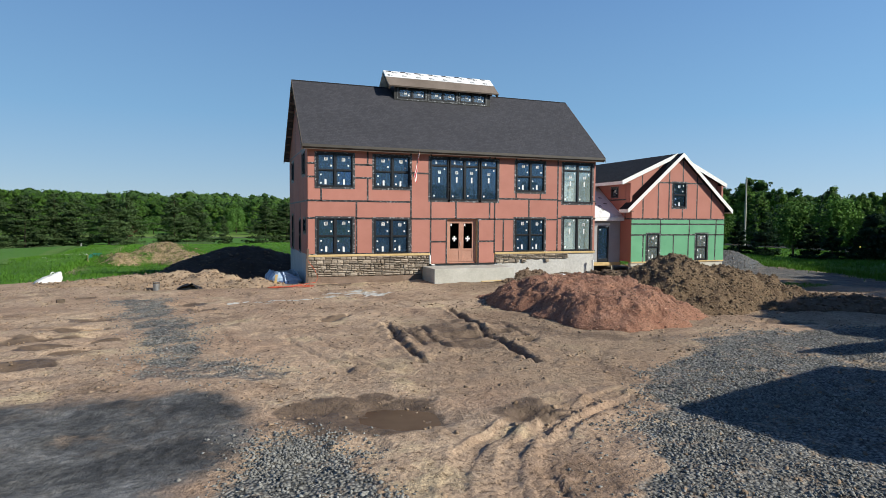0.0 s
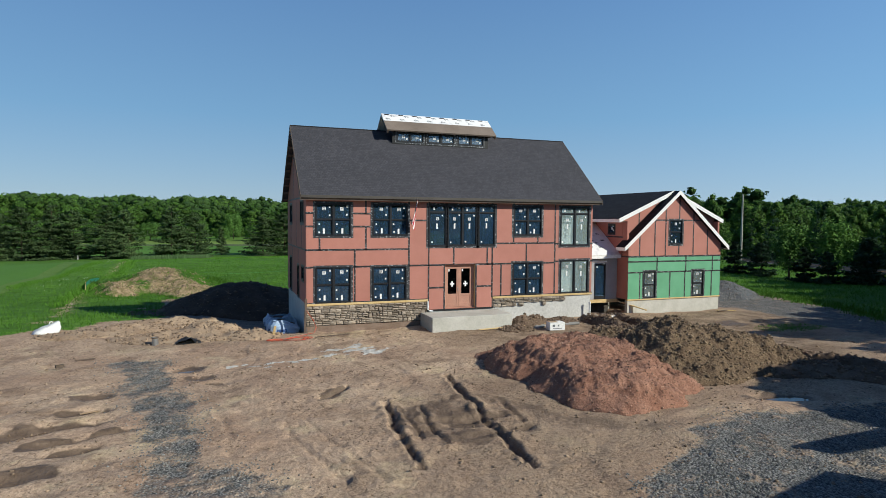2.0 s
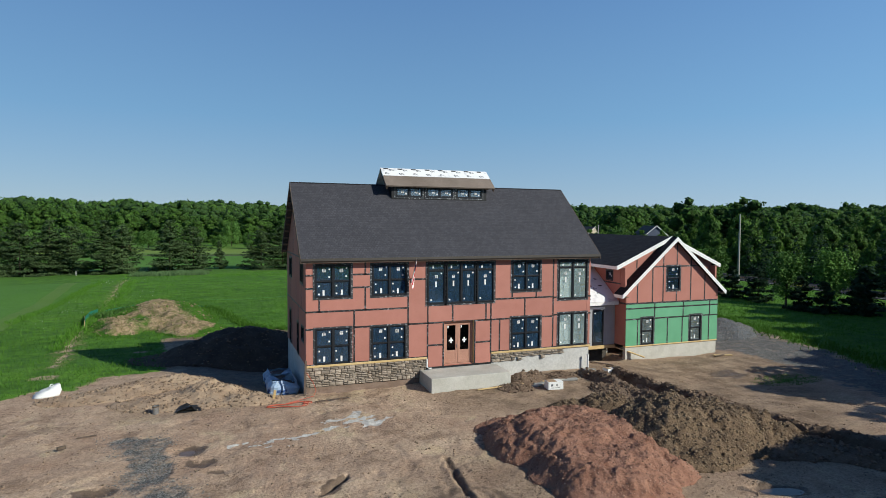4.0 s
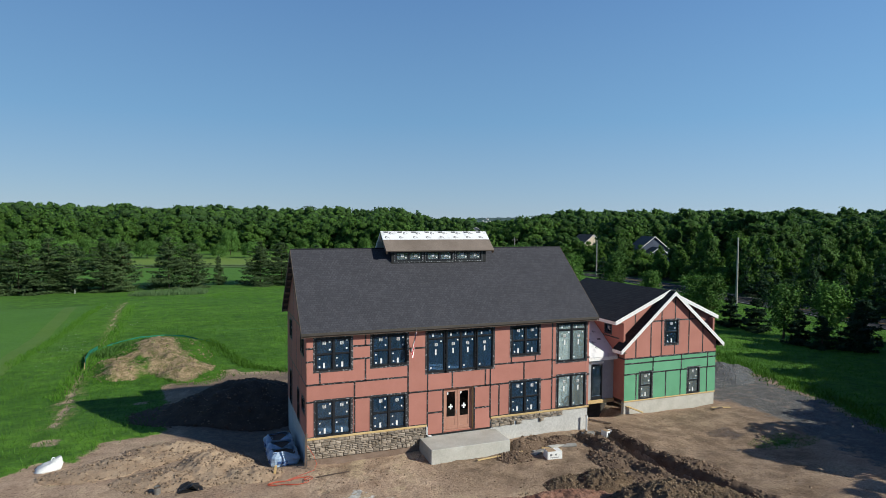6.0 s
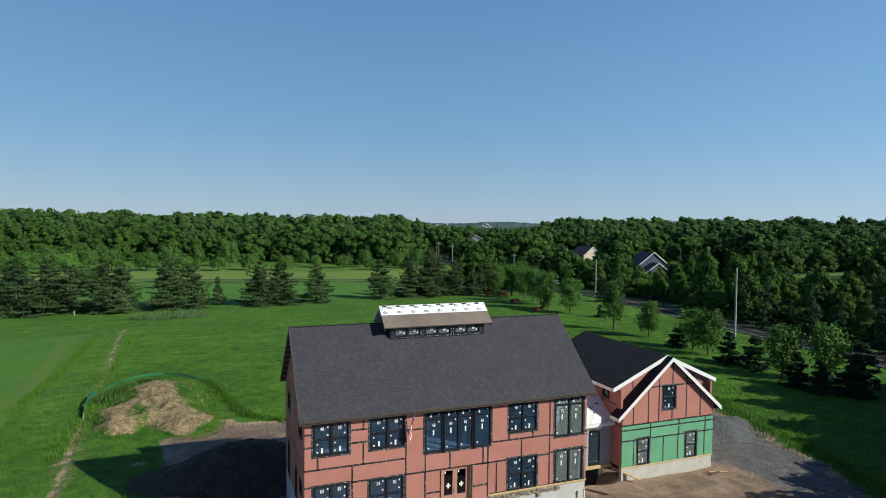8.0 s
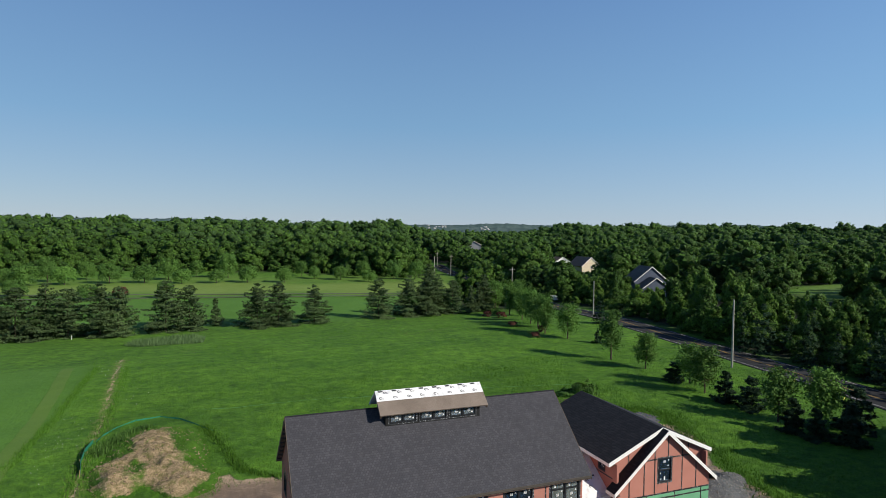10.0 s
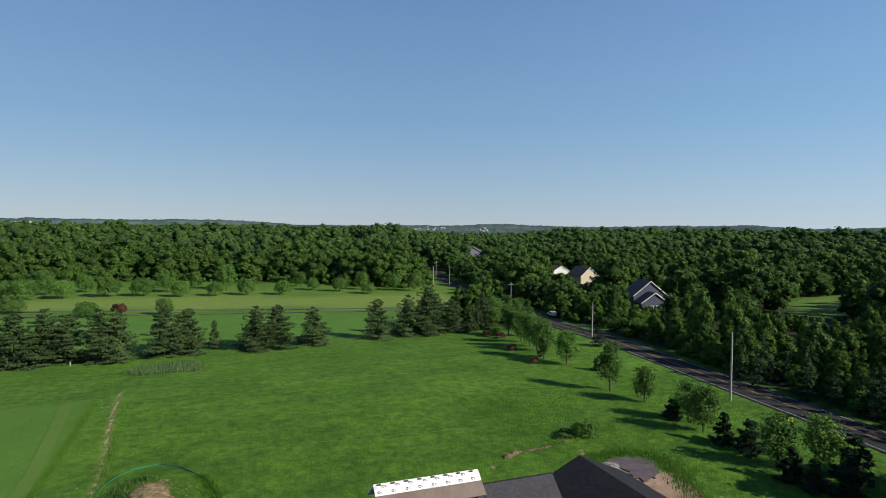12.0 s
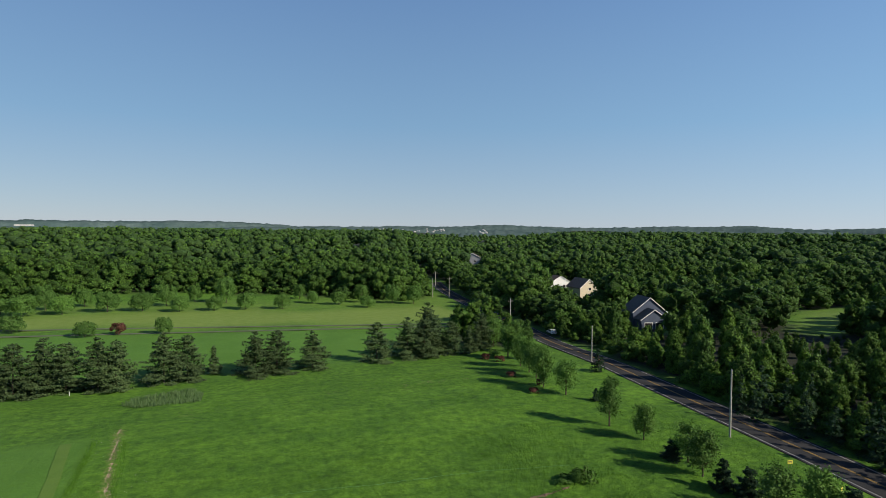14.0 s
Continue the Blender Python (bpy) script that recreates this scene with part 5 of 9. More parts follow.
# front door
dx0, dx1, dz0, dz1 = DOOR
door = part("door", Shape().soft_box(dx0, dx0 + 0.1, -0.05, 0.16, dz0, dz1, 0.01).soft_box(dx1 - 0.1, dx1, -0.05, 0.16, dz0, dz1, 0.01).soft_box(dx0 + 0.1, dx1 - 0.1, -0.05, 0.16, dz1 - 0.1, dz1, 0.01)
            .soft_box(dx0 + 0.1, dx1 - 0.1, -0.06, 0.16, dz0, dz0 + 0.06, 0.01), PRIMED, house, "pair of primed wooden entrance doors with tall glass lights")
door.matrix_basis = pose(0, 0.2, 0)
part("door_reveal", Shape().box(dx0 - 0.012, dx0 + 0.002, 0.17, 0.37, dz0, dz1).box(dx1 - 0.002, dx1 + 0.012, 0.17, 0.37, dz0, dz1).box(dx0, dx1, 0.17, 0.37, dz1 - 0.002, dz1 + 0.012).box(dx0, dx1, 0.02, 0.37, dz0 - 0.03, dz0 - 0.002), RED, house)
for k in range(2):
    a = dx0 + 0.105 + k * (dx1 - dx0 - 0.2) / 2
    c = a + (dx1 - dx0 - 0.2) / 2 - 0.01
    leaf = Shape()
    for r in ((a, a + 0.14, dz0 + 0.07, dz1 - 0.105), (c - 0.14, c, dz0 + 0.07, dz1 - 0.105), (a + 0.14, c - 0.14, dz0 + 0.07, dz0 + 0.27), (a + 0.14, c - 0.14, dz1 - 0.25, dz1 - 0.105), (a + 0.14, c - 0.14, dz0 + 0.68, dz0 + 0.8)):
        leaf.soft_box(r[0], r[1], -0.01, 0.045, r[2], r[3], 0.006)
    leaf.box(a + 0.14, c - 0.14, 0.01, 0.03, dz0 + 0.27, dz0 + 0.68)
    part("door_leaf", leaf, PRIMED, door)
    p = part("pane", Shape().box(a + 0.138, c - 0.138, 0.012, 0.018, dz0 + 0.798, dz1 - 0.248), DOOR_GLASS, door)
    p.visible_shadow = False
    mx, mz = (a + c) / 2, dz0 + 1.35
    part("sticker", Shape().box(mx - 0.13, mx + 0.13, 0.007, 0.01, mz - 0.045, mz + 0.045).box(mx - 0.045, mx + 0.045, 0.0045, 0.0068, mz - 0.15, mz + 0.15), STICKER, door, "white cross-shaped protective sticker")
    part("sticker", Shape().box(a + 0.17, a + 0.25, 0.007, 0.01, dz1 - 0.4, dz1 - 0.27), STICKER, door)
part("door_handle", Shape().box((dx0 + dx1) / 2 - 0.08, (dx0 + dx1) / 2 - 0.05, -0.05, -0.01, dz0 + 0.95, dz0 + 1.15), METAL, door, "dull steel handle")
part("door_pan", Shape().box(6.5, 10.42, -0.02, 0.1, 1.28, 1.365), BLACKHOLE, house, "black membrane strip below the doors")

# foundation, sill and stone veneer
found = part("foundation", Shape().box(0.02, HW - 0.02, 0.03, 0.3, -0.6, 1.27).box(0.02, 6.5, 0.03, 0.3, 1.27, 1.83).box(10.42, HW - 0.02, 0.03, 0.3, 1.27, 1.83).box(0.02, 0.3, 0.3, HD, -0.6, 1.95)
             .box(HW - 0.3, HW - 0.02, 0.3, HD, -0.6, 1.95).box(0.3, HW - 0.3, HD - 0.28, HD, -0.6, 1.95), PARGE, house, "pale poured concrete cellar wall")
part("sill_board", Shape().soft_box(-0.03, 6.52, -0.05, 0.2, 1.835, 1.95, 0.01), TIMBER, house, "yellow raw timber sill board")
part("sill_board", Shape().soft_box(10.4, HW + 0.03, -0.05, 0.2, 1.835, 1.95, 0.01), TIMBER, house, "yellow raw timber sill board")
part("muddy_wall_foot", Shape().box(0.0, 6.08, -0.01, 0.028, -0.2, 0.8), MUDWALL, found)
part("mortar_bed", Shape().box(0.0, 6.5, -0.012, 0.027, 0.802, 1.83), MORTAR, found)
srnd = random.Random(11)


def veneer(x0, x1, z0, z1, low):
    """Ledge stones laid in uneven courses; low(x) is the height down to which they are laid."""
    z, row = z1, 0
    while z > z0 + 0.04:
        h = srnd.choice((0.08, 0.1, 0.13, 0.17, 0.2))
        h = min(h, z - z0)
        x = x0 + srnd.uniform(-0.2, 0)
        while x < x1:
            w = srnd.uniform(0.13, 0.44)
            a, c = max(x, x0), min(x + w, x1)
            if c - a > 0.06 and z - h * 0.5 > low((a + c) / 2):
                split = h > 0.12 and srnd.random() < 0.55
                cut_z = z - h * srnd.uniform(0.4, 0.62)
                for q0, q1 in (((z - h, cut_z), (cut_z, z)) if split else ((z - h, z),)):
                    g, d = srnd.uniform(0.006, 0.014), srnd.uniform(0.03, 0.1)
                    j = [srnd.uniform(0, 0.026) for _ in range(8)]
                    s = Shape()
                    y1, yb = -0.013, -0.013 - d
                    s.add([(a + g, y1, q0 + g), (c - g, y1, q0 + g), (c - g, y1, q1 - g), (a + g, y1, q1 - g), (a + g + j[0], yb + j[1], q0 + g + j[2]), (c - g - j[3], yb + j[4], q0 + g + j[5]),
                           (c - g - j[6], yb + j[7], q1 - g - j[0]), (a + g + j[5], yb + j[2], q1 - g - j[3]), ((a + c) / 2, yb - 0.015, (q0 + q1) / 2)],
                          [(0, 1, 5, 4), (1, 2, 6, 5), (2, 3, 7, 6), (3, 0, 4, 7), (4, 5, 8), (5, 6, 8), (6, 7, 8), (7, 4, 8)])
                    part("stone", s, STONE, found)
            x += w
        z -= h
        row += 1


veneer(-0.06, 6.45, 0.8, 1.83, lambda x: 0.0)
veneer(10.42, 15.2, 1.2, 1.83, lambda x: 1.38 if x < 11.0 else (1.32 + 0.09 * (x - 11) if x < 13 else 1.46 + 0.06 * abs(x - 13.8)) + 0.05 * math.sin(9 * x))

# main roof
TH = 0.2


def roof_slab(x0, x1, ya, za, yb, zb, th=TH):
    """A sloping slab whose upper face runs from (ya, za) up to (yb, zb)."""
    d = Vector((0, yb - ya, zb - za)).normalized()
    n = Vector((0, -d.z, d.y))
    if n.z < 0:
        n = -n
    return Shape().prism([(x0, ya, za), (x1, ya, za), (x1, yb, zb), (x0, yb, zb)], -n * th)


RX0, RX1 = -0.33, 17.32
roof = part("roof", roof_slab(RX0, RX1, EAVE_Y, EAVE_Z, RIDGE_Y, RIDGE_Z), ROOF, house, "steep charcoal asphalt shingle roof")
part("roof", roof_slab(RX0, RX1, 2 * RIDGE_Y - EAVE_Y, EAVE_Z, RIDGE_Y, RIDGE_Z), ROOF, house, "steep charcoal asphalt shingle roof")
part("ridge_cap", Shape().tube([(RX0 + 0.01, RIDGE_Y, RIDGE_Z - 0.02), (RX1 - 0.01, RIDGE_Y, RIDGE_Z - 0.02)], 0.055, 6), ROOF_G, roof)
part("drip_edge", Shape().box(RX0 + 0.01, RX1 - 0.01, EAVE_Y - 0.014, EAVE_Y + 0.02, EAVE_Z - 0.13, EAVE_Z + 0.006), DRIP, roof, "brown metal drip edge")
part("soffit", Shape().box(RX0 + 0.06, RX1 - 0.06, EAVE_Y + 0.13, -0.022, EAVE_Z - 0.1, EAVE_Z - 0.06), SOFFIT, roof)
part("fascia", Shape().box(RX0 + 0.03, RX1 - 0.03, EAVE_Y + 0.09, EAVE_Y + 0.125, EAVE_Z - 0.24, EAVE_Z - 0.02), SOFFIT, roof)
for x in (RX0 - 0.012, RX1 - 0.013):
    for ye in (EAVE_Y, 2 * RIDGE_Y - EAVE_Y):
        s = Shape().prism([(x, ye, EAVE_Z + 0.01), (x, RIDGE_Y, RIDGE_Z + 0.01), (x, RIDGE_Y, RIDGE_Z - 0.27), (x, ye, EAVE_Z - 0.26)], (0.025, 0, 0))
        part("rake_board", s, SOFFIT, roof)
for i in range(9):
    for sgn in (-1, 1):
        y = RIDGE_Y + sgn * (0.4 + 0.47 * i)
        z = RIDGE_Z - SLOPE * abs(y - RIDGE_Y) - 0.36
        part("lookout_block", Shape().box(RX0 + 0.02, -0.03, y - 0.04, y + 0.04, z - 0.07, z + 0.05), SOFFIT, roof)

# roof lantern
cupola = part("roof_lantern", slab(minus((5.35, 11.42, 10.2, 11.5), [(5.6, 7.25, 10.78, 11.36), (7.5, 9.2, 10.78, 11.36), (9.42, 11.12, 10.78, 11.36)]), 3.05, 3.17).add([], []), BLACKHOLE, house, "low roof lantern with a strip of windows and unfinished roof")
part("lantern_wall", Shape().box(5.35, 5.47, 3.18, 4.99, 10.2, 11.5).box(11.3, 11.42, 3.18, 4.99, 10.2, 11.5), BLACKHOLE, cupola)
part("lantern_wall", slab(minus((5.35, 11.42, 10.2, 11.5), [(5.6, 7.25, 10.78, 11.36), (7.5, 9.2, 10.78, 11.36), (9.42, 11.12, 10.78, 11.36)]), 4.9, 4.99), BLACKHOLE, cupola)
part("lantern_floor", Shape().box(5.48, 11.29, 3.2, 4.88, 10.45, 10.5), CURTAIN, cupola)
for a, c in ((5.6, 7.25), (7.5, 9.2), (9.42, 11.12)):
    window(house, pose(a, 3.05, 10.78), c - a, 0.58, (1, 1), 0, False, True, 0.09, glass=LANTERN_GLASS)
    window(house, pose(c, 4.99, 10.78, 0, 0, 180), c - a, 0.58, (1, 1), 0, False, False, 0, glass=LANTERN_GLASS)
CE, CR, CZ0, CZ1, CX0, CX1 = 2.68, 4.02, 11.42, 12.52, 4.93, 11.83
cs = (CZ1 - CZ0) / (CR - CE)
ym = CE + 0.56 * (CR - CE)
part("lantern_roof", roof_slab(CX0, CX1, CE, CZ0, ym, CZ0 + cs * (ym - CE), 0.09), BROWNROOF, cupola, "bare brown roof boarding")
felt = part("lantern_roof", roof_slab(CX0, CX1, ym, CZ0 + cs * (ym - CE) + 0.006, CR, CZ1 + 0.006, 0.09), FELT, cupola, "white printed roofing underlayment")
part("lantern_roof", roof_slab(CX0, CX1, 2 * CR - CE, CZ0, CR, CZ1 + 0.002, 0.09), FELT, cupola, "white printed roofing underlayment")
ctilt = math.degrees(math.atan(cs))


def felt_marks(parent, place, w, h, rnd, rows):
    """Plain printed marks on roofing felt: a row of dark blocks and small blotches; place(u, v) is the pose on the felt."""
    n = int(w / 0.86)
    for i in range(n):
        u = (i + 0.2) * w / n
        part("printed_block", Shape().box(0, 0.3, 0, 0.11, 0.003, 0.006, place(u, h * 0.82)), INK, parent)
        for v in (0.14, 0.62) if rows < 4 else (0.12, 0.4, 0.66):
            uu = u + (0.3 if v > 0.3 else 0.0) + rnd.uniform(-0.04, 0.04)
            s = Shape()
            for k in range(7):
                a, c = 2 * math.pi * k / 8, 2 * math.pi * (k + 1) / 8
                s.prism([(0.1 + q * math.cos(e), 0.1 + q * math.sin(e), 0.003) for q, e in ((0.095, a), (0.095, c), (0.04, c), (0.04, a))], (0, 0, 0.002))
            s.box(0.2, 0.3, 0.03, 0.065, 0.003, 0.005).box(0.2, 0.27, 0.1, 0.135, 0.003, 0.005)
            m = place(uu, v * h)
            s.v = [tuple(m @ Vector(p)) for p in s.v]
            if uu < w - 0.45:
                part("printed_mark", s, INKGREY, parent)


frnd = random.Random(3)
felt_marks(felt, lambda u, v: pose(CX0 + u, ym + v * math.cos(math.radians(ctilt)), CZ0 + cs * (ym - CE) + 0.006 + v * math.sin(math.radians(ctilt)), ctilt), CX1 - CX0, (CR - ym) / math.cos(math.radians(ctilt)), frnd, 3)
for x in (CX0 + 0.02, CX1 - 0.1):
    part("lantern_rake", Shape().prism([(x, CE, CZ0 - 0.05), (x, CR, CZ1 - 0.06), (x, CR, CZ1 - 0.3), (x, CE + 0.12, CZ0 - 0.2)], (0.08, 0, 0)), SOFFIT, cupola)
for i in range(9):
    x = CX0 + 0.4 + i * 0.76
    part("rafter_tail", Shape().box(x - 0.03, x + 0.03, CE + 0.1, 3.04, CZ0 - 0.1, CZ0 - 0.02), SOFFIT, cupola)

# garage wing, its front gable standing proud of a low-pitched upper roof
garage = tagged(empty("garage"), "garage wing with green and red sheathing and white rake boards", "garage")
A0, A1, GY0, GB = 21.57, 29.53, 2.44, 12.6
GM = (21.05 + 30.01) / 2
GS = (8.4 - 4.55) / (GM - 21.05)
g_cuts = [(-GS, 1, 8.4 - GS * GM - 0.12), (GS, 1, 8.4 + GS * GM - 0.12)]
g_windows = [(22.86, 23.86, 1.06, 2.9, True), (27.03, 28.03, 1.06, 2.9, True), (24.95, 26.05, 4.7, 6.4, True)]
g_holes = [w[:4] for w in g_windows]
g_front = part("wall_front", slab(minus((A0, A1, 1.02, 8.4), g_holes), 0.001, 0.15, g_cuts), TIMBER, garage)
g_front.matrix_basis = pose(0, GY0, 0)
green = [(A0, 22.54, 1.02, 2.82), (22.54, 23.92, 1.02, 2.82), (23.92, 25.07, 1.02, 2.82), (25.07, 26.36, 1.02, 2.82), (26.36, 26.98, 1.02, 2.82), (26.98, 28.75, 1.02, 2.82), (28.75, A1, 1.02, 2.82),
         (A0, 23.95, 2.82, 3.55), (23.95, 26.42, 2.82, 3.55), (26.42, 28.8, 2.82, 3.55), (28.8, A1, 2.82, 3.55), (A0, 23.95, 3.55, 3.9), (23.95, 26.42, 3.55, 3.9), (26.42, 28.8, 3.55, 3.9), (28.8, A1, 3.55, 3.9)]
sheathing(g_front, green, g_holes, GREEN, tape_w=0.1)
cols = [A0, 22.47, 23.72, 24.62, 25.78, 27.03, 28.3, A1]
red = [(a, c, z0, z1) for a, c in zip(cols[:-1], cols[1:]) for z0, z1 in ((3.905, 6.37), (6.37, 8.4))]
sheathing(g_front, red, g_holes, RED, g_cuts, tape_w=0.1)
part("seam_tape", Shape().box(A0, A1, -0.021, -0.0145, 3.84, 3.95), TAPE, g_front)
for x0, x1, z0, z1, hung in g_windows:
    window(garage, pose(x0, GY0, z0), x1 - x0, z1 - z0, (1,), 0, hung, True, 0.11, glass=CLEAR_GLASS if z0 < 3 else None)
g_found = part("foundation", Shape().box(A0 + 0.03, A1 - 0.03, GY0 + 0.03, GY0 + 0.3, -0.9, 0.93).box(A0 + 0.03, A0 + 0.3, 4.72, GB, -0.9, 0.93).box(A1 - 0.3, A1 - 0.03, GY0 + 0.3, GB, -0.9, 0.93), CONCRETE, garage, "stained grey concrete footing wall")
part("sill_board", Shape().soft_box(A0 - 0.02, A1 + 0.02, GY0 - 0.04, GY0 + 0.2, 0.935, 1.02, 0.01), TIMBER, garage)
gl = part("wall_side", slab(minus((0, GB - GY0 - 0.16, 1.02, 6.3), [(GB - 4.65, GB - 3.95, 5.4, 6.05)]), 0.001, 0.15), RED, garage)
m_gl = pose(A0, GB, 0, 0, 0, -90)
gl.matrix_basis = m_gl
sheathing(gl, [(0, 4, 1.02, 3.9), (4, 7.2, 1.02, 3.9), (7.2, GB - GY0, 1.02, 3.9), (0, 5, 3.9, 5.2), (5, GB - GY0 - 0.66, 3.9, 5.2), (0, GB - GY0 - 0.66, 5.2, 6.3), (GB - GY0 - 0.66, GB - GY0, 3.9, 4.6)], [(GB - 4.65, GB - 3.95, 5.4, 6.05)], RED)
window(garage, m_gl @ pose(GB - 4.65, 0, 5.4), 0.7, 0.65, (1,), 0, False, True, 0.09)
gr = part("wall_side", slab([(0.16, GB - GY0, 1.02, 6.3)], 0.001, 0.15), RED, garage)
gr.matrix_basis = pose(A1, GY0, 0, 0, 0, 90)
part("wall_back", Shape().box(A0, A1, GB - 0.15, GB, 0.9, 6.3), RED, garage)
US = (8.42 - 6.45) / (GM - 21.05)
upper_cuts = [(-US, 1, 8.42 - US * GM - 0.12), (US, 1, 8.42 + US * GM - 0.12)]
upper = part("upper_wall", slab([(A0, A1, 4.4, 8.42)], 0.0, 0.12, upper_cuts), RED, garage)
upper.matrix_basis = pose(0, 3.1, 0)
sheathing(upper, [(A0, 22.9, 4.4, 8.4), (22.9, 24.3, 4.4, 8.4), (24.3, 26.8, 4.4, 8.4), (26.8, 28.2, 4.4, 8.4), (28.2, A1, 4.4, 8.4)], [], RED, upper_cuts)


def cross_slab(xa, za, xb, zb, y0, y1, th):
    """A roof slab that slopes across x."""
    d = Vector((xb - xa, 0, zb - za)).normalized()
    n = Vector((-d.z, 0, d.x))
    if n.z < 0:
        n = -n
    return Shape().prism([(xa, y0, za), (xa, y1, za), (xb, y1, zb), (xb, y0, zb)], -n * th)


for xa, za, sl, y0, y1, nm in ((21.05, 4.55, GS, 2.14, 3.085, "front_roof"), (21.02, 6.44, US, 2.77, 12.85, "upper_roof")):
    xb = 2 * GM - xa
    zt = za + sl * (GM - xa)
    for x in (xa, xb):
        part(nm, cross_slab(x, za, GM, zt, y0, y1, 0.16), ROOF_G, garage, "new black asphalt shingles")
        sg = 1 if x == xa else -1
        part("rake_board", Shape().prism([(x - 0.01 * sg, y0 - 0.03, za + 0.01), (GM, y0 - 0.03, zt + 0.02), (GM, y0 - 0.03, zt - 0.27), (x + 0.02 * sg, y0 - 0.03, za - 0.26)], (0, 0.028, 0)), WHITE, garage, "white painted rake board")
        part("eave_board", Shape().box(*sorted((x - 0.02 * sg, x + 0.015 * sg)), y0, y1, za - 0.24, za - 0.02), WHITE, garage)
        part("soffit", Shape().box(*sorted((x + 0.03 * sg, (A0 if sg > 0 else A1) - 0.025 * sg)), y0 + 0.02, y1 - 0.1, za - 0.2, za - 0.16), SOFFIT, garage)

# the low link between house and garage
link = tagged(empty("link_building"), "low connecting bay roofed in white underlayment", "building")
LY = 3.6
lwall = part("wall_front", slab(minus((HW + 0.02, A0 - 0.02, 0.95, 4.0), [(19.72, 20.62, 0.95, 3.38)]), LY, LY + 0.14), GREYBOARD, link, "grey boarded wall")
ldoor = part("door", Shape().soft_box(19.72, 19.8, LY - 0.03, LY + 0.12, 0.95, 3.38, 0.01).soft_box(20.54, 20.62, LY - 0.03, LY + 0.12, 0.95, 3.38, 0.01).soft_box(19.8, 20.54, LY - 0.03, LY + 0.12, 3.28, 3.38, 0.01).soft_box(19.8, 20.54, LY - 0.03, LY + 0.12, 0.95, 1.2, 0.01), FRAME, link, "dark glazed door")
lp = part("pane", Shape().box(19.79, 20.55, LY + 0.03, LY + 0.036, 1.19, 3.29), GLASS, ldoor)
lp.visible_shadow = False
part("sticker", Shape().box(19.9, 19.98, LY + 0.022, LY + 0.026, 3.1, 3.2), STICKER, ldoor)
part("head_trim", Shape().soft_box(19.3, 20.7, LY - 0.05, LY, 3.46, 3.6, 0.01), WHITE, link)
part("floor_beam", Shape().soft_box(HW + 0.02, A0 - 0.02, LY - 0.12, LY + 0.14, 0.72, 0.94, 0.01), TIMBER, link, "yellow timber beam")
# dark back whose colour stands in for the shade of the crawl space
part("crawl_wall", Shape().box(HW + 0.02, A0 - 0.02, LY + 0.9, LY + 1.1, -0.9, 0.9), MORTAR, link)
part("floor_deck", Shape().box(HW + 0.02, A0 - 0.02, LY + 0.16, 6.6, 0.85, 0.94), ROOM, link)
part("wall_back", Shape().box(HW + 0.02, A0 - 0.02, 6.6, 6.75, 0.9, 6.0), GREYBOARD, link)
LE_Y, LE_Z, LS = 3.22, 4.0, 0.71
lroof = part("roof", roof_slab(HW + 0.03, A0 - 0.03, LE_Y, LE_Z, 6.7, LE_Z + LS * (6.7 - LE_Y), 0.12), FELT, link, "white printed roofing underlayment")
part("roof_strip", roof_slab(HW + 0.02, A0 + 0.0, LE_Y - 0.02, LE_Z - 0.0, LE_Y + 0.36, LE_Z + LS * 0.36 + 0.012, 0.02), FELT, link)
part("fascia", Shape().box(HW + 0.03, A0 - 0.02, LE_Y - 0.05, LE_Y - 0.022, LE_Z - 0.24, LE_Z - 0.02), WHITE, link)
ltilt = math.degrees(math.atan(LS))
felt_marks(lroof, lambda u, v: pose(HW + 0.05 + u, LE_Y + v * math.cos(math.radians(ltilt)), LE_Z + v * math.sin(math.radians(ltilt)), ltilt), A0 - HW - 0.1, 1.9, frnd, 5)
felt_marks(lroof, lambda u, v: pose(HW + 0.05 + u, LE_Y + (2 + v) * math.cos(math.radians(ltilt)), LE_Z + (2 + v) * math.sin(math.radians(ltilt)), ltilt), A0 - HW - 0.1, 2.0, frnd, 5)

# concrete stoop before the doors
stoop = part("stoop", Shape().soft_box(6.1, 10.68, -1.95, -0.03, -0.1, 1.24, 0.02), CONCRETE)
tagged(stoop, "plain cast concrete stoop below the entrance doors", "steps")

# ---- foliage ----
def cards(pos, nrm, size, rng, aspect=1.0, bend=0.0):
    """Small four-cornered leaf sprays at pos, facing nrm, turned at random. Returns points and faces."""
    n = len(pos)
    nrm = nrm / (np.linalg.norm(nrm, axis=1, keepdims=True) + 1e-9)
    ref = rng.normal(size=(n, 3))
    u = np.cross(nrm, ref)
    u /= np.linalg.norm(u, axis=1, keepdims=True) + 1e-9
    w = np.cross(nrm, u)
    s = (np.asarray(size) * np.ones(n))[:, None]
    a, b2 = u * s * 0.5, w * s * 0.5 * aspect
    tip = nrm * s * bend
    p = np.stack([pos - a * rng.uniform(0.7, 1.2, (n, 1)), pos - b2 * rng.uniform(0.6, 1.1, (n, 1)) + tip, pos + a * rng.uniform(0.7, 1.2, (n, 1)), pos + b2 * rng.uniform(0.6, 1.1, (n, 1)) + tip], 1)
    return p.reshape(-1, 3), np.arange(4 * n).reshape(-1, 4)


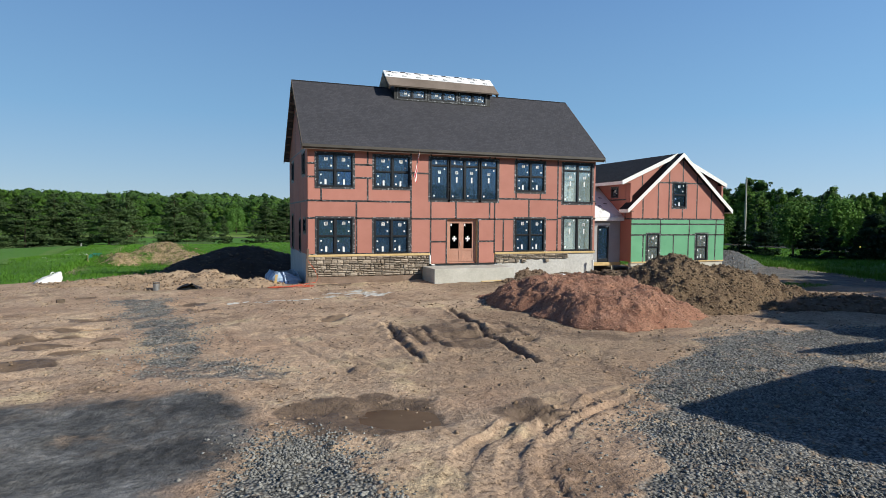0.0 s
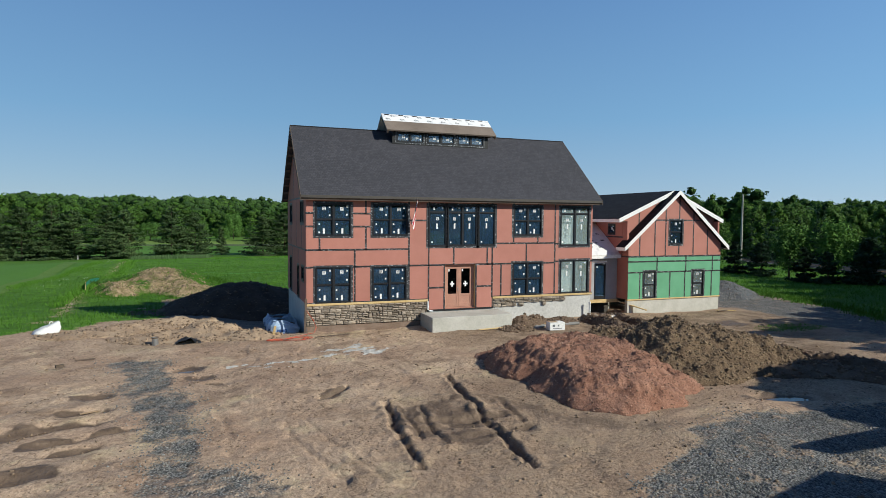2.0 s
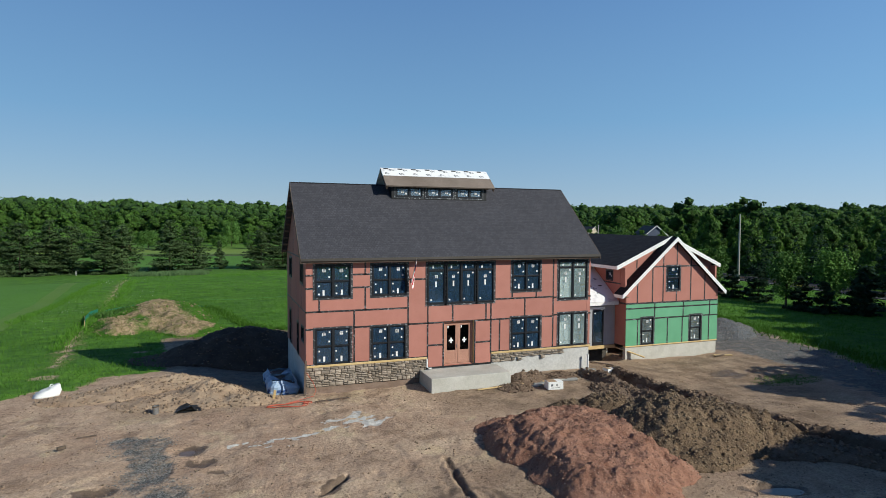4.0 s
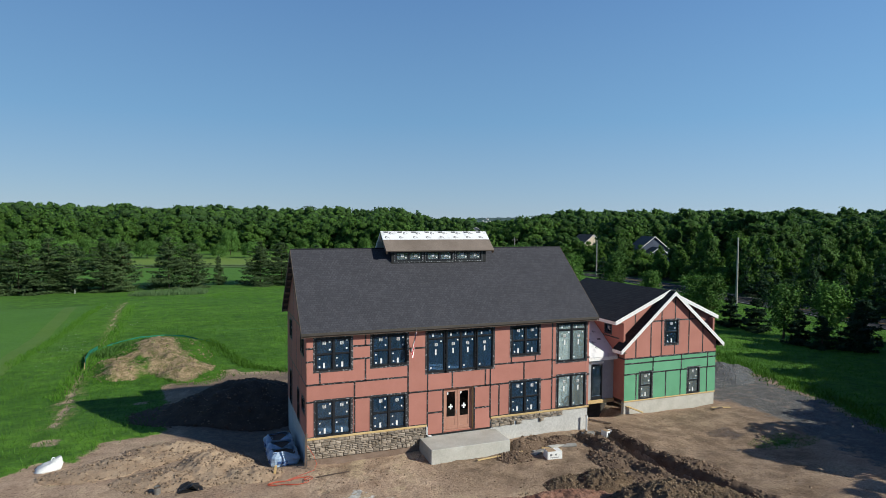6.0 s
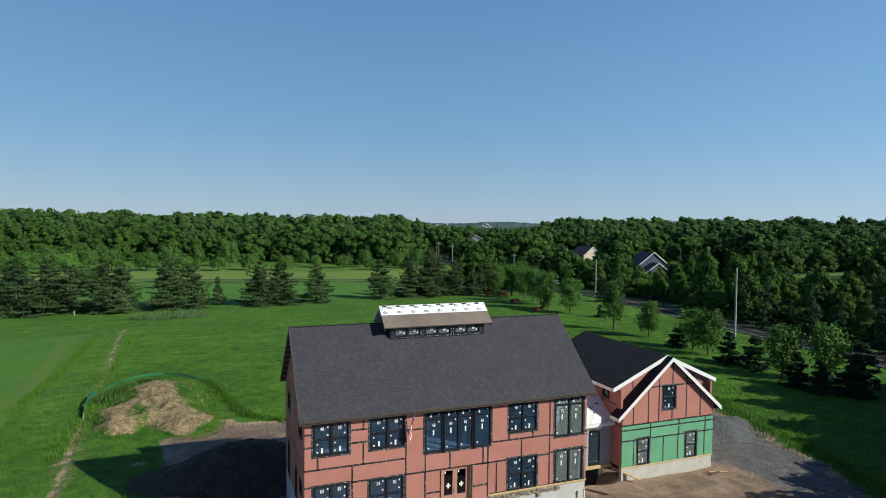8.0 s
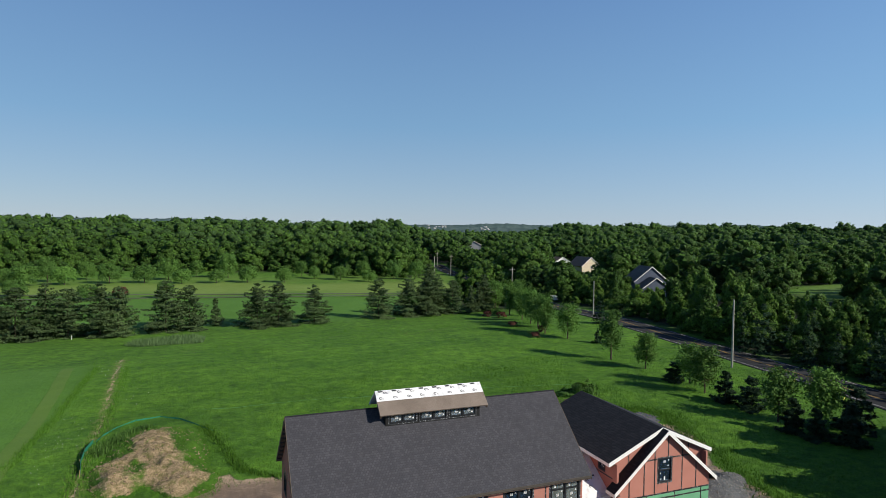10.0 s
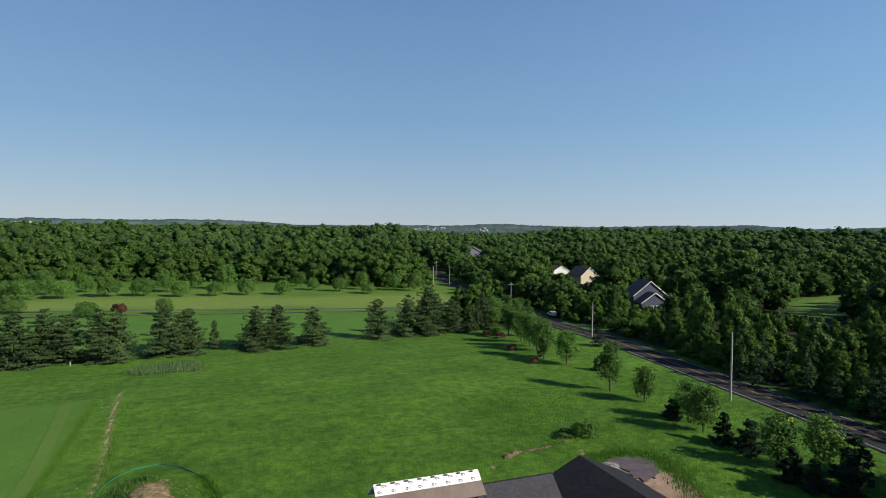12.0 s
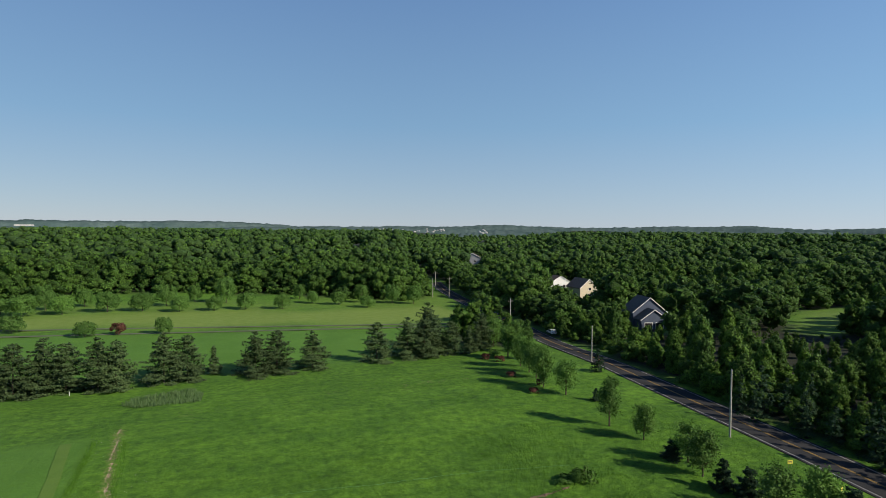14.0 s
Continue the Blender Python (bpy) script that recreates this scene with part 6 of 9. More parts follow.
def broad_crown(rng, h, r, n, leaf, base=0.22, blobs=22, taper=0.55):
    """A broad-leaved crown: many uneven clumps with gaps between them."""
    zf = rng.uniform(base, 0.95, blobs)
    t = (zf - base) / (1 - base)
    prof = np.sqrt(np.clip(1 - (2 * np.clip(t, 0, 1) ** (0.8 if taper < 0.6 else 0.6) - 0.85) ** 2, 0.06, 1))
    az = rng.uniform(0, 2 * np.pi, blobs)
    rad = r * prof * np.sqrt(rng.uniform(0.05, 0.8, blobs))
    c = np.stack([np.cos(az) * rad, np.sin(az) * rad, zf * h], 1)
    br = r * rng.uniform(0.18, 0.4, blobs) * (0.6 + 0.5 * prof)
    which = rng.choice(blobs, n, p=br ** 2 / np.sum(br ** 2))
    d = rng.normal(size=(n, 3))
    d /= np.linalg.norm(d, axis=1, keepdims=True)
    d[:, 2] = np.where(d[:, 2] < -0.5, -d[:, 2], d[:, 2])
    pos = c[which] + d * br[which][:, None] * rng.uniform(0.6, 1.12, (n, 1)) * np.array([1, 1, 0.85])
    pos[:, 2] = np.clip(pos[:, 2], base * h * 0.6, h * 1.02)
    out = np.stack([pos[:, 0] / r, pos[:, 1] / r, (pos[:, 2] / h - 0.45) * 1.6], 1)
    return cards(pos, d * 0.5 + out * 0.9 + rng.normal(size=(n, 3)) * 0.3, leaf * rng.uniform(0.6, 1.35, n), rng, 0.8, 0.15)


def sprays(pos, nrm, size, rng, aspect=0.9):
    """Small three-cornered leaf sprays at pos, facing nrm, turned at random. Returns points and faces."""
    n = len(pos)
    nrm = nrm / (np.linalg.norm(nrm, axis=1, keepdims=True) + 1e-9)
    u = np.cross(nrm, rng.normal(size=(n, 3)))
    u /= np.linalg.norm(u, axis=1, keepdims=True) + 1e-9
    w = np.cross(nrm, u)
    s = (np.asarray(size) * np.ones(n))[:, None]
    u, w = u * s, w * s * aspect
    p = np.stack([pos + u * 0.7, pos - u * 0.35 + w * rng.uniform(0.4, 0.75, (n, 1)), pos - u * 0.35 - w * rng.uniform(0.4, 0.75, (n, 1))], 1)
    return p.reshape(-1, 3), np.arange(3 * n).reshape(-1, 3)


ICO_V = np.array([(0, 0, 1), *[(0.894 * math.cos(k * 1.2566), 0.894 * math.sin(k * 1.2566), 0.447) for k in range(5)], *[(0.894 * math.cos(k * 1.2566 + 0.628), 0.894 * math.sin(k * 1.2566 + 0.628), -0.447) for k in range(5)], (0, 0, -1)])
ICO_F = np.array([*[(0, 1 + k, 1 + (k + 1) % 5) for k in range(5)], *[(1 + k, 6 + k, 1 + (k + 1) % 5) for k in range(5)], *[(1 + (k + 1) % 5, 6 + k, 6 + (k + 1) % 5) for k in range(5)], *[(11, 6 + (k + 1) % 5, 6 + k) for k in range(5)]])


def lobed_crown(rng, h, r, lobes, n, leaf, base=0.2, pointed=0.0, solid=0.86):
    """A dense crown of rounded boughs: leaf sprays over each bough and the closed leafy masses within. Returns (points, faces) of both."""
    k = np.arange(lobes)
    t = np.clip(1 - ((k + 0.5) / lobes) ** 0.8 + rng.uniform(-0.05, 0.05, lobes), 0.02, 0.97)
    round_p = np.sqrt(np.clip(1 - ((t - 0.36) / np.where(t > 0.36, 0.66, 0.44)) ** 2, 0.03, 1))
    cone_p = np.clip(1.04 - t, 0.05, 1) ** 0.62 * np.clip(0.5 + 3 * t, 0, 1)
    prof = r * (round_p * (1 - pointed) + cone_p * pointed)
    az = k * 2.39996 + rng.uniform(-0.5, 0.5, lobes)
    rad = prof * rng.uniform(0.5, 0.74, lobes) * np.where(k == 0, 0.2, 1)
    size = (0.44 * prof + 0.12 * r) * rng.uniform(0.82, 1.2, lobes)
    z = (base + (1 - base) * t) * h
    z = np.minimum(z, h * rng.uniform(0.95, 1.03, lobes) - size * 0.9)
    z = np.where(k == 0, h - size * 0.9, z)
    c = np.stack([np.cos(az) * rad, np.sin(az) * rad, z], 1)
    which = rng.choice(lobes, n, p=size ** 2 / np.sum(size ** 2))
    d = rng.normal(size=(n, 3))
    d /= np.linalg.norm(d, axis=1, keepdims=True)
    out = np.stack([np.cos(az), np.sin(az), np.full(lobes, 0.55)], 1)[which]
    back = np.sum(d * out, 1) < -0.25
    d[back] -= 1.6 * np.sum(d[back] * out[back], 1)[:, None] * out[back]
    d /= np.linalg.norm(d, axis=1, keepdims=True)
    bump = 0.9 + 0.13 * np.sin(7 * d[:, 0] + 5 * d[:, 2] + which) + 0.1 * np.sin(9 * d[:, 1] - 6 * d[:, 2] + 2 * which)
    pos = c[which] + d * (size[which] * bump * rng.uniform(0.86, 1.12, n))[:, None] * np.array([1, 1, 0.88])
    leaves = sprays(pos, d + out * 0.25 + rng.normal(size=(n, 3)) * 0.5, leaf * rng.uniform(0.6, 1.35, n), rng)
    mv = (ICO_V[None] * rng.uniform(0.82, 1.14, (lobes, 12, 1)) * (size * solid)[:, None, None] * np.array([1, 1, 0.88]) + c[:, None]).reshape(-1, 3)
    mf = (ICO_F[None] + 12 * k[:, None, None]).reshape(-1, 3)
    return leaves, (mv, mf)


def pine_crown(rng, h, r, n, leaf, power=0.75, droop=0.18, base=0.06, per=10):
    """A conifer: tiers of boughs, each a fan of needle sprays, with gaps between the tiers."""
    tiers = max(7, int(h * 1.3))
    bz, ba, bl = [], [], []
    for k in range(tiers):
        f = base + (1 - base) * (k + rng.uniform(-0.25, 0.25)) / tiers
        for _ in range(per):
            bz.append(np.clip(f + rng.uniform(-0.03, 0.03), base, 0.97))
            ba.append(rng.uniform(0, 2 * np.pi))
            bl.append(r * max(0.06, (1 - f)) ** power * rng.uniform(0.68, 1.08) * (0.85 + 0.3 * math.sin(3 * ba[-1] + 9 * f)))
    bz, ba, bl = np.array(bz), np.array(ba), np.array(bl)
    which = rng.choice(len(bz), n, p=bl / bl.sum())
    s = np.sqrt(rng.uniform(0.02, 1, n))
    side = rng.normal(size=n) * 0.16 * bl[which] * (1.1 - 0.5 * s)
    x = np.cos(ba[which]) * bl[which] * s - np.sin(ba[which]) * side
    y = np.sin(ba[which]) * bl[which] * s + np.cos(ba[which]) * side
    z = bz[which] * h - droop * bl[which] * s + 0.22 * bl[which] * np.maximum(s - 0.6, 0) + rng.normal(size=n) * 0.07 * h / tiers * 2
    nz = np.stack([np.cos(ba[which]) * 0.35, np.sin(ba[which]) * 0.35, np.ones(n)], 1) + rng.normal(size=(n, 3)) * 0.4
    return sprays(np.stack([x, y, np.clip(z, 0.012 * h, h)], 1), nz, leaf * rng.uniform(0.6, 1.3, n), rng, 0.6)


def upswept_crown(rng, h, r, n, leaf, base=0.16):
    """A young broad-leaved tree: sprays of leaves along many rising branches, egg-shaped as a whole."""
    m = 60
    f = base + (0.9 - base) * rng.uniform(0, 1, m) ** 0.85
    az = rng.uniform(0, 2 * np.pi, m)
    t = (f - base) / (0.95 - base)
    ln = r * np.sqrt(np.clip(1 - (1.7 * t - 0.6) ** 2 * 0.75, 0.05, 1)) * rng.uniform(0.55, 1.1, m)
    which = rng.choice(m, n, p=ln / ln.sum())
    s = rng.uniform(0.12, 1, n) ** 0.7
    spread = 0.13 * ln[which] + 0.1
    x = np.cos(az[which]) * ln[which] * s + rng.normal(size=n) * spread
    y = np.sin(az[which]) * ln[which] * s + rng.normal(size=n) * spread
    z = f[which] * h + 0.75 * ln[which] * s ** 1.4 - 0.25 * ln[which] + rng.normal(size=n) * spread
    d = np.stack([np.cos(az[which]) * 0.6, np.sin(az[which]) * 0.6, np.full(n, 0.7)], 1) + rng.normal(size=(n, 3)) * 0.6
    return cards(np.stack([x, y, np.clip(z, base * h * 0.7, h * 1.03)], 1), d, leaf * rng.uniform(0.6, 1.35, n), rng, 0.75, 0.15)


def limbs(rng, h, r, trunk_r, split, count):
    """A tapering trunk with limbs that reach into the crown."""
    s = Shape()
    lean = rng.normal(size=2) * 0.015 * h
    s.tube([(0, 0, -0.3), (0, 0, 0.15 * h), (lean[0] * 0.5, lean[1] * 0.5, 0.5 * h), (lean[0], lean[1], 0.92 * h)], [trunk_r * 1.25, trunk_r, trunk_r * 0.65, trunk_r * 0.12], 7)
    for k in range(count):
        z = h * rng.uniform(split, 0.75)
        a = rng.uniform(0, 2 * np.pi)
        l = r * rng.uniform(0.5, 0.85) * (1 - 0.5 * z / h)
        f = z / h
        s.tube([(lean[0] * f, lean[1] * f, z), (math.cos(a) * l * 0.5 + lean[0] * f, math.sin(a) * l * 0.5 + lean[1] * f, z + l * 0.35), (math.cos(a) * l, math.sin(a) * l, z + l * 0.6)], [trunk_r * 0.4, trunk_r * 0.25, trunk_r * 0.07], 5, False)
    return s


def tree_kind(name, label, category, seed, h, r, n, leaf, mat, kind="broad", base=0.22, blobs=22, power=0.75, group=""):
    rng = np.random.default_rng(seed)
    t = tagged(empty(name), label, category, group)
    if kind == "upswept":
        v, f = upswept_crown(rng, h, r, n, leaf, base)
        part("trunk", limbs(rng, h, r, 0.012 * h + 0.03, base * 0.9, 9), BARK, t)
    elif kind == "broad":
        v, f = broad_crown(rng, h, r, n, leaf, base, blobs)
        part("trunk", limbs(rng, h, r, 0.016 * h + 0.03, base * 0.9, 6), BARK, t)
    elif kind == "round":
        (v, f), _ = lobed_crown(rng, h, r, blobs, n, leaf, base)
        part("trunk", limbs(rng, h, r, 0.016 * h + 0.03, base * 0.9, 6), BARK, t)
    elif kind == "bush":
        v, f = broad_crown(rng, h, r, n, leaf, 0.04, blobs)
        part("stem", limbs(rng, h, r, 0.03, 0.1, 4), BARK, t)
    else:
        v, f = pine_crown(rng, h, r, n, leaf, power, 0.08, base, 14)
        part("trunk", limbs(rng, h * 0.98, r * 0.5, 0.013 * h + 0.03, 0.15, 4), BARK, t)
    part("crown", array_mesh("crown", v, f, mat), mat, t)
    return t


def ground_z(x, y):
    return float(site_height(np.array([x]), np.array([y]))[0])


def plant(kinds, spots, seed):
    """The kinds themselves stand at the first spots, copies of them at the others. A spot: x, y, height scale, width scale."""
    rnd, stood = random.Random(seed), set()
    for i, (k, x, y, sz, sw) in enumerate(spots):
        t = kinds[k]
        m = pose(x, y, ground_z(x, y) - 0.05, 0, 0, rnd.uniform(0, 360))
        if k not in stood:
            stood.add(k)
            t.matrix_world = m
            t.scale = (sw, sw, sz)
        else:
            c = copy_thing(t, m)
            c.scale = (sw, sw, sz)


pines = [tree_kind("pine_tree", "tall dark green pine with layered boughs on the meadow edge", "tree", 21, 12.2, 6.6, 9800, 0.45, NEEDLE, "pine", 0.03, power=0.6, group="pines across the meadow"),
         tree_kind("pine_tree", "tall dark green pine with layered boughs on the meadow edge", "tree", 22, 11.3, 6.2, 9400, 0.45, NEEDLE, "pine", 0.03, power=0.52, group="pines across the meadow"),
         tree_kind("pine_tree", "slim young pine with open boughs", "tree", 23, 8.0, 2.6, 3600, 0.36, NEEDLE, "pine", 0.08, power=0.9, group="pines across the meadow")]
plant(pines, ([(0, -49, 122, 1, 1), (1, -43.5, 121, 1.05, 1), (0, -38.5, 123.5, 1, 0.95), (1, -34, 122.5, 1.0, 1), (0, -27.5, 120.5, 1.0, 0.95), (1, -23.8, 119.8, 1.02, 0.9), (0, -14.3, 122.8, 1.0, 1), (1, -9.3, 124.6, 0.98, 0.85),
             (2, -3.4, 127.5, 0.95, 1), (0, 6.2, 122.6, 0.9, 0.9)] + [(1, 11.4, 123.9, 1.0, 0.9), (0, 20.5, 125.6, 0.82, 0.85), (1, 37.9, 126.7, 0.98, 0.85), (0, 47.6, 129.7, 0.95, 0.9), (1, 52.3, 128.8, 1.0, 1), (0, 56.5, 131, 0.95, 0.8),
             (1, 60.6, 129.3, 0.9, 0.75), (2, 66.1, 128.7, 1.1, 1.1), (2, 69.5, 130.5, 1.2, 1.0), (0, 58, 142, 1.15, 1), (1, 73, 135, 1, 0.8)]), 1)
young = [tree_kind("street_tree", "young leafy shade tree on the grass verge", "tree", 31, 7.4, 2.0, 3600, 0.31, LEAF_YOUNG, "upswept", 0.2, 24, group="trees along the verge"),
         tree_kind("street_tree", "young leafy shade tree on the grass verge", "tree", 32, 6.4, 2.3, 3600, 0.31, LEAF_YOUNG, "upswept", 0.18, 24, group="trees along the verge"),
         tree_kind("street_tree", "tall narrow maple on the grass verge", "tree", 33, 9.4, 1.9, 3800, 0.33, LEAF, "upswept", 0.2, 26, group="trees along the verge")]
plant(young, [(2, 61.3, 56.4, 1, 1), (1, 62.3, 48.6, 0.93, 0.95), (0, 61.8, 38.3, 0.85, 1.05), (1, 60.0, 33.6, 1.02, 1.05), (0, 58.9, 21.0, 0.92, 1.05), (1, 62.5, 18.2, 1.08, 1.0), (0, 65.2, 76.3, 1.05, 1.2), (1, 63.5, 82.6, 1.3, 1.05), (0, 66.3, 90.5, 1.1, 1.2),
             (1, 67.5, 96, 1.3, 1.15), (2, 72.4, 116.5, 1.0, 1.2), (0, 75.2, 112, 1.1, 1.25), (1, 69.5, 104, 1.25, 1.1), (0, 70.5, 10.0, 1.1, 1.2), (1, 66, 2, 1.2, 1.2), (2, 79, 124, 1.1, 1.3), (0, 78, 137, 1.2, 1.4)], 2)
spruces = [tree_kind("spruce_tree", "small dark spruce on the grass verge", "tree", 41, 4.8, 1.9, 4200, 0.32, SPRUCE, "pine", 0.04, power=0.8, group="spruces along the verge"),
           tree_kind("spruce_tree", "broad dark spruce on the grass verge", "tree", 42, 5.4, 2.4, 5000, 0.32, SPRUCE, "pine", 0.03, power=0.6, group="spruces along the verge")]
plant(spruces, [(0, 59.3, 29.3, 0.95, 1.05), (1, 60.2, 26.0, 0.88, 0.95), (0, 57.1, 17.6, 0.9, 1), (1, 60.8, 40.4, 0.62, 0.85), (1, 64.5, 15.5, 1.05, 1.1), (0, 58.5, 12.0, 1.05, 1.1), (0, 68.5, 70.5, 0.6, 0.7), (1, 63, 6.5, 1.1, 1.1), (0, 56.8, 14.6, 0.8, 0.95)], 3)
orchard = [tree_kind("orchard_tree", "round-headed fruit tree in the far orchard row", "tree", 51, 7.8, 4.1, 3800, 0.36, LEAF, "round", 0.24, 15, group="far orchard row"),
           tree_kind("orchard_tree", "round-headed fruit tree in the far orchard row", "tree", 52, 7.0, 3.7, 3400, 0.35, LEAF_YOUNG, "round", 0.24, 13, group="far orchard row")]
plant(orchard, ([(0, -92, 258, 1, 1.1), (1, -84, 262, 1, 1), (0, -74.9, 256.1, 1.15, 1.2), (1, -61.3, 256.7, 1.15, 1.15), (0, -45, 258.3, 1.15, 1.1), (1, -31.5, 257, 1.15, 1.15), (0, -70.5, 271.6, 1.4, 0.9), (1, -57.2, 280.7, 1.2, 0.9), (0, -23, 272, 1.3, 1), (1, -16.5, 251, 0.95, 1),
               (0, -2.4, 250.1, 0.8, 0.8), (1, 10.6, 249.8, 1.1, 0.95)] + [(0, -11.1, 283.2, 1.1, 0.7), (1, 26.1, 246.3, 1.0, 0.9), (0, 38.2, 279.8, 1.0, 0.7), (1, 52.9, 252.6, 0.9, 0.95), (0, 63.1, 238.5, 0.7, 0.8), (1, 65, 258, 1.3, 0.8), (0, 78.4, 250, 1.25, 0.85),
               (1, 88, 246, 1.3, 0.95), (0, 3, 276, 1.6, 1.0), (1, 42, 262, 0.9, 0.7), (0, -42.7, 195.1, 0.66, 0.78), (1, -18.9, 192.8, 0.85, 0.66), (0, -67.3, 211.8, 0.8, 0.85)]), 4)
russet = [tree_kind("copper_tree", "small copper-leaved ornamental tree", "tree", 61, 5.0, 2.4, 1400, 0.36, RUSSET, "round", 0.25, 9)]
plant(russet, [(0, -33, 196.5, 0.85, 0.95)], 5)
shrubs = [tree_kind("russet_shrub", "low russet shrub in the meadow", "shrub", 62, 1.3, 1.5, 500, 0.3, RUSSET, "bush", 0.05, 12, group="russet shrubs"),
          tree_kind("green_shrub", "rounded dark green shrub in tall grass", "shrub", 63, 2.2, 1.9, 900, 0.3, LEAF, "bush", 0.05, 16, group="green shrubs"),
          tree_kind("cone_shrub", "dark purple cone-shaped shrub beside the road", "shrub", 64, 6.0, 2.0, 1100, 0.45, RUSSET, "pine", 0.03, power=0.5)]
for ch in shrubs[2].children:
    if ch.name.startswith("crown"):
        ch.data.materials[0] = SPRUCE
plant(shrubs, [(0, 59.5, 79.6, 0.8, 1), (0, 61.4, 93.5, 0.9, 1.1), (0, 67.9, 112.3, 1, 1.2), (0, 63.5, 84, 1.2, 0.9), (1, 43.0, 37.4, 1, 1), (1, 40.5, 38.5, 0.5, 0.9), (2, 83.4, 90.5, 1, 1), (1, 71, 122, 0.9, 1.1), (0, 66.2, 118, 1.1, 1.2)], 6)


# ---- woods: past counting, each stretch one mesh ----
HOMES = [(149, 150, 10), (182, 236, 10), (195, 284, 10), (231, 498, 12), (186, 113, 15)]


def woods(name, label, spots, seed, counts, leaf, trees=6, height=(13, 20), width=0.34, mat=WOODS, pine_share=0.12, lobes=9, mass_mat=None, base=0.12, pointed=0.0, spread=(0.8, 1.45)):
    """Many trees in one mesh: leafy sprays and the dense masses within the crowns."""
    rng = np.random.default_rng(seed)
    temps = []
    for k in range(trees):
        if rng.random() < pine_share:
            _, inner = lobed_crown(rng, 0.94, 0.14, max(4, lobes // 2), 10, 0.1, 0.05, 1.0)
            temps.append((pine_crown(rng, 1.0, 0.24, counts, leaf * 0.8 / 15.0, 0.8), inner))
        else:
            temps.append(lobed_crown(rng, 1.0, width * rng.uniform(0.82, 1.15), lobes, counts, leaf / 15.0, base, pointed * rng.uniform(0.4, 1.0)))
    if mass_mat is None:
        temps = [(broad_crown(rng, 1.0, width * rng.uniform(0.82, 1.15), counts, leaf / 15.0, 0.1, 34), None) for _ in range(trees)]
    out = {0: ([], [], []), 1: ([], [], [])}
    size = {0: 0, 1: 0}
    for x, y in spots:
        pair = temps[rng.integers(trees)]
        h = rng.uniform(*height) * (0.74 + 0.52 * float(vnoise(np.array([x * 0.03]), np.array([y * 0.03]))[0]))
        ang, dist = math.atan2(x + 4, y + 31), math.hypot(x + 4, y + 31)
        zb = float(base_height(np.array([x]), np.array([y]))[0]) - 0.3
        for hx, hy, hw in HOMES:
            hd = math.hypot(hx + 4, hy + 31)
            if dist < hd and abs(math.atan2(hx + 4, hy + 31) - ang) * hd < hw:
                h = min(h, max(1.6, (28 - 28.5 * dist / hd - zb) * rng.uniform(0.8, 1.05)))
        a, sw, tone = rng.uniform(0, 2 * np.pi), rng.uniform(*spread), np.clip(0.5 + 0.25 * rng.normal(), 0, 1)
        for lay, data in enumerate(pair):
            if data is None:
                continue
            v, f = data
            vs, fs, tones = out[lay]
            vs.append(np.stack([(v[:, 0] * np.cos(a) - v[:, 1] * np.sin(a)) * h * sw + x, (v[:, 0] * np.sin(a) + v[:, 1] * np.cos(a)) * h * sw + y, v[:, 2] * h + zb], 1))
            fs.append(f + size[lay])
            size[lay] += len(v)
            tones.append(np.full(len(v), tone))
    made = []
    for lay in (0, 1):
        vs, fs, tones = out[lay]
        if vs:
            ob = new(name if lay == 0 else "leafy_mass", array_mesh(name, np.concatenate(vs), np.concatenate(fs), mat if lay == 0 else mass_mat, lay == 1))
            ob.data.attributes.new("tone", "FLOAT", "POINT").data.foreach_set("value", np.concatenate(tones).astype(np.float32))
            made.append(tagged(ob, kind="stuff"))
    if len(made) > 1:
        made[1].parent = made[0]
    return tagged(made[0], label, "woods")


WRNG = np.random.default_rng(99)


def scatter(step_m, keep, lo, hi, a0=-20, a1=62):
    """A jittered grid of spots between two distances from the drone's stand, those that keep(x, y, angle, distance) allows."""
    g = np.arange(-hi, hi, step_m)
    X, Yy = np.meshgrid(g, g)
    X, Yy = X + WRNG.uniform(-0.45, 0.45, X.shape) * step_m, Yy + WRNG.uniform(-0.45, 0.45, X.shape) * step_m
    X, Yy = X.ravel(), Yy.ravel() 
    ang, dist = np.degrees(np.arctan2(X, Yy)), np.hypot(X, Yy)
    x, y = X - 4, Yy - 31
    ok = (dist > lo) & (dist < hi) & (ang > a0) & (ang < a1) & keep(x, y, ang, dist)
    return list(zip(x[ok], y[ok]))


near_spots = scatter(7.8, wooded, 0, 215)
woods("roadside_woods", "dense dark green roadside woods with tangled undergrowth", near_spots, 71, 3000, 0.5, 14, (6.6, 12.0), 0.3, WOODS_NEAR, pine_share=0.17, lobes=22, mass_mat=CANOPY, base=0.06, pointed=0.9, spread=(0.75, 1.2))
# unseen run of the woods, added to shade the visible edge
woods("roadside_woods_beyond", "unseen dense green roadside woods running on along the road", scatter(7.2, wooded, 0, 215, 62, 92), 70, 420, 1.3, 6, (8, 13.8), 0.36, pine_share=0.17, lobes=12, mass_mat=CANOPY, base=0.08, pointed=0.6)
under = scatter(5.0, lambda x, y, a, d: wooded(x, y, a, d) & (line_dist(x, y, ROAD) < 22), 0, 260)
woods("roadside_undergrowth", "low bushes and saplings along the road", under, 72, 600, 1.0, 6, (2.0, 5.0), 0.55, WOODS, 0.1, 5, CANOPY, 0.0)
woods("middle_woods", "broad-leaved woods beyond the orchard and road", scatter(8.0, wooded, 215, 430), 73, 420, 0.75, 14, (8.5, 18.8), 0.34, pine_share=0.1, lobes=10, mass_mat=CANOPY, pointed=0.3)
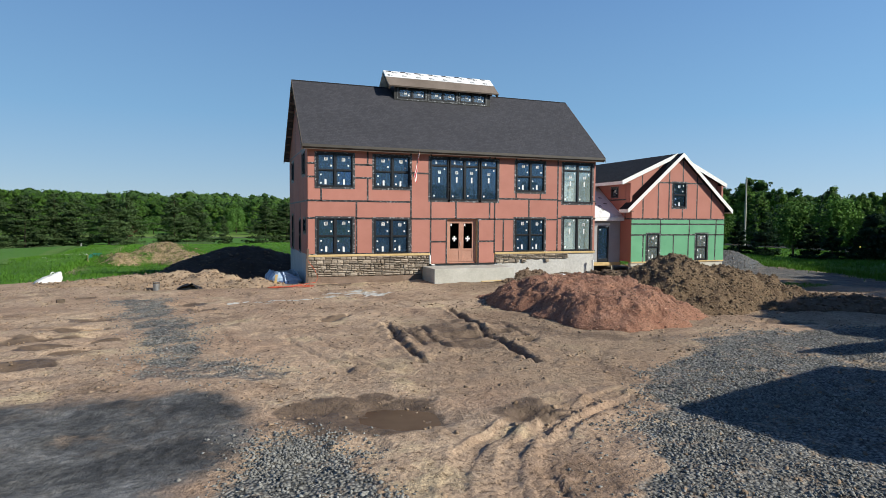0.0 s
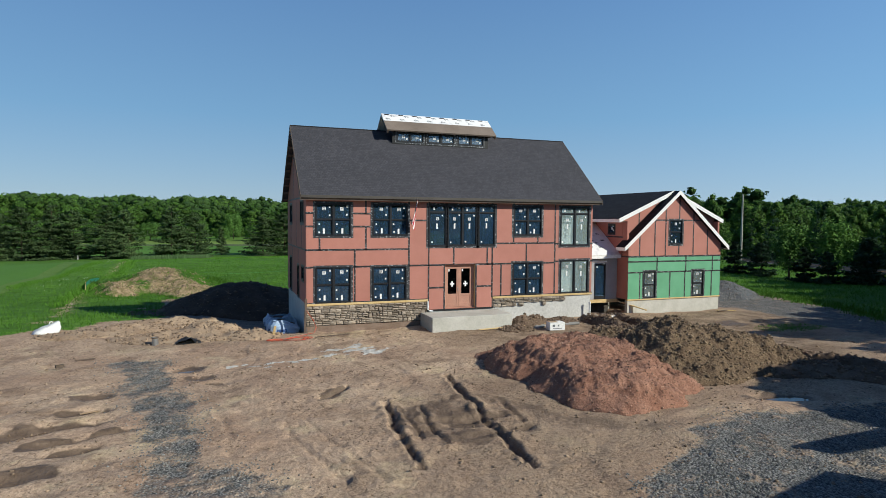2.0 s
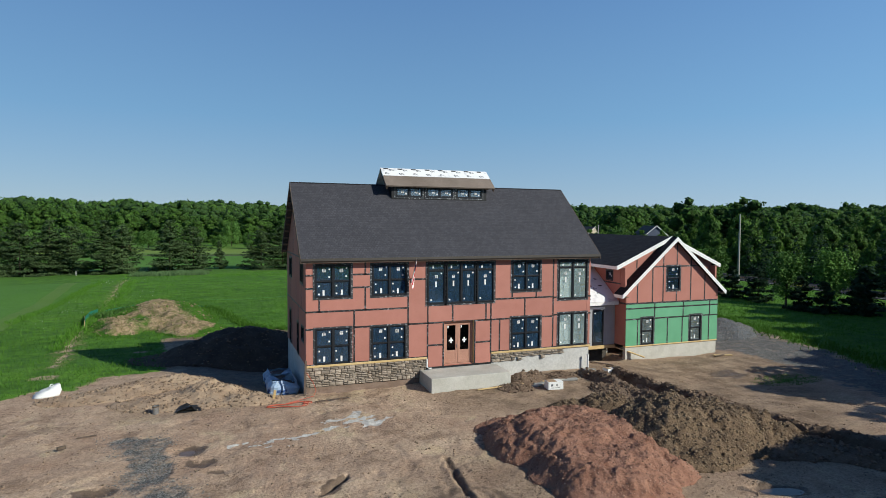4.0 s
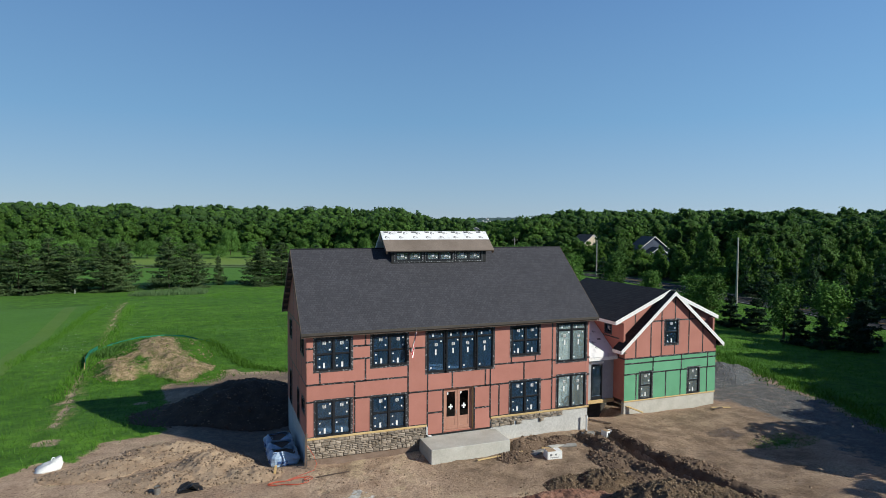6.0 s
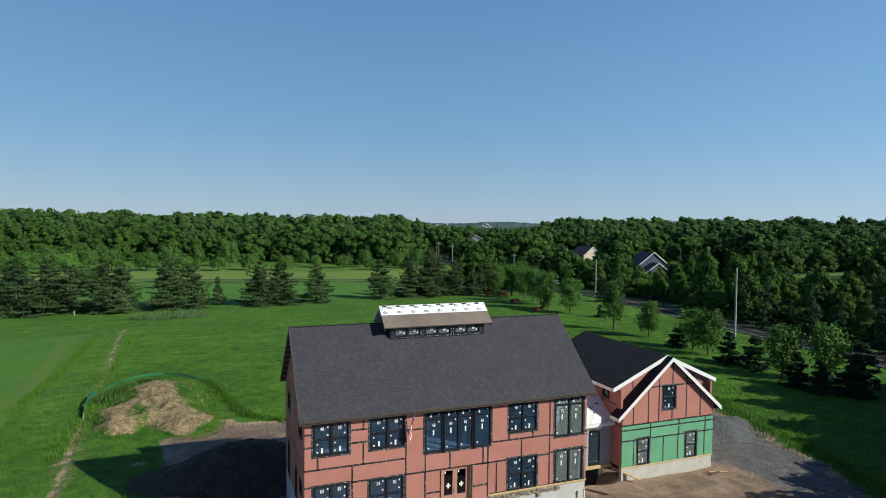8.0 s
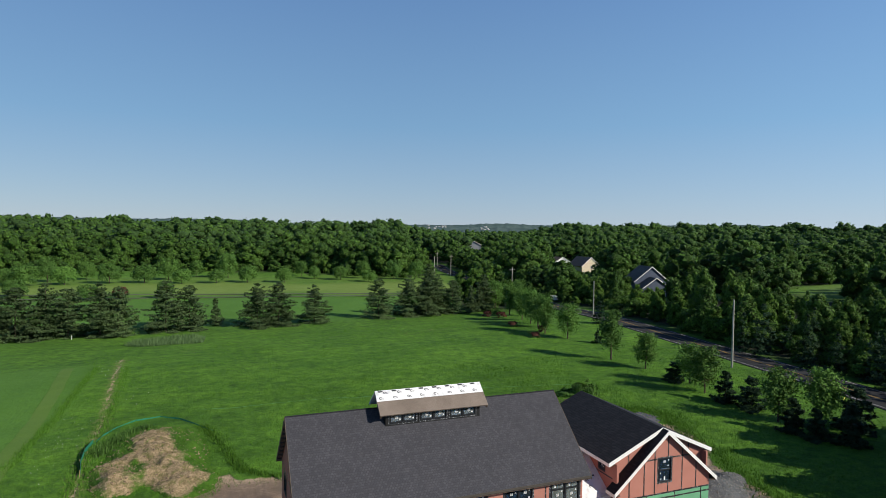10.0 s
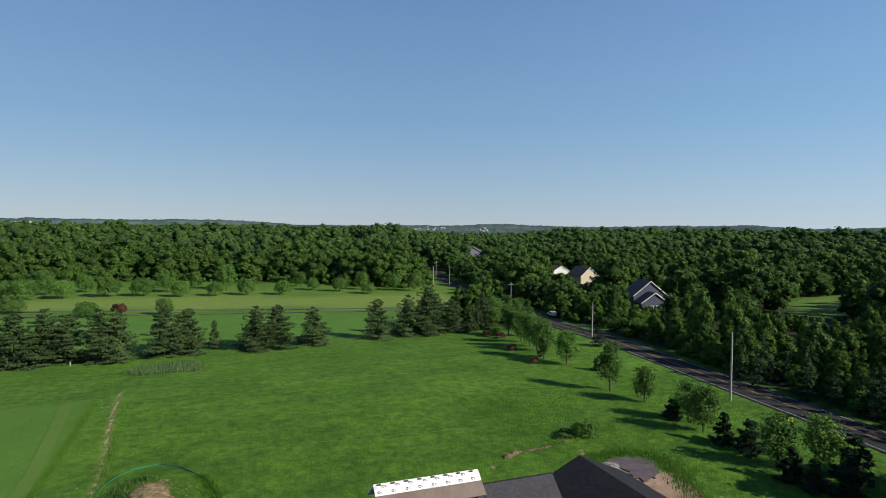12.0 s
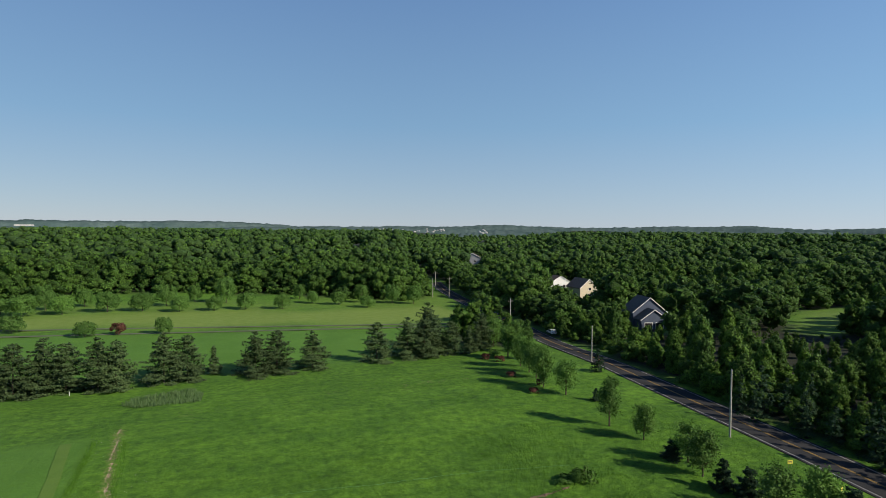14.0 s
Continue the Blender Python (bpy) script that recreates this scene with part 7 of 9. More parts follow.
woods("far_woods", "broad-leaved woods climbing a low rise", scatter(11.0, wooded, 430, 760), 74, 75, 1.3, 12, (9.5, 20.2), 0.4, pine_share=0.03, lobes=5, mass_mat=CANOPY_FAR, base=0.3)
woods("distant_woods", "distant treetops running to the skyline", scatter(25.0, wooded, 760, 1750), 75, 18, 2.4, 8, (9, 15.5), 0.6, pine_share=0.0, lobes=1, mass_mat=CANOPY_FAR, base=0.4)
belt = scatter(4.6, lambda x, y, a, d: (np.abs(x - np.interp(y, [-40, 20, 70], [86.5, 89.5, 94])) < 4.5) & (y > -30) & (y < 58), 0, 215, 30, 95)
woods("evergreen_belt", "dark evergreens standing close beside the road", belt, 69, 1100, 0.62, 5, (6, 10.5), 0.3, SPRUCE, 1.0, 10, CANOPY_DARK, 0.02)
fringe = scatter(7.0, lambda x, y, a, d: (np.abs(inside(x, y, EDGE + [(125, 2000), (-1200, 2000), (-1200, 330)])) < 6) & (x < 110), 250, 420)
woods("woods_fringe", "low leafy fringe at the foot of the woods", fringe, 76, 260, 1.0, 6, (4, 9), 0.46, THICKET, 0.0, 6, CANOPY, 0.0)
# unseen woods, added behind and beside the drone's stand to close the horizon and throw their shade on the lane
back = [(20.9, -22.6), (21.8, -22.0), (22.8, -21.5), (23.6, -21.1), (22.5, -23.0), (24.5, -21.8), (23.5, -25), (28, -23.5), (33, -19), (26, -22.6), (30.5, -21), (35.5, -17.2), (27.5, -27), (32, -24), (21.5, -28), (22.4, -20.6), (23.6, -20.2), (24.9, -20.4), (20.1, -22.5), (20.9, -23.5), (20.3, -23.2)]
woods("lane_saplings", "young leafy trees beside the lane", back, 77, 1200, 2.0, 4, (4.7, 5.7), 0.45)
back = [(38, -16), (42, -14), (46, -12), (41, -20), (36, -24), (47, -20), (44, -17), (39.5, -13.6), (44.5, -11.4), (49, -14.5)]
woods("lane_trees", "leafy trees beside the lane", back, 79, 1000, 1.3, 4, (7.4, 9.2), 0.42)
back = [(51, -8), (55, -5), (60, -1), (66, 3), (54, -16), (56, -12), (60, -8), (64, -4), (70, 1), (58, -14), (63, -10), (68, -5), (62.5, 0.4), (68.5, 4.6), (66, -1), (64.5, 3.2)]
woods("tall_lane_trees", "tall leafy trees beside the lane", back, 80, 1100, 1.2, 4, (11.5, 16), 0.4)
for k, (spots, hs) in enumerate((([(33.6, -12.4), (34.8, -11.6), (30.8, -12.6), (32.2, -13.2)], (5.6, 6.6)), ([(36, -11.4), (38, -13), (40, -9.6), (42, -11)], (7.0, 8.2)), ([(44, -7.8), (46.5, -9), (48, -6.4), (51, -5), (54, -2.6)], (7.2, 8.8)))):
    woods("drive_trees", "leafy trees in a row beside the drive", spots, 85 + k, 1100, 1.5, 4, hs, 0.42)
ring = [(220 * math.sin(a) * WRNG.uniform(0.9, 1.2), -31 - 220 * math.cos(a) * WRNG.uniform(0.9, 1.2)) for a in np.linspace(-1.9, 1.9, 130)]
woods("rear_woods", "unseen line of woods added behind the building site", ring, 78, 110, 3.0, 5, (14, 20), 0.42)

# far hills, the haze mixed into their colour, and a pale scatter of town houses
HILL = surf("haze_tinted_hill", (0.06, 0.1, 0.1), (0.11, 0.155, 0.15), 0.012, 0.06, 1.0, 0.0, 0.0, spec=0.0)
for k, (dist, top, amp, lab) in enumerate(((1900, 8, 18, "wooded hill with blue haze in its colour"), (2700, 22, 20, "far wooded hill with blue haze in its colour"), (3700, 36, 22, "farthest hill with blue haze in its colour"))):
    ang = np.radians(np.linspace(-24, 66, 900))
    hx, hy = np.sin(ang) * dist - 4, np.cos(ang) * dist - 31
    hz = top + amp * (fbm(np.degrees(ang) * 0.11 + 9 * k, np.full(900, 3.0 + k), 4) - 0.47) * 2 + 5 * (vnoise(np.degrees(ang) * 3.1, np.full(900, 7.0 + k)) - 0.5) + (3 + k) * (fbm(np.degrees(ang) * 6.3, np.full(900, 2.0 + k), 3) - 0.44)
    deep = 260.0
    rows_v = [np.stack([hx, hy, np.full(900, -30.0)], 1), np.stack([hx * (1 + 40 / dist), hy * (1 + 40 / dist), hz * 0.7 - 4], 1), np.stack([hx * (1 + 120 / dist), hy * (1 + 120 / dist), hz], 1), np.stack([hx * (1 + deep / dist), hy * (1 + deep / dist), np.full(900, -30.0)], 1)]
    q = np.array([(r * 900 + i, r * 900 + i + 1, (r + 1) * 900 + i + 1, (r + 1) * 900 + i) for r in range(3) for i in range(899)])
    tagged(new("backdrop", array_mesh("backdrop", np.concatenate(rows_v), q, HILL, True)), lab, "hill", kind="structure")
town = Shape()
trnd = random.Random(8)
for i in range(46):
    a, d = math.radians(trnd.choice((14.6, 15.2, 15.8, 16.5, 17.5, 18.5, 20, 21, 25)) + trnd.uniform(-0.5, 0.5)), trnd.uniform(1830, 1890)
    x, y, w, h = math.sin(a) * d - 4, math.cos(a) * d - 31, trnd.uniform(3, 7), trnd.uniform(1.5, 3)
    z = 15 + trnd.uniform(-6, 7)
    town.prism([(x - w / 2, y, z), (x + w / 2, y, z), (x + w / 2, y, z + h), (x, y, z + h * 1.6), (x - w / 2, y, z + h)], (0, 9, 0))
town.box(-470, -428, 1790, 1800, 24, 27.5)
tagged(new("distant_town", town.mesh("distant_town", PALEWALL)), "pale houses of a distant town on a hillside", "town", kind="stuff")


# ---- road, lanes, poles ----
def ribbon(pts, w, off=0.0, lift=0.05, n=8, span=None):
    """A flat strip along a line of points, w wide and off to its right."""
    P = [Vector((x, y, 0)) for x, y in pts]
    fine = []
    for i in range(len(P) - 1):
        p0, p1, p2, p3 = P[max(i - 1, 0)], P[i], P[i + 1], P[min(i + 2, len(P) - 1)]
        for k in range(n):
            t = k / n
            fine.append(0.5 * ((2 * p1) + (-p0 + p2) * t + (2 * p0 - 5 * p1 + 4 * p2 - p3) * t * t + (-p0 + 3 * p1 - 3 * p2 + p3) * t ** 3))
    fine.append(P[-1])
    if span:
        fine = fine[span[0]:span[1]]
    v, f = [], []
    for i, p in enumerate(fine):
        d = (fine[min(i + 1, len(fine) - 1)] - fine[max(i - 1, 0)]).normalized()
        nrm = Vector((d.y, -d.x, 0))
        for s in (-0.5, 0.5):
            q = p + nrm * (off + s * w)
            z = float(base_height(np.array([p.x]), np.array([p.y]))[0]) + lift
            v.append((q.x, q.y, z))
        if i:
            f.append((2 * i - 2, 2 * i - 1, 2 * i + 1, 2 * i))
    s = Shape().add(v, f)
    k = len(v)
    s.add([(a, b2, c - 0.12) for a, b2, c in v], [])
    for i in range(len(fine) - 1):
        s.f.append((2 * i, 2 * i + 2, k + 2 * i + 2, k + 2 * i))
        s.f.append((2 * i + 1, k + 2 * i + 1, k + 2 * i + 3, 2 * i + 3))
    return s


road = part("road", ribbon(ROAD, 8.0), ASPHALT)
tagged(road, "two-lane asphalt road with faded double yellow line", "road", kind="structure")
for off, mat, nm in ((-3.35, LINE_W, "edge_line"), (3.35, LINE_W, "edge_line"), (-0.13, LINE_Y, "centre_line"), (0.13, LINE_Y, "centre_line")):
    part(nm, ribbon(ROAD, 0.13, off, 0.056), mat, road)
for pts, w in (([(-260, 252), (-72, 217.5), (24.6, 195.2), (69.2, 184.5), (100, 178)], 1.9), ([(-260, 236), (-68, 203.2), (23.5, 186.6), (58.6, 179.5), (98, 172)], 1.9)):
    lane = part("farm_lane", ribbon(pts, w, 0, 0.2), LANE)
    tagged(lane, "narrow paved lane across the mown field", "lane", kind="structure")


def trail(pts, w):
    """A closely mown strip that follows the ground."""
    s, k = Shape(), 0
    for (x0, y0), (x1, y1) in zip(pts[:-1], pts[1:]):
        n = int(math.hypot(x1 - x0, y1 - y0) / 0.8) + 1
        for i in range(n + (1 if (x1, y1) == pts[-1] else 0)):
            f = i / n
            x, y = x0 + (x1 - x0) * f, y0 + (y1 - y0) * f
            j = 0.06 * math.sin(y * 0.9)
            for e in (-w / 2, w / 2):
                s.v.append((x + e + j * 0.5, y, ground_z(x + e, y) + 0.07))
            if k:
                s.f.append((2 * k - 2, 2 * k - 1, 2 * k + 1, 2 * k))
            k += 1
    return s


tagged(part("grass_trail", trail([(-22.2, 30), (-22.6, 36), (-23.1, 48), (-24.0, 63), (-25.6, 79)], 1.7), TRAIL), "pale closely mown trail through the grass", "trail", kind="structure")


def utility_pole(x, y, h, arm):
    p = tagged(empty("utility_pole", x, y, ground_z(x, y)), "weathered grey wooden utility pole beside the road", "pole", "utility poles")
    part("pole_shaft", Shape().tube([(0, 0, -0.5), (0, 0, h * 0.5), (0, 0, h)], [0.19, 0.16, 0.12], 10), POLE, p)
    part("pole_cap", Shape().tube([(0, 0, h), (0, 0, h + 0.12)], [0.13, 0.06], 8), METAL, p)
    if arm:
        part("cross_arm", Shape().soft_box(-1.1, 1.1, -0.2, -0.1, h - 0.9, h - 0.78, 0.01), POLE, p)
        for sx in (-1, 0.95):
            part("insulator", Shape().tube([(sx, -0.15, h - 0.78), (sx, -0.15, h - 0.68), (sx, -0.15, h - 0.6)], [0.05, 0.06, 0.03], 8), METAL, p)
    return p


for x, y, h, arm in ((76.7, 44.6, 11.3, False), (88.6, 100.6, 9.5, False), (100, 168, 10.5, True), (113, 262, 11, True), (119.5, 300, 11, True), (106, 268, 10, False)):
    utility_pole(x, y, h, arm)


def yard_sign(x, y, w, h, lift, yaw):
    s = tagged(empty("yard_sign", x, y, ground_z(x, y), yaw), "small yellow lawn sign on a wire stake", "sign", "lawn signs")
    part("sign_panel", Shape().soft_box(-w / 2, w / 2, -0.02, 0.02, lift, lift + h, 0.008), YELLOW, s)
    part("printed_bars", Shape().box(-w * 0.35, w * 0.35, -0.024, -0.021, lift + h * 0.55, lift + h * 0.68).box(-w * 0.3, w * 0.3, -0.024, -0.021, lift + h * 0.25, lift + h * 0.38), INK, s)
    for sx in (-w * 0.3, w * 0.3):
        part("stake", Shape().tube([(sx, 0, -0.2), (sx, 0, lift + 0.02)], 0.012, 6), METAL, s)


yard_sign(74.4, 31.6, 0.75, 0.6, 0.55, -20)
yard_sign(72.5, 22.6, 0.75, 0.6, 0.55, 25)
stake = tagged(part("marker_stake", Shape().soft_box(-0.07, 0.07, -0.07, 0.07, -0.3, 1.0, 0.01), PALEWALL), "white wooden marker stake in the meadow", "stake")
stake.matrix_world = pose(-32.4, 117.5, ground_z(-32.4, 117.5))


# ---- neighbours' houses beyond the road ----
def far_house(name, label, x, y, yaw, w, d, h, rise, wall, roofm, wins, wing=None):
    z = float(base_height(np.array([x]), np.array([y]))[0])
    b = tagged(empty(name, x, y, z, yaw), label, "house")
    part("wall", Shape().prism([(-w / 2, 0, -1), (w / 2, 0, -1), (w / 2, 0, h), (0, 0, h + rise), (-w / 2, 0, h)], (0, d, 0)), wall, b)
    sl = rise / (w / 2)
    for s in (-1, 1):
        n = Vector((s * sl, 0, 1)).normalized() * 0.22
        xe = s * (w / 2 + 0.45)
        ze = h - sl * 0.45
        part("roof", Shape().prism([(xe, -0.45, ze), (xe, d + 0.4, ze), (0, d + 0.4, h + rise), (0, -0.45, h + rise)], n), roofm, b)
        part("rake_board", Shape().prism([(xe, -0.5, ze), (0, -0.5, h + rise), (0, -0.5, h + rise + 0.3), (xe, -0.5, ze + 0.3)], (0, 0.04, 0)), WHITE, b)
    for wx, wz, ww, wh in wins:
        f = part("window", Shape().box(wx - ww / 2 - 0.1, wx + ww / 2 + 0.1, -0.06, -0.005, wz - 0.1, wz + wh + 0.1), WHITE, b)
        part("pane", Shape().box(wx - ww / 2, wx + ww / 2, -0.08, -0.064, wz, wz + wh), FRAME, f)
    return b


far_house("neighbour_house", "blue-grey sided house with white trim and an open garage", 149, 150, -14, 13, 10, 5.6, 5.2, SLATE, FARROOF, [(0, 5.2, 1.2, 1.4)])
wing = far_house("neighbour_garage", "blue-grey sided garage with white trim and open doors", 146.6, 144.6, -14, 10, 5, 3.4, 3.5, SLATE, FARROOF, [])
for sx in (-2.1, 2.1):
    part("garage_opening", Shape().box(sx - 1.6, sx + 1.6, -0.05, -0.005, 0, 2.4), WHITE, wing)
    # black plate painted in for the unlit inside of the garage
    part("garage_dark", Shape().box(sx - 1.4, sx + 1.4, -0.08, -0.055, 0, 2.2), BLACKHOLE, wing)
part("far_driveway", Shape().box(-5, 5, -9, -0.6, -0.4, 0.05), ASPHALT, wing)
far_house("neighbour_house", "beige sided two-storey house with white trim", 182, 236, 2, 11, 12, 6.0, 4.4, BEIGE, FARROOF, [(0.6, 4.6, 1.5, 1.3), (0.2, 0.6, 2.2, 2.0)])
far_house("neighbour_house", "white low house with a brown roof", 195, 284, -4, 13, 9, 4.0, 3.6, WHITE, SOFFIT, [(-2.5, 1.0, 1.5, 1.3), (2.5, 1.0, 1.5, 1.3)])
far_house("neighbour_house", "grey roofed house half hidden by trees", 231, 498, -30, 16, 10, 7.5, 4.0, GREYBOARD, FARROOF, [(-3, 3.2, 1.6, 1.6), (3, 3.2, 1.6, 1.6)])

# ---- heaps of soil and stone ----
TRI8 = np.array([(0, 2, 4), (2, 1, 4), (1, 3, 4), (3, 0, 4), (2, 0, 5), (1, 2, 5), (3, 1, 5), (0, 3, 5)])
OCT = np.array([(1, 0, 0), (-1, 0, 0), (0, 1, 0), (0, -1, 0), (0, 0, 1), (0, 0, -1)], float)


def lumps(pos, size, rng, material, name, flat=0.7):
    """Loose angular stones or clods, all in one mesh."""
    n = len(pos)
    v = OCT[None] * rng.uniform(0.55, 1.3, (n, 6, 1)) + rng.normal(size=(n, 6, 3)) * 0.22
    a = rng.uniform(0, 2 * np.pi, n)
    c, s = np.cos(a)[:, None], np.sin(a)[:, None]
    x, y, z = v[:, :, 0] * c - v[:, :, 1] * s, v[:, :, 0] * s + v[:, :, 1] * c, v[:, :, 2] * flat
    v = np.stack([x, y, z], 2) * np.asarray(size)[:, None, None] + pos[:, None, :]
    f = (TRI8[None] + (np.arange(n) * 6)[:, None, None]).reshape(-1, 3)
    return array_mesh(name, v.reshape(-1, 3), f, material)


def heap(name, label, category, height, x0, x1, y0, y1, cell, material, stone_mat, stones, size, seed, rough=0.16):
    """A heap whose height over the ground is given by a function; loose stones lie on it."""
    rng = np.random.default_rng(seed)
    xs, ys = np.arange(x0, x1, cell), np.arange(y0, y1, cell)
    X, Yy = np.meshgrid(xs, ys)

    def top(X, Yy):
        h = height(X, Yy)
        ridge = 0.3 - np.abs(fbm(X * 2.1 + seed, Yy * 2.1, 4) - 0.47) * 2.4
        n = (fbm(X * 1.1 + seed, Yy * 1.1) - 0.47) * 2.0 * rough + (fbm(X * 3.6 + seed, Yy * 3.6, 3) - 0.44) * rough * 0.75 + ridge * rough * 0.25 + (fbm(X * 7.7 + seed, Yy * 7.7, 2) - 0.37) * rough * 0.75 + np.maximum(vnoise(X * 5.3 + seed, Yy * 5.3) - 0.66, 0) * rough * 0.9
        return h + n * step(0.02, 0.5, h)

    H = top(X, Yy)
    Z = np.where(H > 0.015, site_height(X, Yy) + H, site_height(X, Yy) - 0.25)
    idx = np.arange(X.size).reshape(X.shape)
    q = np.stack([idx[:-1, :-1], idx[:-1, 1:], idx[1:, 1:], idx[1:, :-1]], -1).reshape(-1, 4)
    keep = (H.ravel()[q] > 0.0).any(1)
    used = np.unique(q[keep])
    remap = np.full(X.size, -1)
    remap[used] = np.arange(len(used))
    v = np.stack([X.ravel(), Yy.ravel(), Z.ravel()], 1)[used]
    t = tagged(empty(name), label, category)
    part("soil", array_mesh("soil", v, remap[q[keep]], material, True), material, t)
    if stones:
        px, py = rng.uniform(x0, x1, stones * 3), rng.uniform(y0, y1, stones * 3)
        hh = top(px, py)
        ok = hh > 0.0
        ok &= np.cumsum(ok) <= stones
        px, py, hh = px[ok], py[ok], hh[ok]
        sz = size[0] + (size[1] - size[0]) * rng.uniform(0, 1, len(px)) ** 2.8
        m = lumps(np.stack([px, py, site_height(px, py) + hh + sz * 0.15], 1), sz, rng, stone_mat, "rubble")
        tagged(part("rubble", m, stone_mat, t), kind="stuff")
    return t


def hump(X, Y, cx, cy, rx, ry, h, turn=0.0, p=1.0):
    u, w = (X - cx) * math.cos(turn) + (Y - cy) * math.sin(turn), -(X - cx) * math.sin(turn) + (Y - cy) * math.cos(turn)
    r = np.sqrt((u / rx) ** 2 + (w / ry) ** 2)
    return h * np.clip(1 - r ** (1.5 * p), -0.6, 1)


def bank(X, Y, cx, cy, rx, ry, h, turn=0.0, steep=2.0):
    """A flat-topped heap with sides at the angle of repose and an uneven rim."""
    u, w = (X - cx) * math.cos(turn) + (Y - cy) * math.sin(turn), -(X - cx) * math.sin(turn) + (Y - cy) * math.cos(turn)
    r = np.sqrt((u / rx) ** 2 + (w / ry) ** 2) + (fbm(X * 0.8 + cx, Y * 0.8) - 0.47) * 0.35
    s = np.clip((1 - r) * steep, -0.5, 1)
    return h * np.where(s > 0, s * (1.6 - 0.6 * s), s)


heap("red_dirt_pile", "heap of dug red clay soil with stones before the house", "dirt pile",
     lambda X, Y: np.maximum.reduce([bank(X, Y, 9.1, -10.6, 3.3, 3.3, 1.0, 0.35), bank(X, Y, 9.4, -12.4, 3.4, 3.0, 0.85, -0.2, 1.5), bank(X, Y, 7.5, -10.2, 1.9, 2.6, 0.75, 0.3, 2.2), bank(X, Y, 8.2, -13.7, 2.5, 2.8, 0.8, 0.2, 1.7), hump(X, Y, 10.6, -9.2, 3.2, 2.4, 0.8, -0.3), hump(X, Y, 7.3, -7.6, 1.6, 0.9, 0.2, 0.4)]),
     3.2, 14.5, -16.8, -5.5, 0.06, SOIL_RED, CLOD_RED, 9500, (0.01, 0.045), 5, 0.17)
heap("brown_dirt_pile", "heap of brown stony soil beside the red heap", "dirt pile",
     lambda X, Y: np.maximum.reduce([hump(X, Y, 12.8, -11.5, 3.0, 3.2, 2.0, 0.3), bank(X, Y, 14.6, -11.6, 3.8, 2.8, 1.35, -0.15, 1.5), hump(X, Y, 16.6, -12.7, 2.6, 1.7, 0.72, -0.4), hump(X, Y, 13.2, -7.2, 2.2, 1.5, 0.75), hump(X, Y, 18.0, -14.6, 2.4, 0.9, 0.36, -0.75), hump(X, Y, 11.6, -6.6, 1.4, 1.0, 0.4)]),
     9.5, 22.5, -16, -5.0, 0.065, SOIL_BROWN, CLOD_BROWN, 11000, (0.013, 0.08), 6, 0.28)
heap("black_soil_pile", "broad heap of dark topsoil in the shade behind the house", "dirt pile",
     lambda X, Y: np.maximum.reduce([hump(X, Y, -2.3, 13.2, 5.2, 5.2, 2.0, 0.1), hump(X, Y, -4.9, 12.8, 3.2, 3.8, 1.2), 0.3 * np.exp(-((X + 6.5) ** 2 + (Y - 13) ** 2) / 14) - 0.12]), -11, 5, 6, 20, 0.16, SOIL_DARK, CLOD_EARTH, 900, (0.03, 0.12), 7, 0.2)
heap("dirt_berm", "low berm of tan churned dirt beside the house corner", "dirt pile",
     lambda X, Y: np.maximum.reduce([hump(X, Y, -4.2, 1.9, 2.2, 2.0, 0.52, 0.4), hump(X, Y, -2.8, 0.1, 1.7, 1.2, 0.34, -0.5), hump(X, Y, -6.2, 0.6, 3.0, 1.5, 0.26, -0.2), hump(X, Y, -10.4, 2.6, 2.4, 1.0, 0.2, -0.1), hump(X, Y, -8.4, 3.6, 2.8, 1.4, 0.26, 0.2), hump(X, Y, -6.6, 5.0, 2.6, 0.9, 0.35, -0.2)]), -12.5, -0.8, -3, 6.5, 0.09, SOIL_TAN, CLOD, 3000, (0.012, 0.1), 8, 0.34)
heap("gravel_pile", "heap of grey crushed stone beside the garage", "gravel pile",
     lambda X, Y: np.maximum.reduce([hump(X, Y, 35.6, 8.0, 3.4, 2.6, 1.3, 0.2), hump(X, Y, 33.6, 7.6, 2.4, 2.0, 0.9), hump(X, Y, 38.6, 9.5, 2.6, 1.6, 0.7, 0.4)]), 30, 42.5, 4.5, 12.5, 0.14, GRAVEL_GREY, PEBBLE, 3500, (0.03, 0.09), 9, 0.1)
BARE = [[(-13.9, 29.5), (-12.6, 23.6), (-10.1, 23.9), (-10.8, 32.0), (-12.9, 33.2)], [(-12.0, 38.7), (-9.0, 40.0), (-7.1, 32.2), (-4.8, 25.6), (-6.5, 22.3), (-9.4, 25.0), (-11.4, 32.0)]]


def on_mound(x, y):
    h = np.maximum.reduce([hump(x, y, -9.2, 34.0, 4.6, 8.6, 1.65, 0.12), hump(x, y, -12.2, 29.0, 2.6, 5.0, 0.95, 0.1), hump(x, y, -6.8, 27, 2.8, 5, 0.9, 0.3)])
    return h + np.where(h > 0, (fbm(x * 0.5 + 3, y * 0.5) - 0.47) * 0.9, 0)


def bare_of(x, y):
    return np.maximum.reduce([step(-0.9, 0.7, inside(x, y, p) + (fbm(x * 0.8, y * 0.8) - 0.47) * 2.6) for p in BARE])


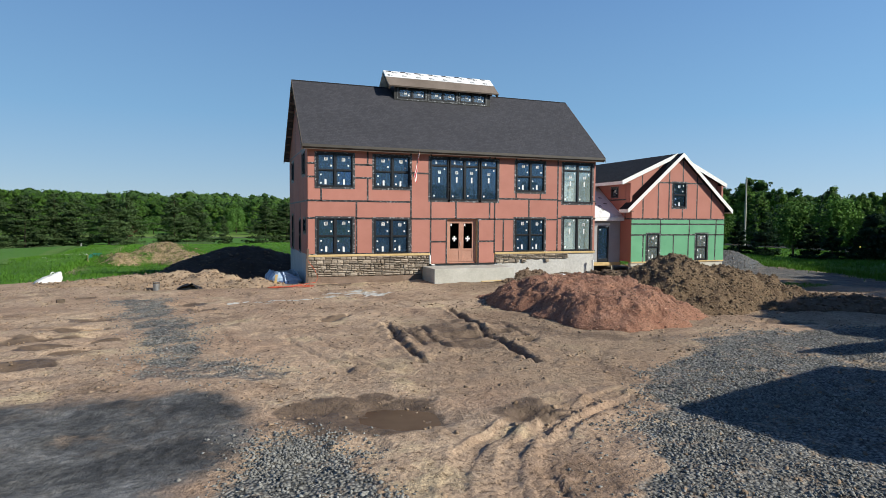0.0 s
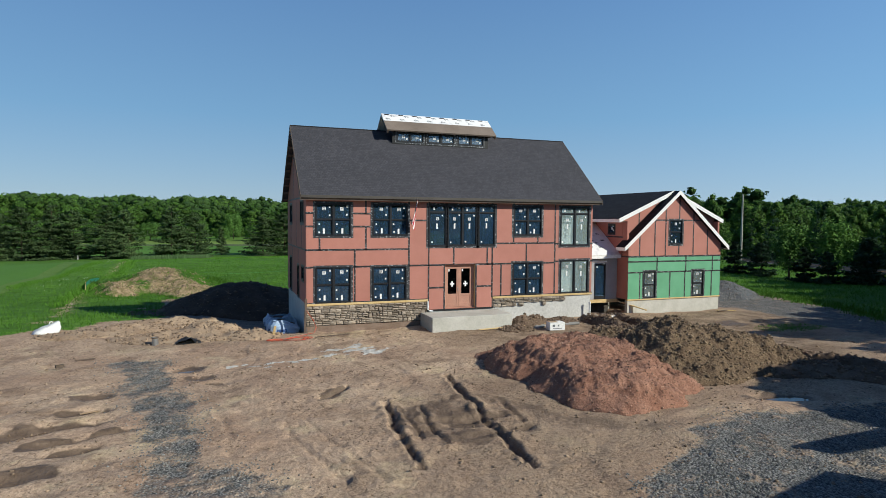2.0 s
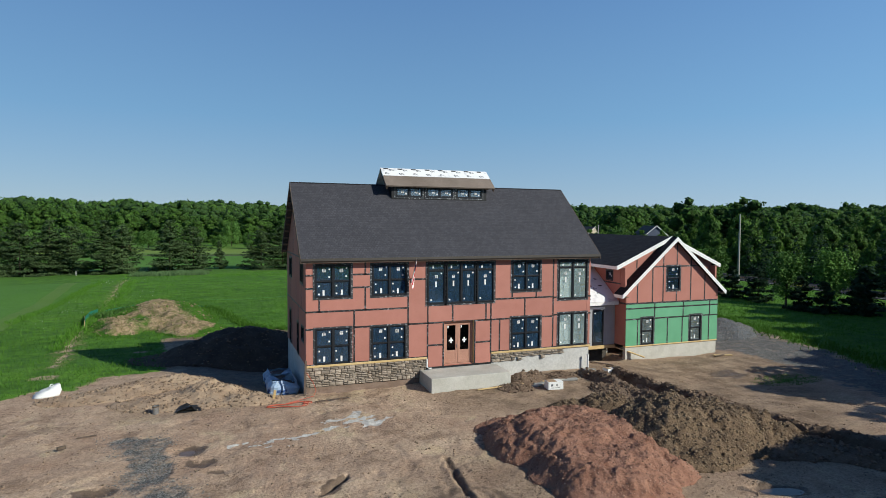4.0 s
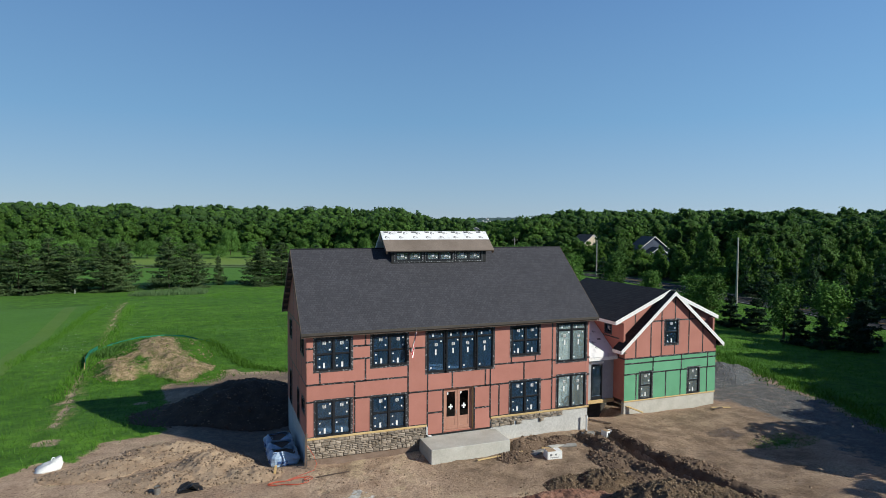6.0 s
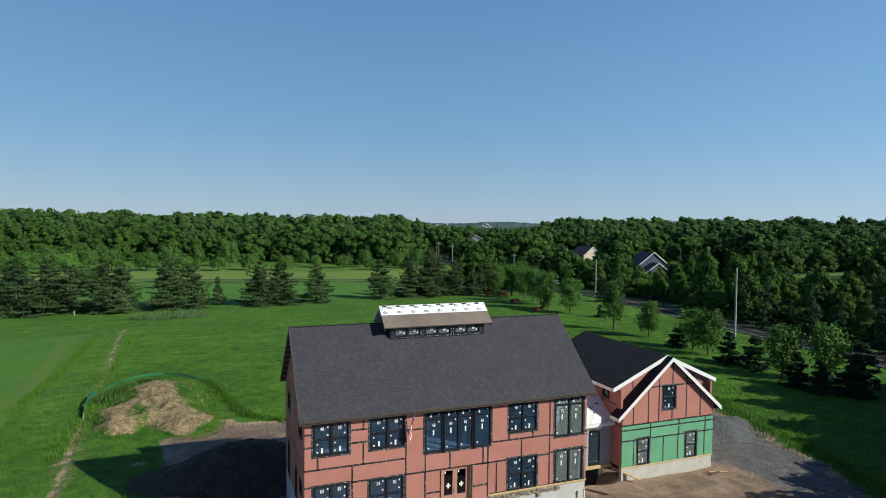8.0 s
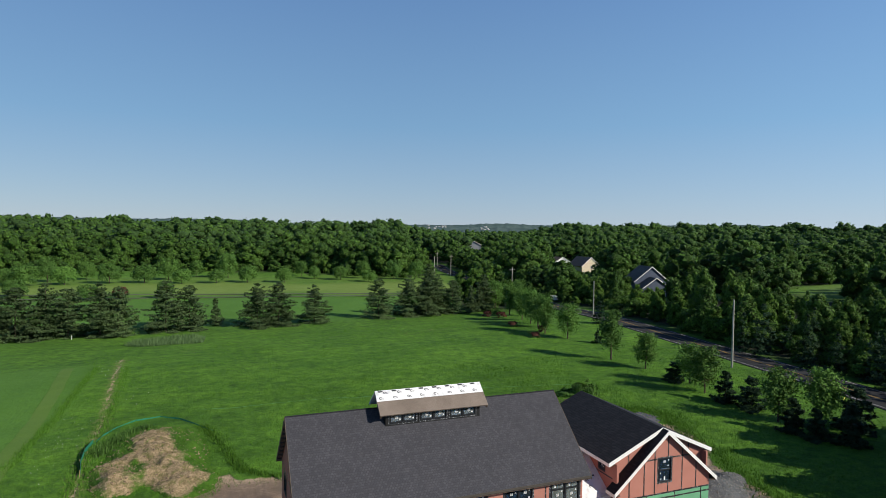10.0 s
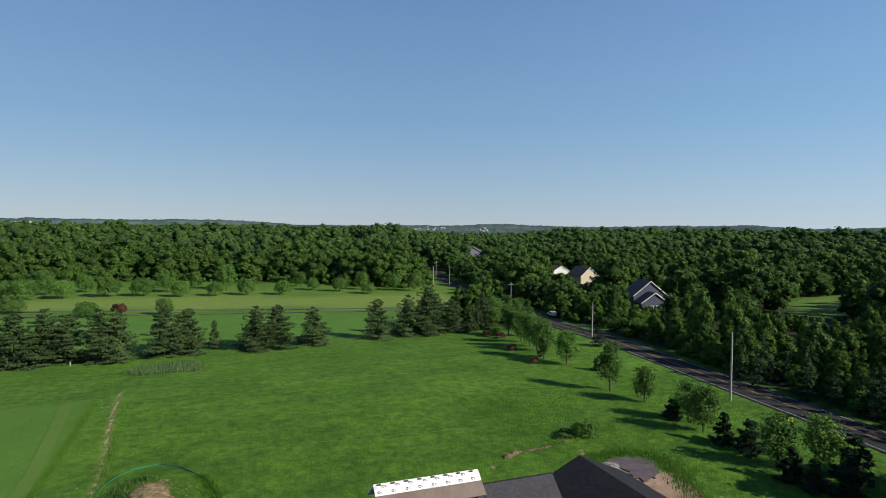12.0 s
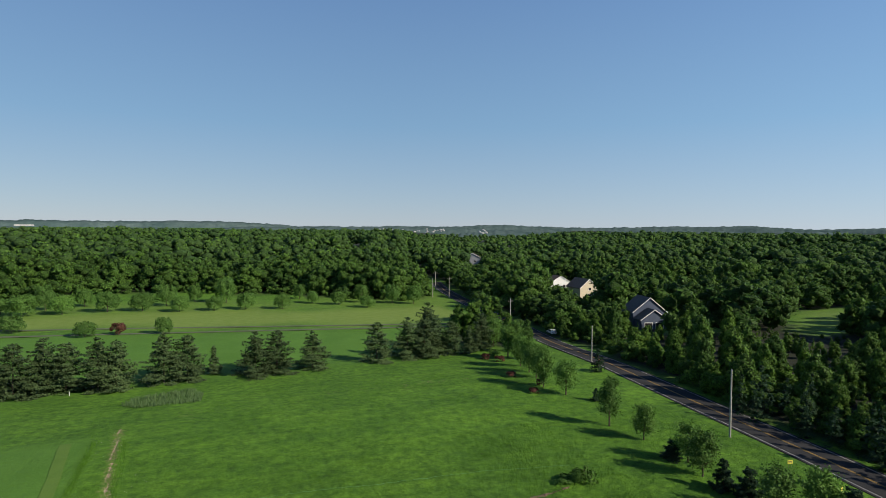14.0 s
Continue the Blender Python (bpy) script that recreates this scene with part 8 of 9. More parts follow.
mound = heap("overgrown_mound", "old tan soil mound half grown over with grass", "mound", on_mound, -17, -1, 19, 45, 0.22, MOUND, CLOD, 1500, (0.02, 0.14), 10, 0.26)
for soil_part in mound.children:
    if soil_part.name.startswith("soil"):
        co = np.zeros(3 * len(soil_part.data.vertices), np.float32)
        soil_part.data.vertices.foreach_get("co", co)
        co = co.reshape(-1, 3).astype(float)
        soil_part.data.attributes.new("bare", "FLOAT", "POINT").data.foreach_set("value", (0.62 * bare_of(co[:, 0], co[:, 1])).astype(np.float32))

heap("trench_spoil", "ridges of dug brown earth along the pipe trench", "dirt pile",
     lambda X, Y: np.maximum.reduce([0.62 * np.exp(-((line_dist(X, Y, TRENCH) - 1.0) / 0.55) ** 2) * (0.35 + 1.1 * fbm(X * 0.9 + 4, Y * 0.9)) - 0.16, 0.48 * np.exp(-(line_dist(X, Y, [(15.9, -13.6), (18.0, -14.9), (19.2, -16.3), (20.2, -20.2)]) / 0.95) ** 2) * (0.7 + 0.6 * fbm(X * 0.7 + 2, Y * 0.7)) - 0.14, hump(X, Y, 14.9, -7.6, 1.6, 1.2, 0.5), hump(X, Y, 15.4, -4.6, 1.2, 1.5, 0.28), hump(X, Y, 19.3, -6.8, 1.3, 2.0, 0.3)]) - 0.5 * np.exp(-(line_dist(X, Y, TRENCH) / 0.55) ** 4),
     13, 23.0, -20.5, -0.9, 0.09, EARTH, CLOD_EARTH, 4500, (0.015, 0.12), 12, 0.22)
heap("wall_spoil", "low heaps of dark dug earth at the wall foot", "dirt pile",
     lambda X, Y: np.maximum.reduce([hump(X, Y, 11.6, -1.5, 0.9, 0.7, 0.6), hump(X, Y, 12.5, -1.3, 1.0, 0.6, 0.5), hump(X, Y, 14.0, -1.4, 1.3, 0.7, 0.32), hump(X, Y, 10.6, -2.6, 1.0, 0.8, 0.2)]), 9.5, 15.6, -3.6, -0.3, 0.07, EARTH, CLOD_EARTH, 1500, (0.015, 0.1), 13, 0.2)

# ---- loose stone, clods, grass ----
SRNG = np.random.default_rng(17)


def strewn(poly, n, box):
    """Spots strewn inside a polygon with a ragged edge."""
    x, y = SRNG.uniform(box[0], box[1], n), SRNG.uniform(box[2], box[3], n)
    d = inside(x, y, poly) + (fbm(x * 0.7, y * 0.7) - 0.5) * 1.6 + SRNG.normal(size=n) * 0.3
    ok = (d > 0) & (SRNG.random(n) < 0.2 + 1.3 * step(0.4, 0.6, fbm(x * 0.9 + 31, y * 0.9)))
    return x[ok], y[ok]


for poly, n, box, lab in ((STONE_RIGHT, 22000, (-1.5, 7, -26.5, -19.5), "grey crushed stone spread on the lane"), (STONE_RIGHT, 22000, (2, 17, -24, -15.5), "grey crushed stone spread on the lane"), (STONE_STRIP, 20000, (-9.5, -1.8, -19.3, -2.5), "strip of grey crushed stone across the dirt"), (STONE_FRONT, 15000, (-5.4, -1.9, -25.4, -20.8), "grey crushed stone spread on the lane")):
    x, y = strewn(poly, n, box)
    sz = SRNG.uniform(0.012, 0.036, len(x))
    tagged(new("crushed_stone", lumps(np.stack([x, y, site_height(x, y) + sz * 0.25], 1), sz, SRNG, PEBBLE, "crushed_stone")), lab, "gravel", kind="stuff")
x, y = SRNG.uniform(-16, 26, 26000), SRNG.uniform(-26, 5, 26000)
ok = (inside(x, y, DIRT) > 0.3) & (inside(x, y, DAMP) < 0) & (inside(x, y, STONE_STRIP) < 0) & (fbm(x * 0.9, y * 0.9) > 0.45) & ~((x > -0.3) & (x < 17.3) & (y > -0.2)) & ~((x > 21.3) & (x < 29.7) & (y > 2.3))
x, y = x[ok], y[ok]
sz = 0.011 + 0.05 * SRNG.uniform(0, 1, len(x)) ** 4
tagged(new("dirt_clods", lumps(np.stack([x, y, site_height(x, y) + sz * 0.2], 1), sz, SRNG, CLOD, "dirt_clods")), "dry clods of tan dirt strewn over the site", "dirt", kind="stuff")


def blades(x, y, h, w, material, name, label, lean=0.6, lift=0.0):
    """Upright tapering blades of grass."""
    n = len(x)
    z = site_height(x, y) + lift
    a = SRNG.uniform(0, 2 * np.pi, n)
    dx, dy = np.cos(a) * w, np.sin(a) * w
    lx, ly = SRNG.normal(size=n) * lean * h, SRNG.normal(size=n) * lean * h
    p = np.stack([np.stack([x - dx, y - dy, z - 0.03], 1), np.stack([x + dx, y + dy, z - 0.03], 1), np.stack([x + lx + dx * 0.35, y + ly + dy * 0.35, z + h], 1), np.stack([x + lx - dx * 0.35, y + ly - dy * 0.35, z + h * 0.96], 1)], 1)
    return tagged(new(name, array_mesh(name, p.reshape(-1, 3), np.arange(4 * n).reshape(-1, 4), material)), label, "grass", kind="stuff")


def grass_spots(n, box, dense=lambda x, y: np.ones_like(x)):
    x, y = SRNG.uniform(box[0], box[1], n), SRNG.uniform(box[2], box[3], n)
    keep = (inside(x, y, DIRT) < 0.2 * SRNG.normal(size=n)) & (inside(x, y, MOWN) < 0) & (line_dist(x, y, ROAD) > 5.5) & (SRNG.random(n) < dense(x, y))
    return x[keep], y[keep]


x, y = grass_spots(130000, (-24, 50, 4, 70), lambda x, y: (0.55 + 0.45 * step(0.4, 0.6, fbm(x * 0.25, y * 0.25))) * (1 - step(50, 70, y)))
blades(x, y, SRNG.uniform(0.06, 0.26, len(x)), SRNG.uniform(0.01, 0.028, len(x)), BLADE, "meadow_grass", "tall green meadow grass round the site")
x, y = grass_spots(62000, (-24, 76, 48, 118), lambda x, y: (0.5 + 0.5 * step(0.4, 0.6, fbm(x * 0.2, y * 0.2))) * step(48, 66, y) * (1 - step(100, 118, y)))
blades(x, y, SRNG.uniform(0.05, 0.22, len(x)), SRNG.uniform(0.02, 0.045, len(x)), BLADE, "far_meadow_grass", "tall green meadow grass running to the pines")
x, y = grass_spots(52000, (33, 78, -20, 62))
blades(x, y, SRNG.uniform(0.06, 0.26, len(x)), SRNG.uniform(0.012, 0.035, len(x)), BLADE, "verge_grass", "rough green grass between garage and road")
x, y = SRNG.uniform(-21, -5, 5200), SRNG.uniform(98, 114, 5200)
ok = inside(x, y, [(-20.8, 103), (-17.8, 99.5), (-6, 100.2), (-5.5, 107), (-8, 112.5), (-19, 108)]) > 0
blades(x[ok], y[ok], SRNG.uniform(0.45, 0.95, ok.sum()), SRNG.uniform(0.03, 0.06, ok.sum()), REED, "reed_bed", "patch of dark blue-green reeds in the meadow", 0.12)
x, y = SRNG.uniform(-17, -1, 26000), SRNG.uniform(19, 45, 26000)
hm, bare_b = on_mound(x, y), bare_of(x, y)
ok = (hm > -0.2) & (SRNG.random(len(x)) > 0.88 * bare_b)
blades(x[ok], y[ok], SRNG.uniform(0.08, 0.28, ok.sum()), SRNG.uniform(0.012, 0.03, ok.sum()), BLADE, "mound_grass", "grass and weeds on the old soil mound", 0.5, np.maximum(hm[ok], 0) - 0.05)
ok = (hm > 0.1) & ~ok & (SRNG.random(len(x)) < 0.4)
blades(x[ok], y[ok], SRNG.uniform(0.05, 0.2, ok.sum()), SRNG.uniform(0.012, 0.028, ok.sum()), STRAW, "dry_mound_grass", "dry straw-coloured weeds on the old soil mound", 0.7, hm[ok] - 0.05)


def edge_growth(pts, n, spread, h, name, label, material=BLADE, w=(0.02, 0.05)):
    """Rank growth that stands along a line."""
    seg = SRNG.integers(0, len(pts) - 1, n)
    f = SRNG.random(n)
    p0, p1 = np.array(pts)[seg], np.array(pts)[seg + 1]
    q = p0 + (p1 - p0) * f[:, None] + SRNG.normal(size=(n, 2)) * np.array(spread)
    lift = np.maximum(on_mound(q[:, 0], q[:, 1]), 0) * (q[:, 1] < 45)
    return blades(q[:, 0], q[:, 1], SRNG.uniform(h[0], h[1], n), SRNG.uniform(w[0], w[1], n), material, name, label, 0.3, lift)


edge_growth([(-5.3, 42.2), (-4.0, 37.7), (-2.6, 31.5), (-1.6, 27.2), (1.8, 24.6)], 1900, (0.35, 0.3), (0.15, 0.38), "rank_grass", "rank tall grass along an old furrow")
edge_growth([(-14.9, 35.0), (-13.6, 39.0), (-12.4, 41.6), (-11.0, 42.6)], 1800, (0.5, 0.45), (0.2, 0.6), "tall_weeds", "dark tall weeds beside the soil mound", LEAF, (0.03, 0.08))
edge_growth([(-21.4, 78), (-21.3, 62), (-21.5, 48), (-21.8, 34)], 3600, (0.3, 0.6), (0.1, 0.26), "mown_edge_grass", "taller grass along the edge of the mown field")
edge_growth([(38.6, 30.6), (42.5, 31.2), (46.4, 30.4), (47.6, 27.4), (46.2, 23.6), (44.4, 20.5), (43.6, 16.5)], 3600, (0.8, 0.8), (0.1, 0.36), "pond_side_grass", "rank grass round the muddy pond")
edge_growth([(34.5, -12), (36.6, -6), (39.2, 1.2), (40.4, 7), (42.2, 12.6), (44.5, 16.4)], 3600, (0.9, 0.6), (0.08, 0.26), "drive_side_grass", "rank grass along the edge of the stone drive")
edge_growth([(-15.4, 20.4), (-15.4, 31), (-15.6, 40), (-15.9, 55), (-17.0, 77)], 3000, (0.45, 0.6), (0.1, 0.34), "ditch_weeds", "weeds along the dry ditch")
n = 80
fx = np.concatenate([SRNG.normal(-18.6, 1.0, n // 2), SRNG.normal(-13.9, 1.2, n // 4), SRNG.normal(-18.9, 1.4, n // 4)])
fy = np.concatenate([SRNG.normal(40, 5.5, n // 2), SRNG.normal(57, 3.5, n // 4), SRNG.normal(76, 4, n // 4)])
fz = site_height(fx, fy) + SRNG.uniform(0.25, 0.45, len(fx))
v, f = cards(np.stack([fx, fy, fz], 1), np.tile((0.2, -0.5, 1.0), (len(fx), 1)) + SRNG.normal(size=(len(fx), 3)) * 0.2, SRNG.uniform(0.04, 0.09, len(fx)), SRNG)
tagged(new("wild_flowers", array_mesh("wild_flowers", v, f, WHITE)), "small white wild flowers in the long grass", "flowers", kind="stuff")
x, y = SRNG.uniform(24, 31.5, 4000), SRNG.uniform(-7, -2.6, 4000)
ok = np.exp(-(((x - 27.8) / 2.6) ** 2 + ((y + 4.8) / 1.1) ** 2)) > 0.35
blades(x[ok], y[ok], SRNG.uniform(0.03, 0.09, ok.sum()), SRNG.uniform(0.01, 0.022, ok.sum()), BLADE, "weed_patch", "patch of low weeds in the dirt before the garage")

# ---- puddles ----
for cx, cy, rx, ry, a, d in HOLLOWS:
    if (cx, cy) not in ((-1.35, -21.0), (-5.45, -6.1), (-6.95, -12.65), (-9.15, -12.0), (13.4, -16.3)):
        continue
    s = Shape()
    s.prism([(rx * 1.3 * math.cos(k / 28 * 2 * math.pi) * (1 + 0.12 * math.sin(3 * k)), ry * 1.3 * math.sin(k / 28 * 2 * math.pi) * (1 + 0.12 * math.cos(2 * k)), 0.0) for k in range(28)], (0, 0, -0.3))
    zs = site_height(np.array([cx + rx * math.cos(t) for t in np.linspace(0, 6.2, 24)]), np.array([cy + ry * math.sin(t) for t in np.linspace(0, 6.2, 24)]))
    c0 = float(site_height(np.array([cx]), np.array([cy]))[0])
    pud = tagged(part("puddle", s, WATER), "shallow muddy rain puddle in the dirt", "puddle", "rain puddles")
    pud.matrix_world = pose(cx, cy, c0 + (0.36 if cx > -6 else 0.24) * max(0.02, float(np.median(zs)) - c0), 0, 0, math.degrees(a))


pond_ring = [(40.4, 29.4), (43, 29.8), (45.4, 28.9), (45.9, 27), (44.8, 25.0), (43.0, 23.4), (41.2, 23.2), (40.6, 24.8), (41.2, 26.4), (40.2, 28.2)]
pz = max(ground_z(a, b) for a, b in pond_ring + [(43, 26), (41, 24), (44.5, 28)]) + 0.03
pond = Shape()
ring2 = []
for (a, b), (c, e) in zip(pond_ring, pond_ring[1:] + pond_ring[:1]):
    for f in (0, 0.33, 0.66):
        ring2.append((a + (c - a) * f + 0.35 * math.sin(7 * a + 9 * f), b + (e - b) * f + 0.3 * math.cos(5 * b + 8 * f), pz))
pond.prism(ring2, (0, 0, -0.5))
tagged(part("muddy_pond", pond, WATER), "broad shallow pond of muddy rain water behind the garage", "puddle")
heap("stone_heap", "small heap of pale rubble stone beside the pond", "rubble", lambda X, Y: hump(X, Y, 39.6, 27.6, 1.9, 1.3, 0.55, 0.3), 37, 42, 25.5, 30, 0.12, GRAVEL_GREY, CMU, 700, (0.05, 0.16), 14, 0.15)
heap("bank_scar", "broken earth bank with stones in the meadow", "dirt pile", lambda X, Y: 0.42 * np.exp(-(line_dist(X, Y, [(29.5, 34.2), (32, 35.6), (35.7, 36.2), (40, 37.0)]) / 0.5) ** 2) * (2.2 * fbm(X * 0.8 + 3, Y * 0.8) - 0.3) - 0.16, 28, 42, 33, 39, 0.14, EARTH, CLOD_EARTH, 700, (0.03, 0.14), 15, 0.2)
cord_pts = [(-5.7, 48.2), (2, 47.9), (8.7, 47.4), (17, 46.6), (25.8, 46.0), (32, 45.6), (38, 44.2), (46.4, 42.9)]
cord = Shape()
fine = []
for (a, b), (c, e) in zip(cord_pts[:-1], cord_pts[1:]):
    for k in range(8):
        f = k / 8
        fine.append((a + (c - a) * f, b + (e - b) * f + 0.12 * math.sin(3.1 * k + a), ground_z(a + (c - a) * f, b + (e - b) * f) + 0.24))
tagged(part("boundary_rope", cord.tube(fine, 0.013, 5), CORD), "thin pale green rope stretched across the meadow", "rope")

# ---- small things round the house ----
def bulk_sack(name, label, x, y, yaw, w, d, h, material, seed, lying=False):
    """A bulging woven sack with a gathered, peaked top."""
    rng = random.Random(seed)
    s = Shape()
    rows, sides = 7, 16
    ring = []
    for i in range(rows):
        f = i / (rows - 1)
        bul = 1.05 - 0.6 * f ** 1.8
        for k in range(sides):
            a = 2 * math.pi * k / sides
            c, q = math.cos(a), math.sin(a)
            e = (abs(c) ** 5 + abs(q) ** 5) ** -0.2
            j = rng.uniform(0.93, 1.07)
            ring.append((c * e * w / 2 * bul * j + 0.3 * f * w, q * e * d / 2 * bul * j, h * f * (0.75 + 0.2 * c * f) * rng.uniform(0.88, 1.05)))
    faces = [(i * sides + k, i * sides + (k + 1) % sides, (i + 1) * sides + (k + 1) % sides, (i + 1) * sides + k) for i in range(rows - 1) for k in range(sides)]
    faces += [tuple(range(sides))[::-1], tuple(range((rows - 1) * sides, rows * sides))]
    s.add(ring, faces)
    t = tagged(empty(name, x, y, ground_z(x, y) - 0.02, yaw), label, "sack")
    b = part("sack_body", s, material, t)
    for p in b.data.polygons:
        p.use_smooth = True
    return t


sack = bulk_sack("bulk_sack", "white woven bulk sack slumped on the dirt edge", -12.3, 4.1, 20, 1.1, 0.85, 0.62, SACK, 4)
part("lifting_loop", Shape().tube([(0.16, 0.05, 0.4), (0.22, 0.08, 0.52), (0.3, 0.08, 0.52), (0.34, 0.05, 0.4)], 0.025, 6), SACK, sack)


def wrapped_pallet(x, y, yaw, seed):
    """A pallet load in pale blue wrap with dark printed blocks and torn openings."""
    rng = random.Random(seed)
    t = tagged(empty("wrapped_pallet", x, y, ground_z(x, y), yaw), "pallet load in torn pale blue printed wrap", "pallet", "wrapped pallets beside the cellar wall")
    w, d, h = 1.45, 1.25, 0.84
    for k in range(5):
        part("pallet_board", Shape().box(-w / 2 - 0.03, w / 2 + 0.03, -d / 2 + k * 0.23, -d / 2 + k * 0.23 + 0.1, 0.1, 0.13), TIMBER, t)
    for k in (-1, 0, 1):
        part("pallet_bearer", Shape().box(k * 0.5 - 0.045, k * 0.5 + 0.045, -d / 2, d / 2, 0.0, 0.098), TIMBER, t)
    # a slumped, creased bulk bag whose mouth stands open
    bag, sides, rows = Shape(), 28, 12
    for i in range(rows):
        f = i / (rows - 1)
        for k in range(sides):
            a = 2 * math.pi * k / sides
            c, q = math.cos(a), math.sin(a)
            e = (abs(c) ** 6 + abs(q) ** 6) ** (-1 / 6)
            bulge = (0.94 + 0.13 * math.sin(math.pi * min(1, f * 1.15)) - 0.16 * max(0.0, f - 0.7) / 0.3) * (1 + 0.035 * math.sin(5 * a + 9 * f + seed) + rng.uniform(-0.02, 0.02))
            sag = 0.1 * math.sin(2 * a + seed) + 0.07 * math.sin(3 * a + 2 * seed)
            bag.v.append((c * e * w / 2 * bulge, q * e * d / 2 * bulge, 0.132 + (h - 0.132 + (sag if f > 0.6 else 0.3 * sag * f)) * f))
    for i in range(rows - 1):
        for k in range(sides):
            bag.f.append((i * sides + k, i * sides + (k + 1) % sides, (i + 1) * sides + (k + 1) % sides, (i + 1) * sides + k))
    bag.f.append(tuple(range(sides))[::-1])
    body = part("wrapped_load", bag, WRAP, t)
    part("contents", Shape().tube([(0, 0, 0.2), (0, 0, h - 0.16)], [w * 0.42, w * 0.4], 14), SOFFIT, t, "dark contents in the open mouth")
    for fx, fz, fw, fh in ((-0.3, 0.42, 0.5, 0.13), (-0.1, 0.28, 0.3, 0.05)):
        part("printed_bar", Shape().box(fx * w, fx * w + fw, -d * 0.545, -d * 0.5, fz * h, fz * h + fh), INKBLUE, t)
        part("printed_bar", Shape().box(-w * 0.545, -w * 0.5, fx * d, fx * d + fw * 0.8, fz * h, fz * h + fh), INKBLUE, t)
    for k, (px, py) in enumerate(((-0.4, -0.38), (0.38, -0.4))):
        part("lifting_loop", Shape().tube([(px * w, py * d, h - 0.02), (px * w * 1.08, py * d * 1.08, h + 0.1), (px * w * 0.8, py * d * 1.05, h + 0.1), (px * w * 0.72, py * d, h - 0.03)], 0.022, 6), WRAP, t)


for i, (x, y, yaw) in enumerate(((-0.98, 1.65, 5), (-1.0, 3.05, -4), (-0.98, 4.45, 7))):
    wrapped_pallet(x, y, yaw, i)

hose_pts = []
for k in range(60):
    a = k / 59 * 4.6 * math.pi
    r = 0.75 + 0.25 * math.sin(0.7 * k)
    hx, hy = -0.95 + r * 1.15 * math.cos(a), -1.7 + r * 0.45 * math.sin(a)
    hose_pts.append((hx, hy, ground_z(hx, hy) + 0.04 + 0.02 * (k % 7) / 7))
for f in (0.25, 0.5, 0.75, 1.0):
    hose_pts.append((-0.1 + 0.5 * math.sin(f * 3), -1.2 + 1.1 * f, ground_z(0, -1) + 0.05 + 1.1 * f * f))
hose_pts.append((-0.05, -0.06, 1.75))
tagged(part("hose", Shape().tube(hose_pts, 0.016, 6), HOSE), "loose red rubber hose coiled at the house corner", "hose")

post = tagged(empty("vertical_boards", -0.12, -0.28, ground_z(-0.1, -0.3)), "scrap boards leaning on the house corner", "boards")
part("board", Shape().soft_box(-0.05, 0.05, -0.02, 0.02, 0, 1.75, 0.004, pose(0, 0, 0, -4, 3)), SOFFIT, post)
part("board", Shape().soft_box(-0.06, 0.06, -0.02, 0.02, 0, 0.55, 0.004, pose(-1.55, -0.3, 0, 12, 8)), TIMBER, post)

# ventilation stub and soil pipe ends
stub = tagged(empty("pipe_stub", -6.9, -0.75, ground_z(-6.9, -0.75)), "short rusty steel pipe stub standing in dirt", "pipe")
part("pipe", Shape().tube([(0, 0, -0.2), (0, 0, 0.36)], 0.14, 16, False), METAL, stub)
part("pipe_lip", Shape().tube([(0, 0, 0.32), (0, 0, 0.37)], 0.15, 16, False), SOFFIT, stub)
# black plug in place of the shade inside the open pipe
part("pipe_fill", Shape().tube([(0, 0, 0.1), (0, 0, 0.28)], 0.125, 12), BLACKHOLE, stub)
rag = tagged(empty("black_membrane", -5.5, -0.7, ground_z(-5.5, -0.7)), "crumpled sheet of black plastic membrane", "plastic sheet")
rr = random.Random(2)
s = Shape()
for i in range(6):
    for j in range(5):
        s.v.append((-0.55 + i * 0.22, -0.45 + j * 0.2, 0.03 + 0.28 * rr.random() * math.sin(math.pi * i / 5)))
s.f = [(i * 5 + j, i * 5 + j + 1, (i + 1) * 5 + j + 1, (i + 1) * 5 + j) for i in range(5) for j in range(4)]
s.prism([(-0.5, -0.4, 0.015), (0.5, -0.4, 0.015), (0.5, 0.3, 0.015), (-0.5, 0.3, 0.015)], (0, 0, -0.05))
part("sheet", s, BLACKHOLE, rag)
for x, h in ((16.72, 0.95), (6.47, 0.0)):
    if h:
        p = tagged(empty("drain_pipe", x, -0.3, ground_z(x, -0.3)), "white plastic drain pipe standing at the wall", "pipe")
        part("pipe", Shape().tube([(0, 0, -0.2), (0, 0, h)], 0.055, 12), PVC, p)
        part("pipe_collar", Shape().tube([(0, 0, h - 0.12), (0, 0, h)], 0.07, 12), PVC, p)
spout = tagged(empty("downpipe_end", 6.5, -0.07, 1.28), "white bent drain pipe at the stoop corner", "pipe")
part("pipe", Shape().tube([(0, 0, 0.55), (0, 0, 0.12), (0.1, -0.03, 0.04), (0.26, -0.06, 0.03)], 0.045, 10), PVC, spout)
part("bracket", Shape().box(-0.06, 0.06, 0.02, 0.05, 0.3, 0.34), METAL, spout)


def block(x, y, z, yaw):
    b = tagged(empty("concrete_block", x, y, z, yaw), "grey hollow concrete block on the ground", "block", "concrete blocks")
    s = Shape()
    for r in ((-0.195, 0.195, -0.095, -0.06), (-0.195, 0.195, 0.06, 0.095)):
        s.soft_box(r[0], r[1], r[2], r[3], 0, 0.39, 0.006)
    part("face_shell", s, CMU, b)
    for k in (-0.175, 0, 0.175):
        part("web", Shape().box(k - 0.018, k + 0.018, -0.059, 0.059, 0.004, 0.386), CMU, b)


